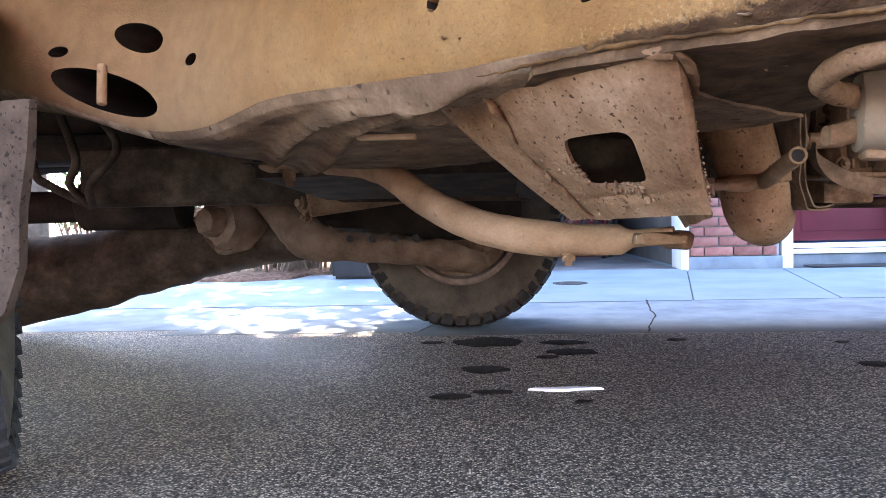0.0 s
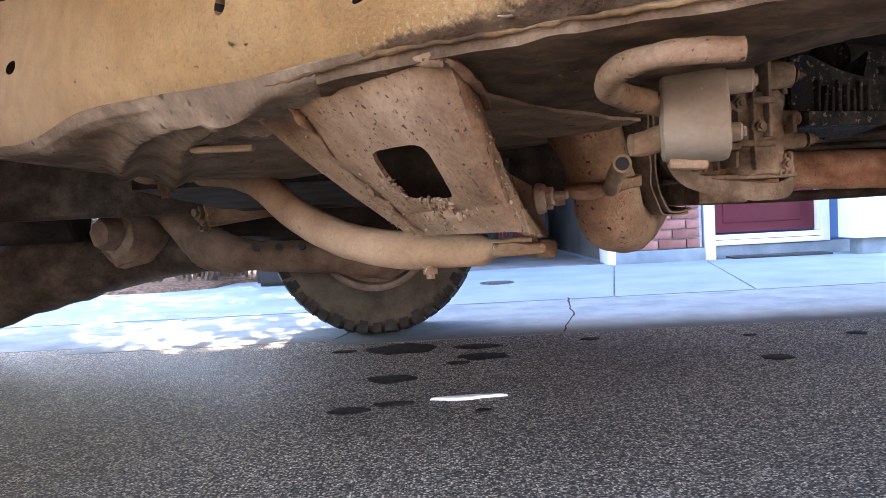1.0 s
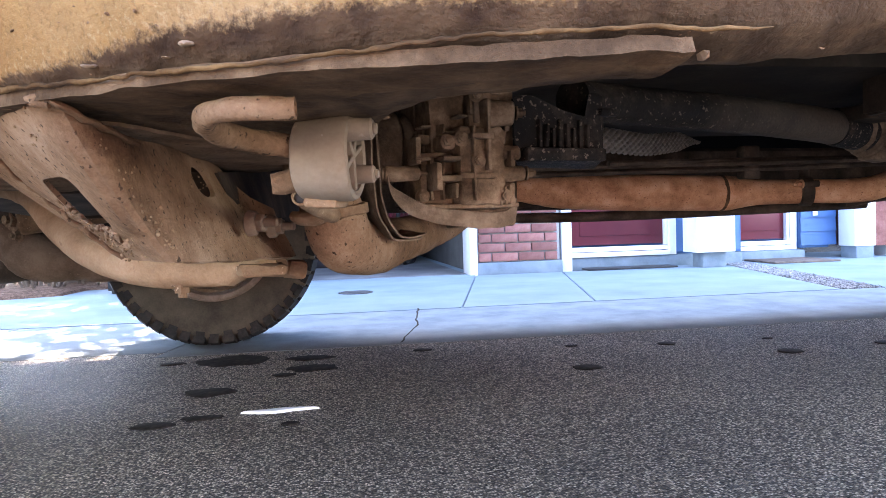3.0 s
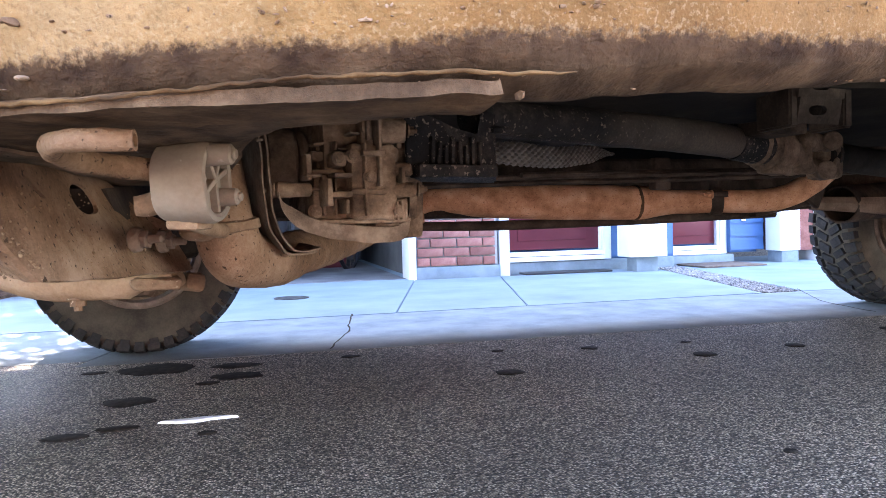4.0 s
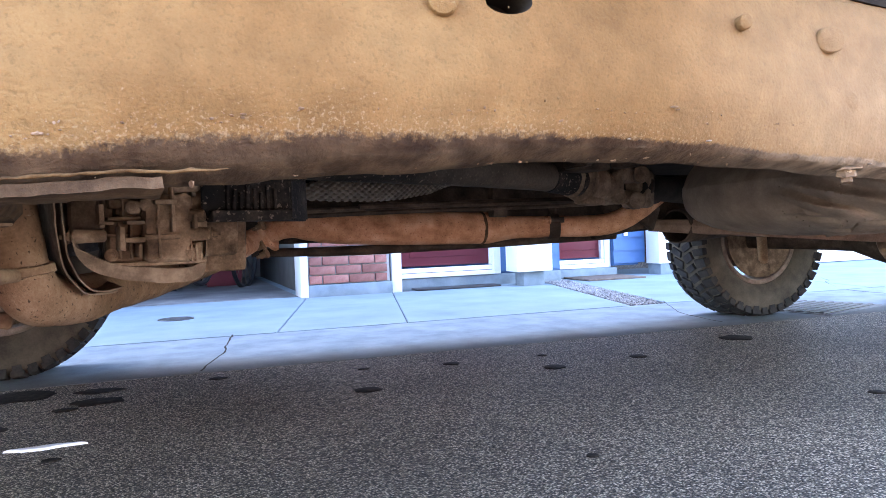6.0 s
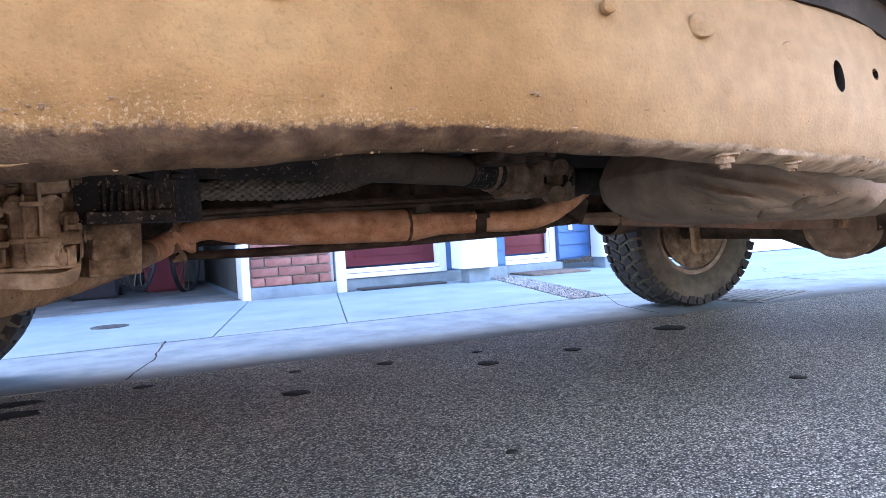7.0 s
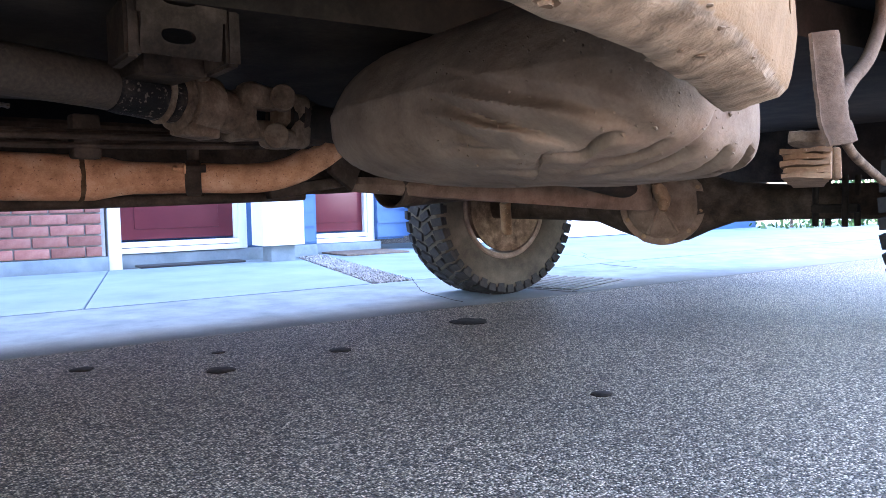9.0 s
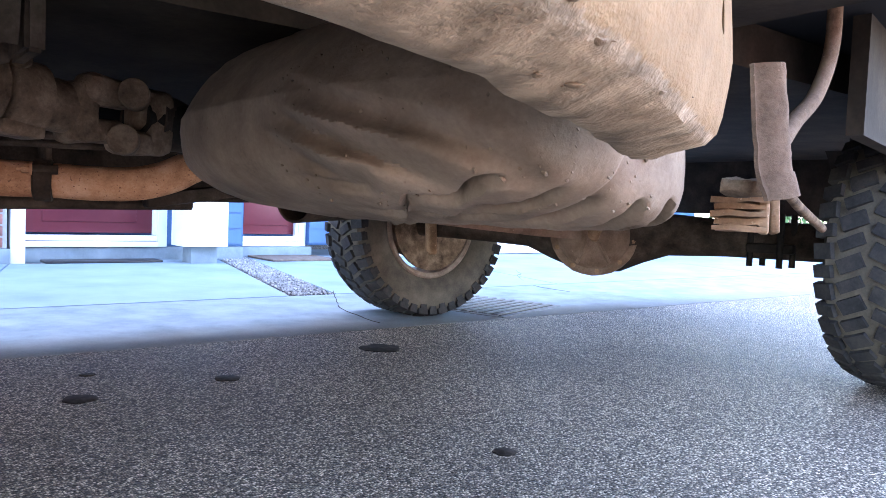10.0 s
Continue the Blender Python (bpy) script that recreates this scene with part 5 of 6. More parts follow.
part("pan", bm, black_oily, gearbox, "dark dusty pan below the fins")
bm = bmesh.new()
box(bm, (0.664, 0.955, 0.553), (0.030, 0.012, 0.010), (0, 0, 17), 0.004)
part("lug", bm, black_oily, gearbox)

# propeller shaft
shaft = group_part("propeller_shaft", truck, "black dusty propeller shaft with universal joint")
bm = bmesh.new()
tube(bm, [(0.66, 1.08, 0.590), (0.72, 1.118, 0.589), (0.97, 1.225, 0.587), (1.20, 1.345, 0.585), (1.335, 1.428, 0.583)], [0.029, 0.029, 0.031, 0.033, 0.034], 32, 6)
roughen(bm, 60, 0.001, 3)
part("tube", bm, shaft_dust, shaft)
A, B = Vector((1.305, 1.408, 0.5845)), Vector((1.475, 1.478, 0.568))
for name, a, b, r, mat in (("seal_band", 0.0, 0.082, 0.0365, black_oily), ("ring", 0.084, 0.090, 0.042, cast_dark), ("sleeve", 0.092, 0.112, 0.036, black_oily), ("ring", 0.113, 0.121, 0.047, cast_dark), ("bearing_carrier", 0.124, 0.178, 0.049, cast_dark), ("sleeve", 0.178, 0.23, 0.036, cast_dark)):
    bm = bmesh.new()
    d = (B - A).normalized()
    p, q = A + d * a, A + d * b
    tube(bm, [p, p + d * 0.003, q - d * 0.003, q], [r - 0.004, r, r, r - 0.004], 32, 0)
    bmesh.ops.subdivide_edges(bm, edges=[e for e in bm.edges if e.calc_length() > 0.02], cuts=3, use_grid_fill=True)
    roughen(bm, 50, 0.002, 3)
    part(name, bm, mat, shaft)
bm = bmesh.new()
bolt(bm, (1.445, 1.425, 0.610), (-0.2, -0.8, 0.5), 0.008, 0.012)
part("bolt", bm, cast_dark, shaft)
bm = bmesh.new()
box(bm, (1.44, 1.455, 0.528), (0.06, 0.05, 0.018), (0, 4, 23), 0.005)
roughen(bm, 50, 0.003, 3)
part("carrier_foot", bm, cast_dark, shaft)
OFF = Vector((-0.002, 0.026, -0.010))
for c, s, w in (((1.525, 1.462, 0.570), (0.035, 0.07, 0.085), 0), ((1.56, 1.455, 0.600), (0.085, 0.044, 0.038), 4), ((1.552, 1.458, 0.545), (0.07, 0.042, 0.032), -4), ((1.632, 1.503, 0.567), (0.045, 0.07, 0.095), 0), ((1.598, 1.478, 0.535), (0.065, 0.046, 0.034), 0)):
    bm = bmesh.new()
    box(bm, Vector(c) + OFF, s, (0, w, 23), 0.012)
    bmesh.ops.subdivide_edges(bm, edges=bm.edges[:], cuts=1, use_grid_fill=True)
    roughen(bm, 30, 0.005, 4)
    part("yoke", bm, cast_dark, shaft)
for q in ((1.592, 1.436, 0.600), (1.580, 1.44, 0.536)):
    bm = bmesh.new()
    n = Vector((-0.35, -0.93, 0.0))
    c = Vector(q) + OFF
    tube(bm, [c - n * 0.03, c + n * 0.012, c + n * 0.014, c + n * 0.014, c + n * 0.011, c + n * 0.011, c + n * 0.013, c + n * 0.013], [0.021, 0.021, 0.019, 0.015, 0.014, 0.009, 0.008, 0.0005], 24, 0)
    part("bearing_cap", bm, cast_dark, shaft, "round cap of the universal joint")
bm = bmesh.new()
tube(bm, [(1.625, 1.535, 0.565), (1.67, 1.56, 0.562), (1.71, 1.575, 0.555)], [0.046, 0.042, 0.036], 24, 3)
part("companion_flange", bm, dirt_dark, shaft)
bm = bmesh.new()
tube(bm, [(1.61, 1.52, 0.565), (2.3, 1.77, 0.52), (3.2, 2.08, 0.42)], 0.033, 20, 3)
part("rear_tube", bm, under_dark, shaft)

# embossed foil shield
bm = bmesh.new()
grid = []
for k in range(0, 241):
    t = k / 240
    q = Vector((0.655 + 0.56 * t, 1.13 + 0.64 * t, 0.537 + 0.054 * t))
    w = 0.021 * (min(1.0, 0.45 + 2.2 * t) if t < 0.8 else max(0.12, (1 - t) * 5))
    line = []
    for s in np.linspace(-1, 1, 25):
        dent = 0.0013 * (math.sin(k * 0.7 + s * 12) + math.sin(k * 0.7 - s * 12))
        line.append(q + Vector((0.5 * dent, 0.012 * s * s - dent, w * s + 0.004 * math.sin(t * 9))))
    grid.append(line)
sheet(bm, grid, 0.002)
part("foil_shield", bm, foil, truck, "embossed silver heat foil")
for z, y, x0 in ((0.530, 1.62, 0.70), (0.520, 1.70, 0.66), (0.540, 1.66, 0.9)):
    bm = bmesh.new()
    tube(bm, [(x0, y - 0.1, z - 0.01), (x0 + 0.35, y, z), (x0 + 0.8, y + 0.05, z + 0.006), (1.95, y + 0.1, z + 0.02)], 0.006, 8, 4)
    part("brake_line", bm, dirt_dark, truck, "thin dusty brake line")
bm = bmesh.new()
tube(bm, [(0.70, 2.02, 0.425), (1.0, 2.02, 0.420), (1.4, 2.04, 0.424), (1.9, 2.08, 0.432)], [0.012, 0.014, 0.014, 0.012], 12, 4)
part("fuel_line", bm, dirt_dark, truck, "dark dusty line below the exhaust")

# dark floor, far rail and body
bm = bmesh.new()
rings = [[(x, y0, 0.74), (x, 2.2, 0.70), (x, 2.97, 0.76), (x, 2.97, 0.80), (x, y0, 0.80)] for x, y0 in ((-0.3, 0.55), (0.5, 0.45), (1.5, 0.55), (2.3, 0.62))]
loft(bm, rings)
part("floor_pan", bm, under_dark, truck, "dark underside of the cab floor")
bm = bmesh.new()
for rings in ([[(x, 0.46 if x > 0 else 0.28, z), (x, 3.0, z), (x, 3.0, 1.9), (x, 0.46 if x > 0 else 0.28, 1.9)] for x, z in ((-0.5, 0.80), (2.3, 0.80))],):
    loft(bm, rings)
loft(bm, [[(x, y0, z), (x, 2.9, z), (x, 2.9, 1.6), (x, y0, 1.6)] for x, y0, z in ((-2.4, 0.40, 0.96), (-1.9, 0.30, 0.94), (-0.51, 0.28, 0.94))])
loft(bm, [[(x, y0, z), (x, 3.0, z), (x, 3.0, 1.3), (x, y0, 1.3)] for x, y0, z in ((2.31, 0.72, 0.80), (4.9, 1.12, 0.82))])
part("body", bm, paint_body, truck, "dark painted cab and bed")
bm = bmesh.new()
rings = []
for q in smooth_path([(-1.2, 2.35, 0.46), (-0.2, 2.30, 0.455), (0.8, 2.26, 0.445), (2.1, 2.33, 0.44), (2.6, 2.42, 0.50), (3.8, 2.5, 0.60)], 5):
    rings.append([q + Vector((0, a, c)) for a, c in ((-0.05, 0.0), (0.05, 0.0), (0.06, 0.01), (0.06, 0.17), (0.05, 0.18), (-0.05, 0.18), (-0.06, 0.17), (-0.06, 0.01))])
loft(bm, rings)
part("far_rail", bm, dirt_dark, truck, "dark boxed frame rail on the far side")
bm = bmesh.new()
loft(bm, [[(x, 2.82, 0.57), (x, 2.96, 0.61), (x, 2.96, 0.81), (x, 2.82, 0.81)] for x in (0.42, 1.5, 2.82)])
part("far_sill", bm, paint_body, truck, "painted sill of the far side")
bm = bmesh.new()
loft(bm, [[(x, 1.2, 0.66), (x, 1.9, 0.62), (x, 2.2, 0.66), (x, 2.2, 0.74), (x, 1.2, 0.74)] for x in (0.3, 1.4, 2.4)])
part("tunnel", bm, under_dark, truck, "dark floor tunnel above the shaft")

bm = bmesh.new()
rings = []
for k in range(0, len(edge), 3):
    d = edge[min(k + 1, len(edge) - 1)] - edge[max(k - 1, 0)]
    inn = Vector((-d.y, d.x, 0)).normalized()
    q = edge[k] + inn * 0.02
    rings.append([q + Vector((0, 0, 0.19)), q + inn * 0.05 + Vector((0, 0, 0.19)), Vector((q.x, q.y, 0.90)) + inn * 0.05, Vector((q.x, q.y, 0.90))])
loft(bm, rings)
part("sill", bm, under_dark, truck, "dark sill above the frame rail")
# bumper-shaped block out of view, added to stop light from the front
bm = bmesh.new()
loft(bm, [[(-2.30, y, 0.24), (-2.15, y, 0.24), (-2.1, y, 0.88), (-2.4, y, 0.88), (-2.42, y, 0.55)] for y in (0.9, 2.0, 3.2)])
part("front_bumper", bm, paint_body, truck, "unseen bumper block added to keep light off the ground")
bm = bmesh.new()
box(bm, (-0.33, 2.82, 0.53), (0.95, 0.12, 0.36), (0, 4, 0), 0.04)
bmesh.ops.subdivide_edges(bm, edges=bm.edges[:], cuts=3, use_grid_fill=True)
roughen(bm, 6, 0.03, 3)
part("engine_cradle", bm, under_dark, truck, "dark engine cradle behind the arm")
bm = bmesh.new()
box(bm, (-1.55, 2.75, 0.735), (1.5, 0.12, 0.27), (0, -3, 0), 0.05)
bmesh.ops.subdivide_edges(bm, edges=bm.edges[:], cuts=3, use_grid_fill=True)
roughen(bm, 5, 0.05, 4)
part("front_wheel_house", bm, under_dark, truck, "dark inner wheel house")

# beam with round holes
beam = group_part("cross_beam", truck, "dark stamped beam with oval holes")
for z0, z1, x0, x1, y0, y1, v in ((0.596, 0.642, 1.303, 1.408, 1.205, 1.195, 0.52), (0.642, 0.70, 1.298, 1.412, 1.195, 1.18, 0.42), (0.70, 0.76, 1.290, 1.42, 1.18, 1.16, 0.5)):
    bm = bmesh.new()
    plate_hole(bm, (Vector((x0, y0, z0)), Vector((x1, y0 + 0.02, z0)), Vector((x1, y1 + 0.02, z1)), Vector((x0, y1, z1))), (0.45, v, 0.21, 0.20), -0.010, 28, 2.5)
    roughen(bm, 50, 0.001, 3)
    part("plate", bm, dirt_dark, beam, "dark plate with an oval hole")
for x, y in ((1.285, 1.20), (1.412, 1.215)):
    bm = bmesh.new()
    loft(bm, [[(x, y, z), (x + 0.019, y, z), (x + 0.019, y + 0.1, z), (x, y + 0.1, z)] for z in (0.59, 0.76)])
    bmesh.ops.bevel(bm, geom=bm.edges[:], offset=0.004, segments=2, affect="EDGES")
    part("side_web", bm, dirt_dark, beam)
bm = bmesh.new()
box(bm, (1.365, 1.36, 0.605), (0.09, 0.10, 0.03), (0, 0, 10), 0.006)
part("hanger", bm, dirt_dark, beam)
bm = bmesh.new()
box(bm, (1.33, 1.75, 0.54), (0.05, 0.03, 0.08), (0, 0, 10), 0.006)
part("hanger", bm, dirt_dark, beam)
bm = bmesh.new()
box(bm, (1.99, 2.02, 0.505), (0.10, 0.02, 0.09), (0, 30, 20), 0.008)
box(bm, (1.9, 2.04, 0.455), (0.25, 0.03, 0.03), (0, -8, 10), 0.006)
part("pipe_hanger", bm, dirt_dark, truck, "dark exhaust hanger bracket")

# fuel tank
tank = group_part("fuel_tank", truck, "large dusty moulded fuel tank")
bm = bmesh.new()
bmesh.ops.create_uvsphere(bm, u_segments=260, v_segments=140, radius=1)
for v in bm.verts:
    p = v.co.copy()
    e = 3 if p.x < 0 else 3 + 2.5 * min(1.0, p.x * 3)
    plan = (abs(p.x) ** e + abs(p.y) ** e) ** (1 / e)
    c = 3.6 if p.x < 0 else 3.6 + 3 * min(1.0, p.x * 3)
    s = (plan ** c + abs(p.z) ** c) ** (-1 / c)
    p *= s
    x, y, z = p
    turn = math.atan2(-y, -x)                       # 0 at the front end, growing towards the near side
    rings = 0.0
    for level, deep in ((0.40, 0.008), (0.05, 0.019), (-0.25, 0.020)):
        k = max(-20.0, min(20.0, (z + 0.95 * max(0.0, turn) - level) / 0.07))
        rings += deep * (2 / (1 + math.exp(-6 * k)) - 1) * math.exp(-(k / 3.0) ** 2)
    rings *= min(1.0, max(0.0, (turn - 0.12) * 3)) * min(1.0, max(0.0, (1.45 - turn) * 3)) * min(1.0, max(0.0, 0.5 - z))
    near = max(0.0, -y)
    dim = max(0.0, math.sin(x * 21 + 0.6)) ** 2 * math.exp(-((z + 0.86) / 0.09) ** 2) * near
    dim2 = max(0.0, math.sin(x * 38 + 1.6)) ** 2 * math.exp(-((z + 0.97) / 0.03) ** 2) * near
    lobe = 0.022 / (1 + math.exp(-max(-20.0, min(20.0, 50 * (x - 0.02 - 0.10 * z)))))    # the rear end steps in
    flat = Vector((x, y, 0)).normalized() if plan > 1e-6 else Vector((0, 0, 0))
    out = rings - 0.016 * dim - lobe * max(0.0, -y)
    v.co = Vector((1.745, 1.05, 0.545)) + Vector((x * (0.175 - 0.05 * max(0.0, z) if x < 0 else 0.135 + 0.30 * (y + 1)), y * 0.335, z * (0.112 - 0.022 * max(0.0, -x)))) + flat * out + Vector((0, 0, 0.030 * dim + 0.016 * dim2 + 0.3 * rings))
roughen(bm, 9, 0.004, 7)
roughen(bm, 50, 0.0016, 7)
shell = part("shell", bm, tank_dirt, tank)
near_side = [v.co.copy() for v in shell.data.vertices if v.co.y < 1.0 and 0.45 < v.co.z < 0.58 and v.co.x < 1.8]
bm = bmesh.new()
for k in range(260):
    q = random.choice(near_side) + Vector((random.uniform(-0.002, 0.002), 0.0006, random.uniform(-0.002, 0.002)))
    r = random.uniform(0.0006, 0.0024) * (1.6 if random.random() < 0.08 else 1)
    bmesh.ops.create_icosphere(bm, subdivisions=1, radius=r, matrix=pose(*q, random.uniform(0, 90), random.uniform(0, 90)) @ Matrix.Diagonal((1, random.uniform(0.6, 1.5), 0.6, 1)))
roughen(bm, 300, 0.0008, 2)
tagged(part("dried_mud", bm, tank_dirt, tank, "dried mud splashes"), kind="stuff")
bm = bmesh.new()
tube(bm, [(1.655, 0.768, 0.525), (1.662, 0.757, 0.51), (1.675, 0.751, 0.498), (1.70, 0.75, 0.49)], [0.0006, 0.001, 0.0008, 0.0004], 8, 5)
part("scratch", bm, dirt_dark, tank, "dark scratched crease")

# leaf spring, hanger and rear axle
bm = bmesh.new()
grid = []
for z, x, y, w in zip(np.linspace(0.472, 0.616, 30), np.interp(np.linspace(0, 1, 30), (0, 0.15, 0.5, 1), (2.036, 2.034, 2.030, 2.026)), np.interp(np.linspace(0, 1, 30), (0, 0.2, 1), (0.768, 0.778, 0.788)), np.interp(np.linspace(0, 1, 30), (0, 0.1, 0.3, 1), (0.020, 0.022, 0.022, 0.020))):
    line = []
    for a in np.linspace(-0.1, 1.02, 22):
        bow = math.sin(math.pi * min(1.0, max(0.0, a)))
        q = Vector((x + 2 * w * min(a, 1.0 + 0.3 * (a - 1)), y - 0.020 * bow ** 0.6 + 0.06 * max(0.0, a - 1), z + 0.010 * a * (1 if z < 0.5 else 0.3)))
        line.append(q + Vector((0, -0.0012, 0)) * noise.noise(q * 60) + Vector((0, -0.0006, 0)) * noise.noise(q * 190))
    grid.append(line)
sheet(bm, grid, 0.005)
part("spring_hanger", bm, arm_dirt, truck, "bent plate spring hanger")
bm = bmesh.new()
box(bm, (2.112, 0.840, 0.489), (0.085, 0.05, 0.02), (0, 0, 20), 0.008)
bmesh.ops.subdivide_edges(bm, edges=bm.edges[:], cuts=3, use_grid_fill=True)
roughen(bm, 40, 0.008, 2)
part("spring_saddle", bm, cast_dark, truck, "dusty saddle above the leaf spring")
spring = group_part("leaf_spring", truck, "stacked leaf spring with clamp")
for k in range(5):
    bm = bmesh.new()
    a, b = 2.155 + (0.0, 0.012, 0.002, 0.018, 0.008, 0.03)[k], 4.2 - 0.2 * k
    pts = []
    for u in np.linspace(0, 1, 9):
        x = a + (b - a) * u
        pts.append((x, 0.868 + (x - 2.145) * 0.57, 0.472 - 0.0092 * k - 0.008 * math.sin(math.pi * u)))
    h = (0.030, 0.027, 0.030, 0.026, 0.029, 0.022)[k]
    loft(bm, [[(x + 0.55 * h, y - h, z), (x - 0.55 * h, y + h, z), (x - 0.55 * h, y + h, z + 0.0078), (x + 0.55 * h, y - h, z + 0.0078)] for x, y, z in pts])
    bmesh.ops.subdivide_edges(bm, edges=[e for e in bm.edges if min(v.co.x for v in e.verts) < 2.33], cuts=2, use_grid_fill=True)
    roughen(bm, 90, 0.004, k)
    part("leaf", bm, dirt_brown, spring)
for x, y in ((2.18, 0.882), (2.24, 0.90)):
    bm = bmesh.new()
    box(bm, (x + 0.015, y - 0.02, 0.458), (0.016, 0.012, 0.05), (0, 0, 30), 0.004)
    roughen(bm, 60, 0.004, 2)
    part("clip", bm, dirt_brown, spring, "dusty spring clip")

axle = group_part("rear_axle", truck, "heavy rear axle with differential")
C = Vector((3.43, 2.18, 0.385))
along = Vector((0.42, -0.90, 0)).normalized()
AX = pose(0, 0, 0, 0, 0, -65).to_3x3()
bm = bmesh.new()
lathe(bm, [(-0.72, 0.05), (-0.45, 0.058), (-0.26, 0.07), (-0.17, 0.105), (-0.09, 0.135), (0.0, 0.145), (0.09, 0.138), (0.17, 0.105), (0.26, 0.072), (0.45, 0.062), (0.85, 0.06)], C, 40, AX)
roughen(bm, 14, 0.006, 9)
part("housing", bm, dirt_dark, axle)
DT = Matrix.Translation(C + Vector((-0.02, -0.01, 0))) @ pose(0, 0, 0, 0, 0, 25 + 12)
bm = bmesh.new()
lathe(bm, [(-0.150, 0.001), (-0.150, 0.045), (-0.146, 0.095), (-0.135, 0.112), (-0.112, 0.128), (-0.108, 0.152), (-0.085, 0.154), (-0.02, 0.15), (0.06, 0.13)], DT.translation, 28, DT.to_3x3())
for v in bm.verts:
    v.co.z = min(v.co.z, 0.47)
roughen(bm, 18, 0.004, 9)
part("differential", bm, arm_dirt, axle, "dusty brown differential cover")
for a in (-35, 5, 150, 205):
    bm = bmesh.new()
    box(bm, (-0.150, 0, 0.065), (0.014, 0.012, 0.11), (0, 6, 0), 0.003)
    bmesh.ops.transform(bm, matrix=DT @ Matrix.Rotation(radians(a), 4, "X"), verts=bm.verts)
    part("web", bm, arm_dirt, axle)
for k in range(10):
    bm = bmesh.new()
    a = 2 * math.pi * (k + 0.3) / 10
    bolt(bm, DT @ Vector((-0.10, 0.136 * math.cos(a), 0.136 * math.sin(a))), DT.to_3x3() @ Vector((-1, 0, 0)), 0.009, 0.014)
    part("bolt", bm, dirt_brown, axle)
bm = bmesh.new()
loft(bm, [[(x, y, z - hh), (x + 0.03, y + 0.05, z - hh - 0.002), (x + 0.03, y + 0.05, z + hh), (x, y, z + hh), (x - 0.006, y - 0.01, z)] for x, y, z, hh in ((2.05, 2.10, 0.462, 0.02), (2.4, 2.08, 0.446, 0.03), (2.75, 2.05, 0.432, 0.042), (3.0, 2.02, 0.422, 0.05), (3.14, 2.0, 0.415, 0.05))])
roughen(bm, 14, 0.006, 3)
part("torque_arm", bm, arm_dirt, axle, "tapered tan arm beside the differential")
bm = bmesh.new()
tube(bm, [(3.12, 1.96, 0.455), (3.14, 1.965, 0.43), (3.17, 1.97, 0.40), (3.16, 1.965, 0.365)], [0.014, 0.024, 0.026, 0.014], 14, 4)
roughen(bm, 30, 0.006, 3)
part("knuckle", bm, dirt_brown, axle, "knobbly bracket with a bolt")
bm = bmesh.new()
bolt(bm, (3.13, 1.94, 0.385), (-0.7, -0.7, 0), 0.013, 0.02)
part("bolt", bm, dirt_brown, axle)
bm = bmesh.new()
tube(bm, [(2.19, 2.14, 0.455), (2.5, 2.25, 0.47), (2.8, 2.36, 0.48)], 0.062, 24, 3, wall=0.006)
part("muffler_tube", bm, dirt_dark, exhaust, "dark muffler end")
bm = bmesh.new()
disc(bm, (3.0, 2.62, 0.56), (3.05, 2.66, 0.27), 0.018, 0.018, 18, 0.004)
disc(bm, (3.02, 2.64, 0.40), (3.045, 2.66, 0.28), 0.022, 0.022, 18, 0.004)
part("shock_absorber", bm, dirt_brown, truck, "ochre dusty shock absorber")
bm = bmesh.new()
box(bm, (3.62, 1.62, 0.36), (0.10, 0.14, 0.03), (0, 0, 20), 0.006)
for dx in (-0.04, 0.04):
    for dy in (-0.05, 0.05):
        disc(bm, (3.62 + dx, 1.62 + dy, 0.30), (3.62 + dx, 1.62 + dy, 0.47), 0.010, seg=10)
part("spring_plate", bm, under_dark, axle)

# brake hose and cables at the rear
bm = bmesh.new()
tube(bm, [(2.46, 0.92, 1.15), (2.46, 0.92, 0.90), (2.47, 0.92, 0.78), (2.465, 0.92, 0.71), (2.385, 0.90, 0.634), (2.291, 0.88, 0.586), (2.207, 0.86, 0.536)], 0.0115, 16, 6)
part("hose", bm, arm_dirt, truck, "dusty rubber hose")
bm = bmesh.new()
tube(bm, [(2.40, 1.0, 0.66), (2.426, 1.0, 0.631), (2.571, 1.05, 0.555), (2.721, 1.1, 0.496), (3.066, 1.2, 0.436)], 0.010, 14, 5)
part("cable", bm, cast_dark, truck, "dusty brake cable sleeve")
bm = bmesh.new()
rings = []
for k in range(11):
    a = math.pi * (0.32 + 0.5 * k / 10)
    c = Vector((3.88 - 0.46 * math.cos(a), 0, 0.40 + 0.46 * math.sin(a)))
    rings.append([c + Vector((0, 1.1, 0)), c + Vector((0, 1.75, 0)), c + Vector((0.01, 1.75, 0.01)), c + Vector((0.01, 1.1, 0.01))])
loft(bm, rings)
part("rear_liner", bm, under_dark, truck, "dark wheel arch liner")

bm = bmesh.new()
loft(bm, [[(x, y, 0.60), (x, y + 0.03, 0.60), (x, y + 0.03, 0.90), (x, y, 0.90)] for x, y in ((2.62, 0.93), (3.0, 1.02), (3.4, 1.12))])
part("inner_fender", bm, under_dark, truck, "dark inner panel before the wheel")

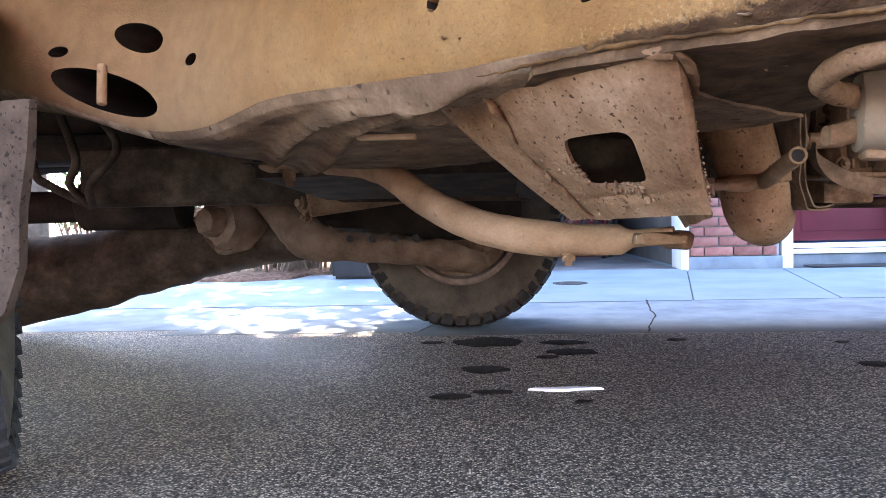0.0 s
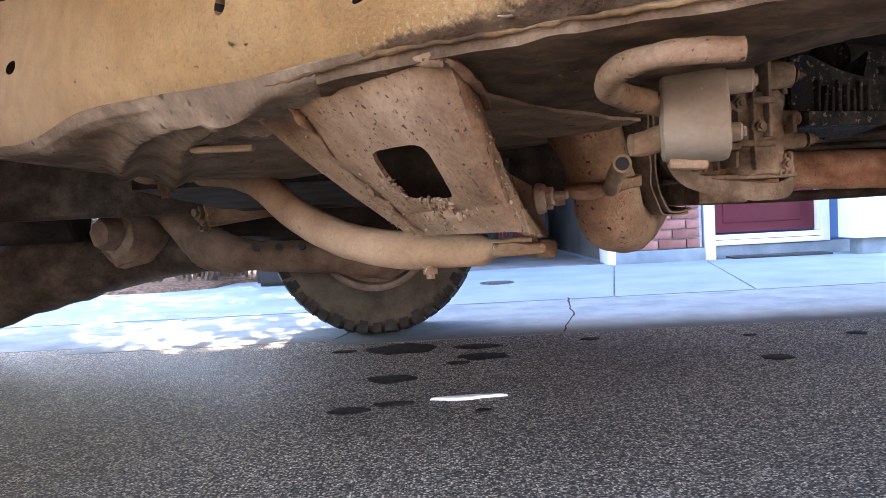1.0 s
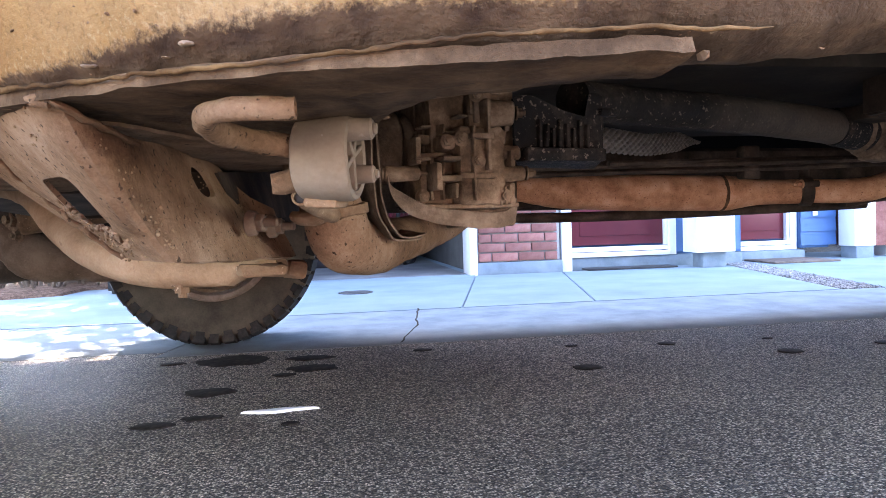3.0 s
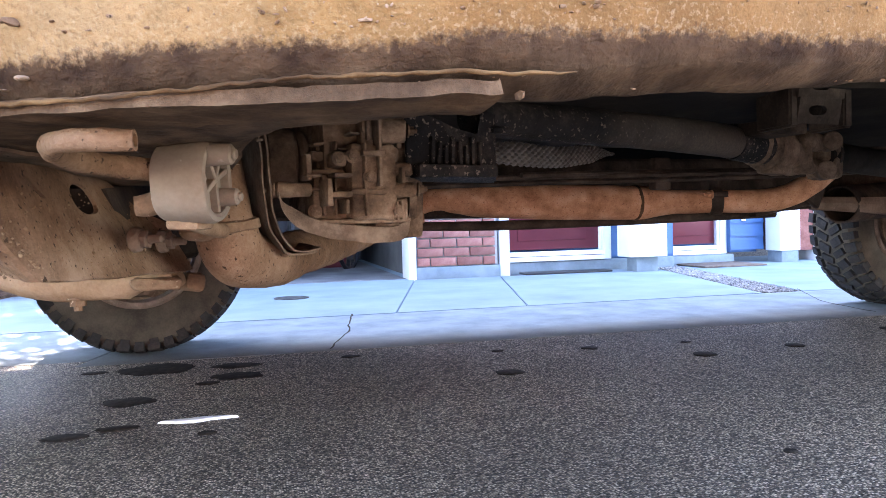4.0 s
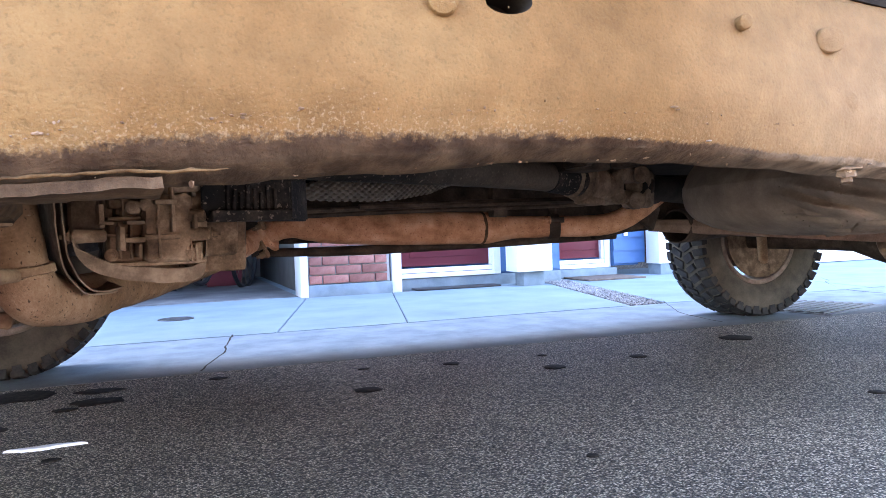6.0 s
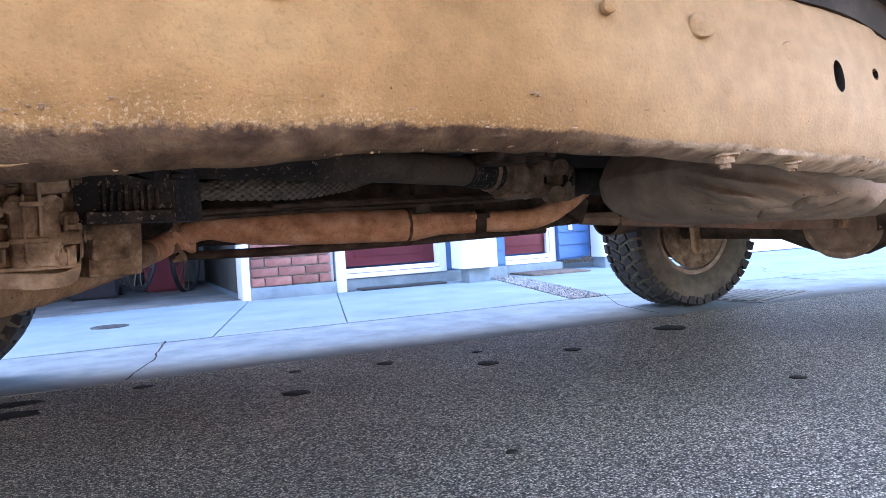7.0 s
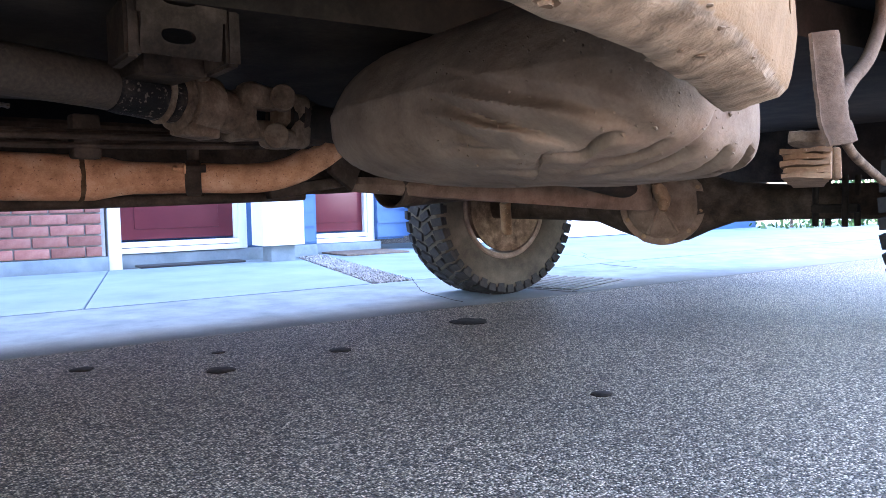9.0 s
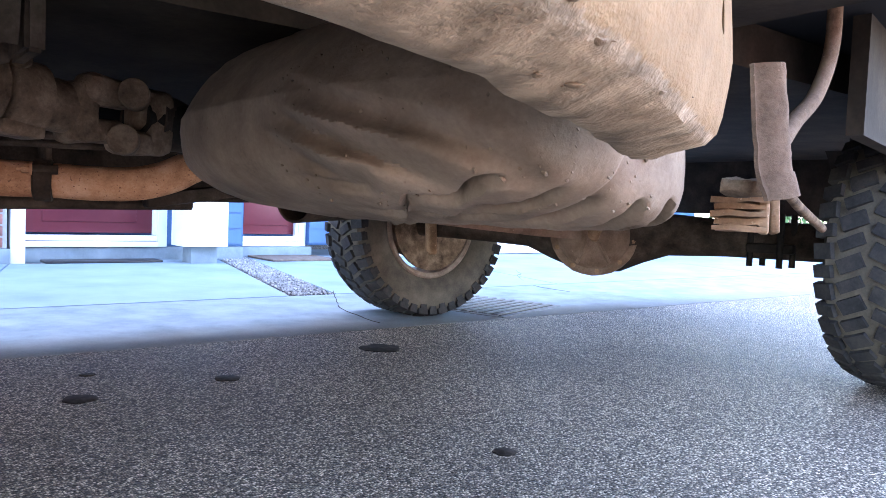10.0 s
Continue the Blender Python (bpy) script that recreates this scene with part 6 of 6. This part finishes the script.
# front suspension
bm = bmesh.new()
rings = []
for x, z in ((-0.438, 0.530), (-0.444, 0.48), (-0.452, 0.42), (-0.458, 0.36), (-0.472, 0.31), (-0.488, 0.295), (-0.51, 0.287)):
    rings.append([(x, 0.79, z), (x + 0.003, 0.80, z), (x - 0.02, 0.83, z), (x - 0.3, 0.98, z), (x - 0.32, 0.96, z), (x - 0.03, 0.795, z)])
loft(bm, rings)
roughen(bm, 12, 0.006, 2)
part("fender_liner", bm, flap_plastic, truck, "scuffed grey plastic fender liner")
arm = group_part("lower_arm", truck, "brown stamped suspension arm with round holes")
bm = bmesh.new()
tube(bm, [(0.0, 2.66, 0.245), (-0.10, 2.62, 0.275), (-0.28, 2.6, 0.305), (-0.45, 2.6, 0.318), (-0.58, 2.6, 0.345), (-0.66, 2.6, 0.42), (-0.73, 2.6, 0.50), (-0.85, 2.6, 0.55)], [0.04, 0.047, 0.05, 0.052, 0.072, 0.06, 0.055, 0.05], 24, 7)
roughen(bm, 12, 0.008, 3)
roughen(bm, 40, 0.004, 3)
part("beam", bm, arm_dirt, arm)
# holes are not cut: black discs imitate the shade inside them
for x in (-0.429, -0.355, -0.282, -0.21):
    bm = bmesh.new()
    disc(bm, (x, 2.56, 0.339), (x, 2.545, 0.342), 0.012, seg=14)
    part("hole", bm, bin_black, arm, "black disc standing in for a drilled hole's shade")
bm = bmesh.new()
tube(bm, [(-0.60, 2.62, 0.33), (-0.78, 2.70, 0.33), (-0.98, 2.75, 0.335), (-1.2, 2.75, 0.295), (-1.45, 2.75, 0.235), (-1.75, 2.75, 0.20)], [0.055, 0.085, 0.125, 0.135, 0.14, 0.17], 24, 6)
roughen(bm, 10, 0.012, 5)
roughen(bm, 40, 0.004, 5)
part("knuckle_arm", bm, dirt_dark, arm)
PV = pose(0, 0, 0, 0, 0, 62).to_3x3()
bm = bmesh.new()
lathe(bm, [(0.08, 0.10), (-0.02, 0.105), (-0.035, 0.10), (-0.02, 0.09), (-0.03, 0.085), (-0.05, 0.078), (-0.055, 0.055), (-0.055, 0.001)], (-0.853, 2.60, 0.405), 32, PV)
roughen(bm, 25, 0.012, 2)
part("pivot_boss", bm, arm_dirt, arm, "ringed pivot boss")
bm = bmesh.new()
lathe(bm, [(-0.05, 0.052), (-0.10, 0.05), (-0.11, 0.042), (-0.11, 0.001)], (-0.853, 2.60, 0.412), 8, PV)
roughen(bm, 30, 0.012, 3)
part("pivot_bolt", bm, arm_dirt, arm, "large rusty pivot bolt")
bm = bmesh.new()
box(bm, (-0.75, 2.75, 0.50), (0.10, 0.05, 0.26), (0, -38, 0), 0.02)
box(bm, (-0.93, 2.85, 0.52), (0.08, 0.06, 0.18), (0, 25, 0), 0.02)
bmesh.ops.subdivide_edges(bm, edges=bm.edges[:], cuts=2, use_grid_fill=True)
roughen(bm, 14, 0.03, 3)
part("bracket", bm, dirt_dark, arm, "dark bracket above the pivot")
bm = bmesh.new()
disc(bm, (-1.36, 2.6, 0.472), (-1.0, 2.6, 0.474), 0.085, seg=24, bevel=0.01)
disc(bm, (-1.8, 2.6, 0.47), (-1.36, 2.6, 0.472), 0.055, seg=24, bevel=0.01)
box(bm, (-1.2, 2.55, 0.66), (1.0, 0.2, 0.1), (0, 0, 0), 0.04)
part("drive_axle", bm, under_dark, truck, "dark front drive axle and boot")
for k in range(3):
    bm = bmesh.new()
    tube(bm, [(-1.05 - 0.1 * k, 2.1, 0.72), (-1.0 - 0.12 * k, 2.12, 0.62 - 0.03 * k), (-1.08 - 0.06 * k, 2.12, 0.52), (-1.12, 2.2, 0.46)], 0.012, 10, 6)
    part("hose", bm, dirt_dark, truck, "dark brake hose")
bm = bmesh.new()
loft(bm, [[(-0.5, 1.62, 0.50), (0.3, 1.65, 0.50), (0.35, 2.2, 0.46), (-0.45, 2.2, 0.46)], [(-0.5, 1.62, 0.56), (0.3, 1.65, 0.56), (0.35, 2.2, 0.56), (-0.45, 2.2, 0.56)]])
bmesh.ops.bevel(bm, geom=bm.edges[:], offset=0.03, segments=3, affect="EDGES")
part("gearbox_pan", bm, dirt_dark, truck, "dark gearbox pan")
bm = bmesh.new()
disc(bm, (-0.505, 2.28, 0.458), (-0.20, 2.34, 0.50), 0.045, seg=20, bevel=0.006)
roughen(bm, 30, 0.004, 3)
part("sway_link", bm, dirt_brown, truck, "round link end with bolt")
for q, r in (((-0.512, 2.275, 0.458), 0.022), ((-0.505, 2.29, 0.415), 0.013)):
    bm = bmesh.new()
    bolt(bm, q, (-0.6, -0.8, 0), r, 0.02)
    part("bolt", bm, cast_alloy, truck)
bm = bmesh.new()
loft(bm, [[(4.62, y, 0.47), (4.75, y, 0.47), (4.78, y, 0.56), (4.76, y, 0.78), (4.6, y, 0.78)] for y in (1.0, 2.0, 3.15)])
part("rear_bumper", bm, under_dark, truck, "dark rear bumper and hitch beam")
bm = bmesh.new()
loft(bm, [[(x, 1.1, 0.72), (x, 2.9, 0.72), (x, 2.9, 0.80), (x, 1.1, 0.80)] for x in (2.4, 3.5, 4.75)])
part("bed_floor", bm, under_dark, truck, "dark underside of the bed")

# ---- house ----
HY = 5.50
house = thing("house", "house with brick pier, blue siding, white trim and red doors", "house")


def wall_box(name, x0, x1, y0, y1, z0, z1, mat, parent=house, label="", bevel=0.004):
    bm = bmesh.new()
    box(bm, ((x0 + x1) / 2, (y0 + y1) / 2, (z0 + z1) / 2), (x1 - x0, y1 - y0, z1 - z0), bevel=bevel)
    return part(name, bm, mat, parent, label)


wall_box("wall", 1.44, 2.06, HY + 0.012, HY + 0.2, 0.10, 5.6, mortar, label="grey mortar wall behind the bricks")
wall_box("plinth", 1.43, 2.075, HY - 0.012, HY + 0.2, -0.05, 0.098, concrete_rough, label="rough concrete plinth under the bricks")
wall_box("garage_post", 1.375, 1.432, HY - 0.02, HY + 0.25, 0.0, 2.3, white_paint, label="white painted garage door post")
wall_box("garage_lintel", -0.75, 1.432, HY + 0.0, HY + 0.25, 2.3, 5.6, blue_paint)
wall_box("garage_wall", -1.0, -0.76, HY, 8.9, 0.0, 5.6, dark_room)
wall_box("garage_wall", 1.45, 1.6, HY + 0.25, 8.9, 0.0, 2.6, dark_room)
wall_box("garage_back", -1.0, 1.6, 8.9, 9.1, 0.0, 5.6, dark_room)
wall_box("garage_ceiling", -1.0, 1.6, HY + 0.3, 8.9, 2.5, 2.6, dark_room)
# first door
D = 5.66
wall_box("wall", 2.08, 2.16, HY + 0.02, D + 0.25, 0.0, 5.6, white_paint)
wall_box("wall", 2.16, 3.04, D + 0.02, D + 0.2, 2.2, 5.6, blue_paint)
wall_box("wall", 3.05, 3.62, D + 0.03, D + 0.25, 0.10, 5.6, blue_paint)
wall_box("threshold", 2.14, 3.6, D - 0.02, D + 0.25, 0.0, 0.098, concrete_rough)
wall_box("wall", 3.62, 4.24, 5.96, 6.1, 2.2, 5.6, blue_paint)
wall_box("wall", 3.6, 3.66, D + 0.25, 6.1, 0.0, 5.6, blue_paint)


def storm_door(x0, x1, y, z0, label):
    """A red door behind a white framed glass door, with casing and sill."""
    d = group_part("door", house, label)
    w = 0.06
    for name, a, b, yo, za, zb in (("casing", x0, x0 + w, 0.0, z0, 2.2), ("casing", x1 - w, x1, 0.0, z0, 2.2), ("sill", x0 + w, x1 - w, -0.01, z0, z0 + 0.035),
                                   ("bottom_rail", x0 + w, x1 - w, 0.015, z0 + 0.04, z0 + 0.075), ("stile", x0 + w, x0 + w + 0.025, 0.015, z0 + 0.077, 2.1), ("stile", x1 - w - 0.025, x1 - w, 0.015, z0 + 0.077, 2.1)):
        bm = bmesh.new()
        box(bm, ((a + b) / 2, y + yo, (za + zb) / 2), (b - a, 0.05, zb - za), bevel=0.004)
        part(name, bm, white_paint, d)
    bm = bmesh.new()
    box(bm, ((x0 + x1) / 2, y + 0.05, (z0 + 2.2) / 2 + 0.04), (x1 - x0 - 2 * w, 0.03, 2.1 - z0), bevel=0.003)
    for za, zb in ((z0 + 0.16, z0 + 0.55), (z0 + 0.7, z0 + 1.8)):
        box(bm, ((x0 + x1) / 2, y + 0.034, (za + zb) / 2), ((x1 - x0) * 0.6, 0.012, zb - za), bevel=0.004)
    part("leaf", bm, red_door, d, "dark red panelled door leaf")
    return d


storm_door(2.09, 3.045, D, 0.10, "red front door behind a white framed glass door")
wall_box("threshold", 3.6, 4.24, 5.78, 6.1, 0.0, 0.088, concrete_rough)
storm_door(3.60, 4.235, 5.90, 0.09, "second red front door with white frame")


def siding(x0, x1, y, z0, z1, pitch=0.115):
    """Lapped boards."""
    z = z0
    while z < z1:
        bm = bmesh.new()
        ya, yb = y - 0.016, y - 0.004
        rings = [[(x, ya, z), (x, yb + 0.01, z), (x, yb + 0.01, z + pitch + 0.006), (x, yb, z + pitch + 0.006)] for x in (x0, x1)]
        loft(bm, rings)
        part("siding_board", bm, blue_paint, house, smooth=False)
        z += pitch


siding(3.052, 3.6, D + 0.03, 0.12, 2.4)
wall_box("wall", 4.24, 4.5, 5.84, 6.1, 0.10, 5.6, blue_paint)
siding(4.24, 4.56, 5.84, 0.12, 2.4)
wall_box("corner_board", 4.56, 4.75, 5.6, 5.8, 0.11, 5.6, white_paint, label="white painted corner post")
wall_box("corner_foot", 4.58, 4.74, 5.61, 5.8, 0.0, 0.11, concrete_rough)
wall_box("wall", 4.75, 5.0, 5.75, 6.1, 0.1, 5.6, brick_red)
wall_box("corner_board", 5.0, 5.08, 5.72, 6.1, 0.0, 5.6, white_paint)
wall_box("garage_door", 5.08, 7.6, 5.85, 5.95, 0.02, 2.2, white_paint, label="white garage door of the next unit")
wall_box("wall", 5.08, 7.6, 5.80, 6.0, 2.2, 5.6, blue_paint)
wall_box("wall", 7.6, 9.5, 5.80, 6.0, 0.0, 5.6, blue_paint)
wall_box("entry_post", 3.02, 3.325, 5.26, 5.48, 0.125, 5.6, white_paint, label="boxed white porch post")
wall_box("post_foot", 3.09, 3.27, 5.30, 5.46, 0.0, 0.123, concrete_rough, label="concrete foot of the porch post")
wall_box("back_wall", -1.0, 9.5, 9.1, 9.3, 0.0, 5.6, blue_paint)
wall_box("roof", -1.3, 9.9, 5.1, 9.6, 5.6, 5.75, dark_room)
bm = bmesh.new()
box(bm, (0, 0, 0), (0.04, 0.012, 0.07), bevel=0.003)
outlet = part("outlet", bm, white_paint, house, "white outdoor socket")
outlet.location = (4.36, 5.815, 0.40)


def doormat(x0, x1, y0, y1, mat, label):
    bm = bmesh.new()
    box(bm, ((x0 + x1) / 2, (y0 + y1) / 2, 0.02), (x1 - x0, y1 - y0, 0.014), bevel=0.004)
    tagged(link("doormat", bm, mat), label, "doormat")


doormat(2.25, 2.95, 5.42, 5.58, bin_black, "thin dark doormat on the concrete before the door")
doormat(3.7, 4.25, 5.35, 5.8, mat_brown, "brown doormat before the second door")

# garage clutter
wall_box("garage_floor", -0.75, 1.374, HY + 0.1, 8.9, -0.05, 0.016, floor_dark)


def storage_bin(x, y, w, d, h, mat, label):
    t = thing("storage_bin", label, "bin", (x, y, 0.016))
    bm = bmesh.new()
    loft(bm, [[(sx * w * s, sy * d * s, z) for sx, sy in ((-.5, -.5), (.5, -.5), (.5, .5), (-.5, .5))] for z, s in ((0, 0.85), (h, 1.0))])
    bmesh.ops.bevel(bm, geom=bm.edges[:], offset=0.02, segments=2, affect="EDGES")
    part("body", bm, mat, t)
    bm = bmesh.new()
    box(bm, (0, 0, h + 0.015), (w * 1.05, d * 1.05, 0.03), bevel=0.01)
    part("lid", bm, mat, t)
    for sx in (-1, 1):
        bm = bmesh.new()
        disc(bm, (sx * w * 0.42, d * 0.45, 0.09), (sx * w * 0.5, d * 0.45, 0.09), 0.09)
        part("wheel", bm, bin_black, t)


storage_bin(0.35, 7.2, 0.45, 0.5, 0.9, bin_black, "black wheeled bin standing in the garage")
storage_bin(0.95, 7.6, 0.4, 0.5, 0.6, red_door, "dark red plastic tub on the garage floor")
storage_bin(-0.3, 7.8, 0.5, 0.5, 0.8, dark_room, "grey storage tub on the garage floor")


def bicycle(x, y, turn):
    t = thing("bicycle", "dark bicycle leaning in the garage", "bicycle")
    for k in (-0.5, 0.5):
        w = group_part("wheel", t)
        bm = bmesh.new()
        pts = [(k + 0.31 * math.cos(a), 0, 0.34 + 0.31 * math.sin(a)) for a in np.linspace(0, 2 * math.pi, 37)]
        tube(bm, pts, 0.02, 8, 0, caps=False)
        part("tyre", bm, bin_black, w)
        bm = bmesh.new()
        for a in np.linspace(0, 2 * math.pi, 14, endpoint=False):
            disc(bm, (k, 0, 0.34), (k + 0.29 * math.cos(a), 0, 0.34 + 0.29 * math.sin(a)), 0.003, seg=5)
        part("spokes", bm, grey_dust, w)
    bm = bmesh.new()
    for a, b in (((-0.5, 0.34), (-0.12, 0.34)), ((-0.12, 0.34), (-0.2, 0.8)), ((-0.5, 0.34), (-0.2, 0.75)), ((-0.12, 0.34), (0.38, 0.75)), ((-0.2, 0.75), (0.36, 0.8)), ((0.36, 0.85), (0.5, 0.34))):
        disc(bm, (a[0], 0, a[1]), (b[0], 0, b[1]), 0.018, seg=10)
    part("frame", bm, red_door, t)
    t.matrix_world = pose(x, y, 0.03, 0, 6, turn)


bicycle(0.9, 6.7, 65)

# bricks, each a piece
bm = bmesh.new()
box(bm, (0, 0, 0), (0.19, 0.03, 0.058), bevel=0.003)
first = link("brick", bm, brick_red)
brick_mesh = first.data
bm = bmesh.new()
box(bm, (0, 0, 0), (0.09, 0.03, 0.058), bevel=0.003)
half = link("half_brick", bm, brick_red)
half_mesh = half.data
bpy.data.objects.remove(first)
bpy.data.objects.remove(half)
for row in range(33):
    z = 0.135 + 0.0695 * row
    x = 1.44 + 0.005 + (0.0 if row % 2 else -0.1)
    while x < 2.05:
        lo, hi = x, x + 0.19
        if lo < 1.44:
            ob = new("brick", half_mesh)
            ob.location = (1.445 + 0.045, HY + 0.006, z)
        elif hi > 2.062:
            ob = new("brick", half_mesh)
            ob.location = (min(lo + 0.045, 2.012), HY + 0.006, z)
            if lo > 2.0:
                bpy.data.objects.remove(ob)
                break
        else:
            ob = new("brick", brick_mesh)
            ob.location = (lo + 0.095, HY + 0.006, z)
        ob.location.y += 0.002 * noise.noise(Vector((x * 9, row, 0)))
        ob.parent = house
        x += 0.2

storage_bin(-0.87, 5.22, 0.34, 0.3, 0.9, bin_black, "black wheeled bin beside the garage wall")

# ---- garden, hedge, trees ----


def leaf_cloud(bm, spots, count, size, spread):
    """Many small bent leaves round some spots."""
    for k in range(count):
        c, r = spots[k % len(spots)]
        d = Vector((random.gauss(0, 1), random.gauss(0, 1), random.gauss(0, 1))).normalized() * r * random.random() ** 0.4 * spread
        m = pose(*(c + d), random.uniform(0, 360), random.uniform(0, 360), random.uniform(0, 360))
        s = size * random.uniform(0.6, 1.3)
        a = [bm.verts.new(m @ Vector(q)) for q in ((-s, 0, 0), (0, -0.4 * s, 0.1 * s), (s, 0, 0), (0, 0.4 * s, 0.1 * s))]
        bm.faces.new((a[0], a[1], a[2]))
        bm.faces.new((a[0], a[2], a[3]))


def tree(x, y, height, crown, count, label, size=0.06):
    t = thing("tree", label, "tree", (x, y, 0))
    bm = bmesh.new()
    tube(bm, [(0, 0, -0.05), (0.03, 0, height * 0.3), (-0.03, 0.05, height * 0.55), (0, 0, height * 0.9)], [0.13, 0.1, 0.08, 0.03], 12, 4)
    part("trunk", bm, bark, t)
    spots = []
    for k in range(14):
        a, h = k * 2.4, height * random.uniform(0.5, 0.95)
        tip = Vector((math.cos(a) * crown * random.uniform(0.5, 1), math.sin(a) * crown * random.uniform(0.5, 1), h + random.uniform(-0.1, 0.6)))
        bm = bmesh.new()
        tube(bm, [(0, 0, h * 0.75), tip * 0.5 + Vector((0, 0, h * 0.45)), tip], [0.04, 0.025, 0.01], 8, 3)
        part("limb", bm, bark, t)
        spots += [(tip, 0.55), (tip * 0.7 + Vector((0, 0, h * 0.3)), 0.5)]
    bm = bmesh.new()
    leaf_cloud(bm, spots, count, size, 0.85)
    part("crown", bm, leaf_green, t, smooth=False)
    return t


random.seed(21)
tree(-2.6, 6.5, 4.6, 1.6, 15000, "leafy tree in the bed before the house")
tree(-1.45, 6.0, 4.7, 1.5, 1250, "leafy tree in the bed beside the garage", 0.10)
tree(-2.55, 4.15, 4.6, 1.5, 1900, "leafy tree in the bed beside the driveway", 0.10)
tree(-5.6, 7.6, 5.5, 2.2, 8000, "leafy street tree beside the driveway")

bed = blotch("garden_bed", -2.5, 6.65, 1.95, 1.75, mulch, "mulched garden bed with bare shrubs", "garden bed", z=0.05, wob=0.3, seed=2)
blotch("garden_bed", -3.9, 4.7, 1.2, 0.75, mulch, "narrow mulched bed beside the driveway", "garden bed", z=0.04, wob=0.3, seed=6)


def shrub(x, y, h, r, leaves, label):
    t = thing("shrub", label, "shrub", (x, y, 0))
    for k in range(16):
        a = random.uniform(0, 6.28)
        bm = bmesh.new()
        q = Vector((math.cos(a) * r, math.sin(a) * r, h)) * random.uniform(0.6, 1.1)
        tube(bm, [(0.3 * q.x, 0.3 * q.y, 0), (q.x * 0.6, q.y * 0.5, h * 0.4), q], [0.012, 0.009, 0.004], 6, 3)
        tube(bm, [(q.x * 0.6, q.y * 0.5, h * 0.4), (q.x * 0.4 + 0.1, q.y * 0.9 - 0.05, h * 0.8)], [0.007, 0.003], 5, 2)
        part("stem", bm, bark, t)
    if leaves:
        bm = bmesh.new()
        leaf_cloud(bm, [(Vector((0, 0, h)), r * 1.1), (Vector((0.1, 0.1, h * 0.8)), r)], leaves, 0.03, 1.0)
        part("foliage", bm, leaf_green, t, smooth=False)


for x, y, h, r, n in ((-1.25, 5.75, 0.6, 0.35, 150), (-1.55, 5.55, 0.6, 0.4, 120), (-1.95, 5.6, 0.65, 0.4, 200), (-1.75, 6.0, 0.7, 0.4, 500), (-2.3, 6.2, 0.8, 0.45, 400), (-2.9, 6.4, 0.7, 0.4, 500), (-3.6, 6.8, 0.9, 0.5, 900), (-3.6, 4.9, 0.8, 0.35, 900), (-4.4, 5.0, 0.9, 0.4, 900)):
    shrub(x, y, h, r, n, "twiggy brown shrub with sparse leaves in mulch")

far_hedge = thing("hedge", "low green clipped hedge beside the road", "hedge")
bm = bmesh.new()
leaf_cloud(bm, [(Vector((9.6 + 0.45 * k, 5.4 - 0.09 * k, 0.12 + 0.45 * (k % 2))), 0.48) for k in range(24)], 9000, 0.055, 1.0)
part("foliage", bm, leaf_green, far_hedge, smooth=False)
bm = bmesh.new()
for k in range(20):
    disc(bm, (9.6 + 0.5 * k, 5.4 - 0.1 * k, -0.02), (9.65 + 0.5 * k, 5.4 - 0.1 * k, 0.5), 0.02, 0.01, 7)
part("stems", bm, bark, far_hedge)

for k, (x, y) in enumerate(((-3.25, 6.05), (-3.02, 6.1))):
    bm = bmesh.new()
    tube(bm, [(-0.2, 0, 0.07), (0.2, 0.05, 0.07)], 0.06, 12, 3)
    roughen(bm, 10, 0.01, k)
    ob = link("log", bm, bark)
    ob.matrix_world = pose(x, y, 0.05 + 0.08 * k, 0, 0, 20)
    tagged(ob, "short cut log lying beside the garden bed", "log", "cut logs")
# unseen house added behind the camera's back, closing off the near side
opposite = thing("backdrop_house", "unseen house block added across the driveway", "house")
wall_box("wall", -8, 12, -18.2, -18.0, 0, 5.5, brick_red, opposite)
wall_box("roof", -8.4, 12.4, -22, -17.6, 5.5, 5.8, dark_room, opposite)
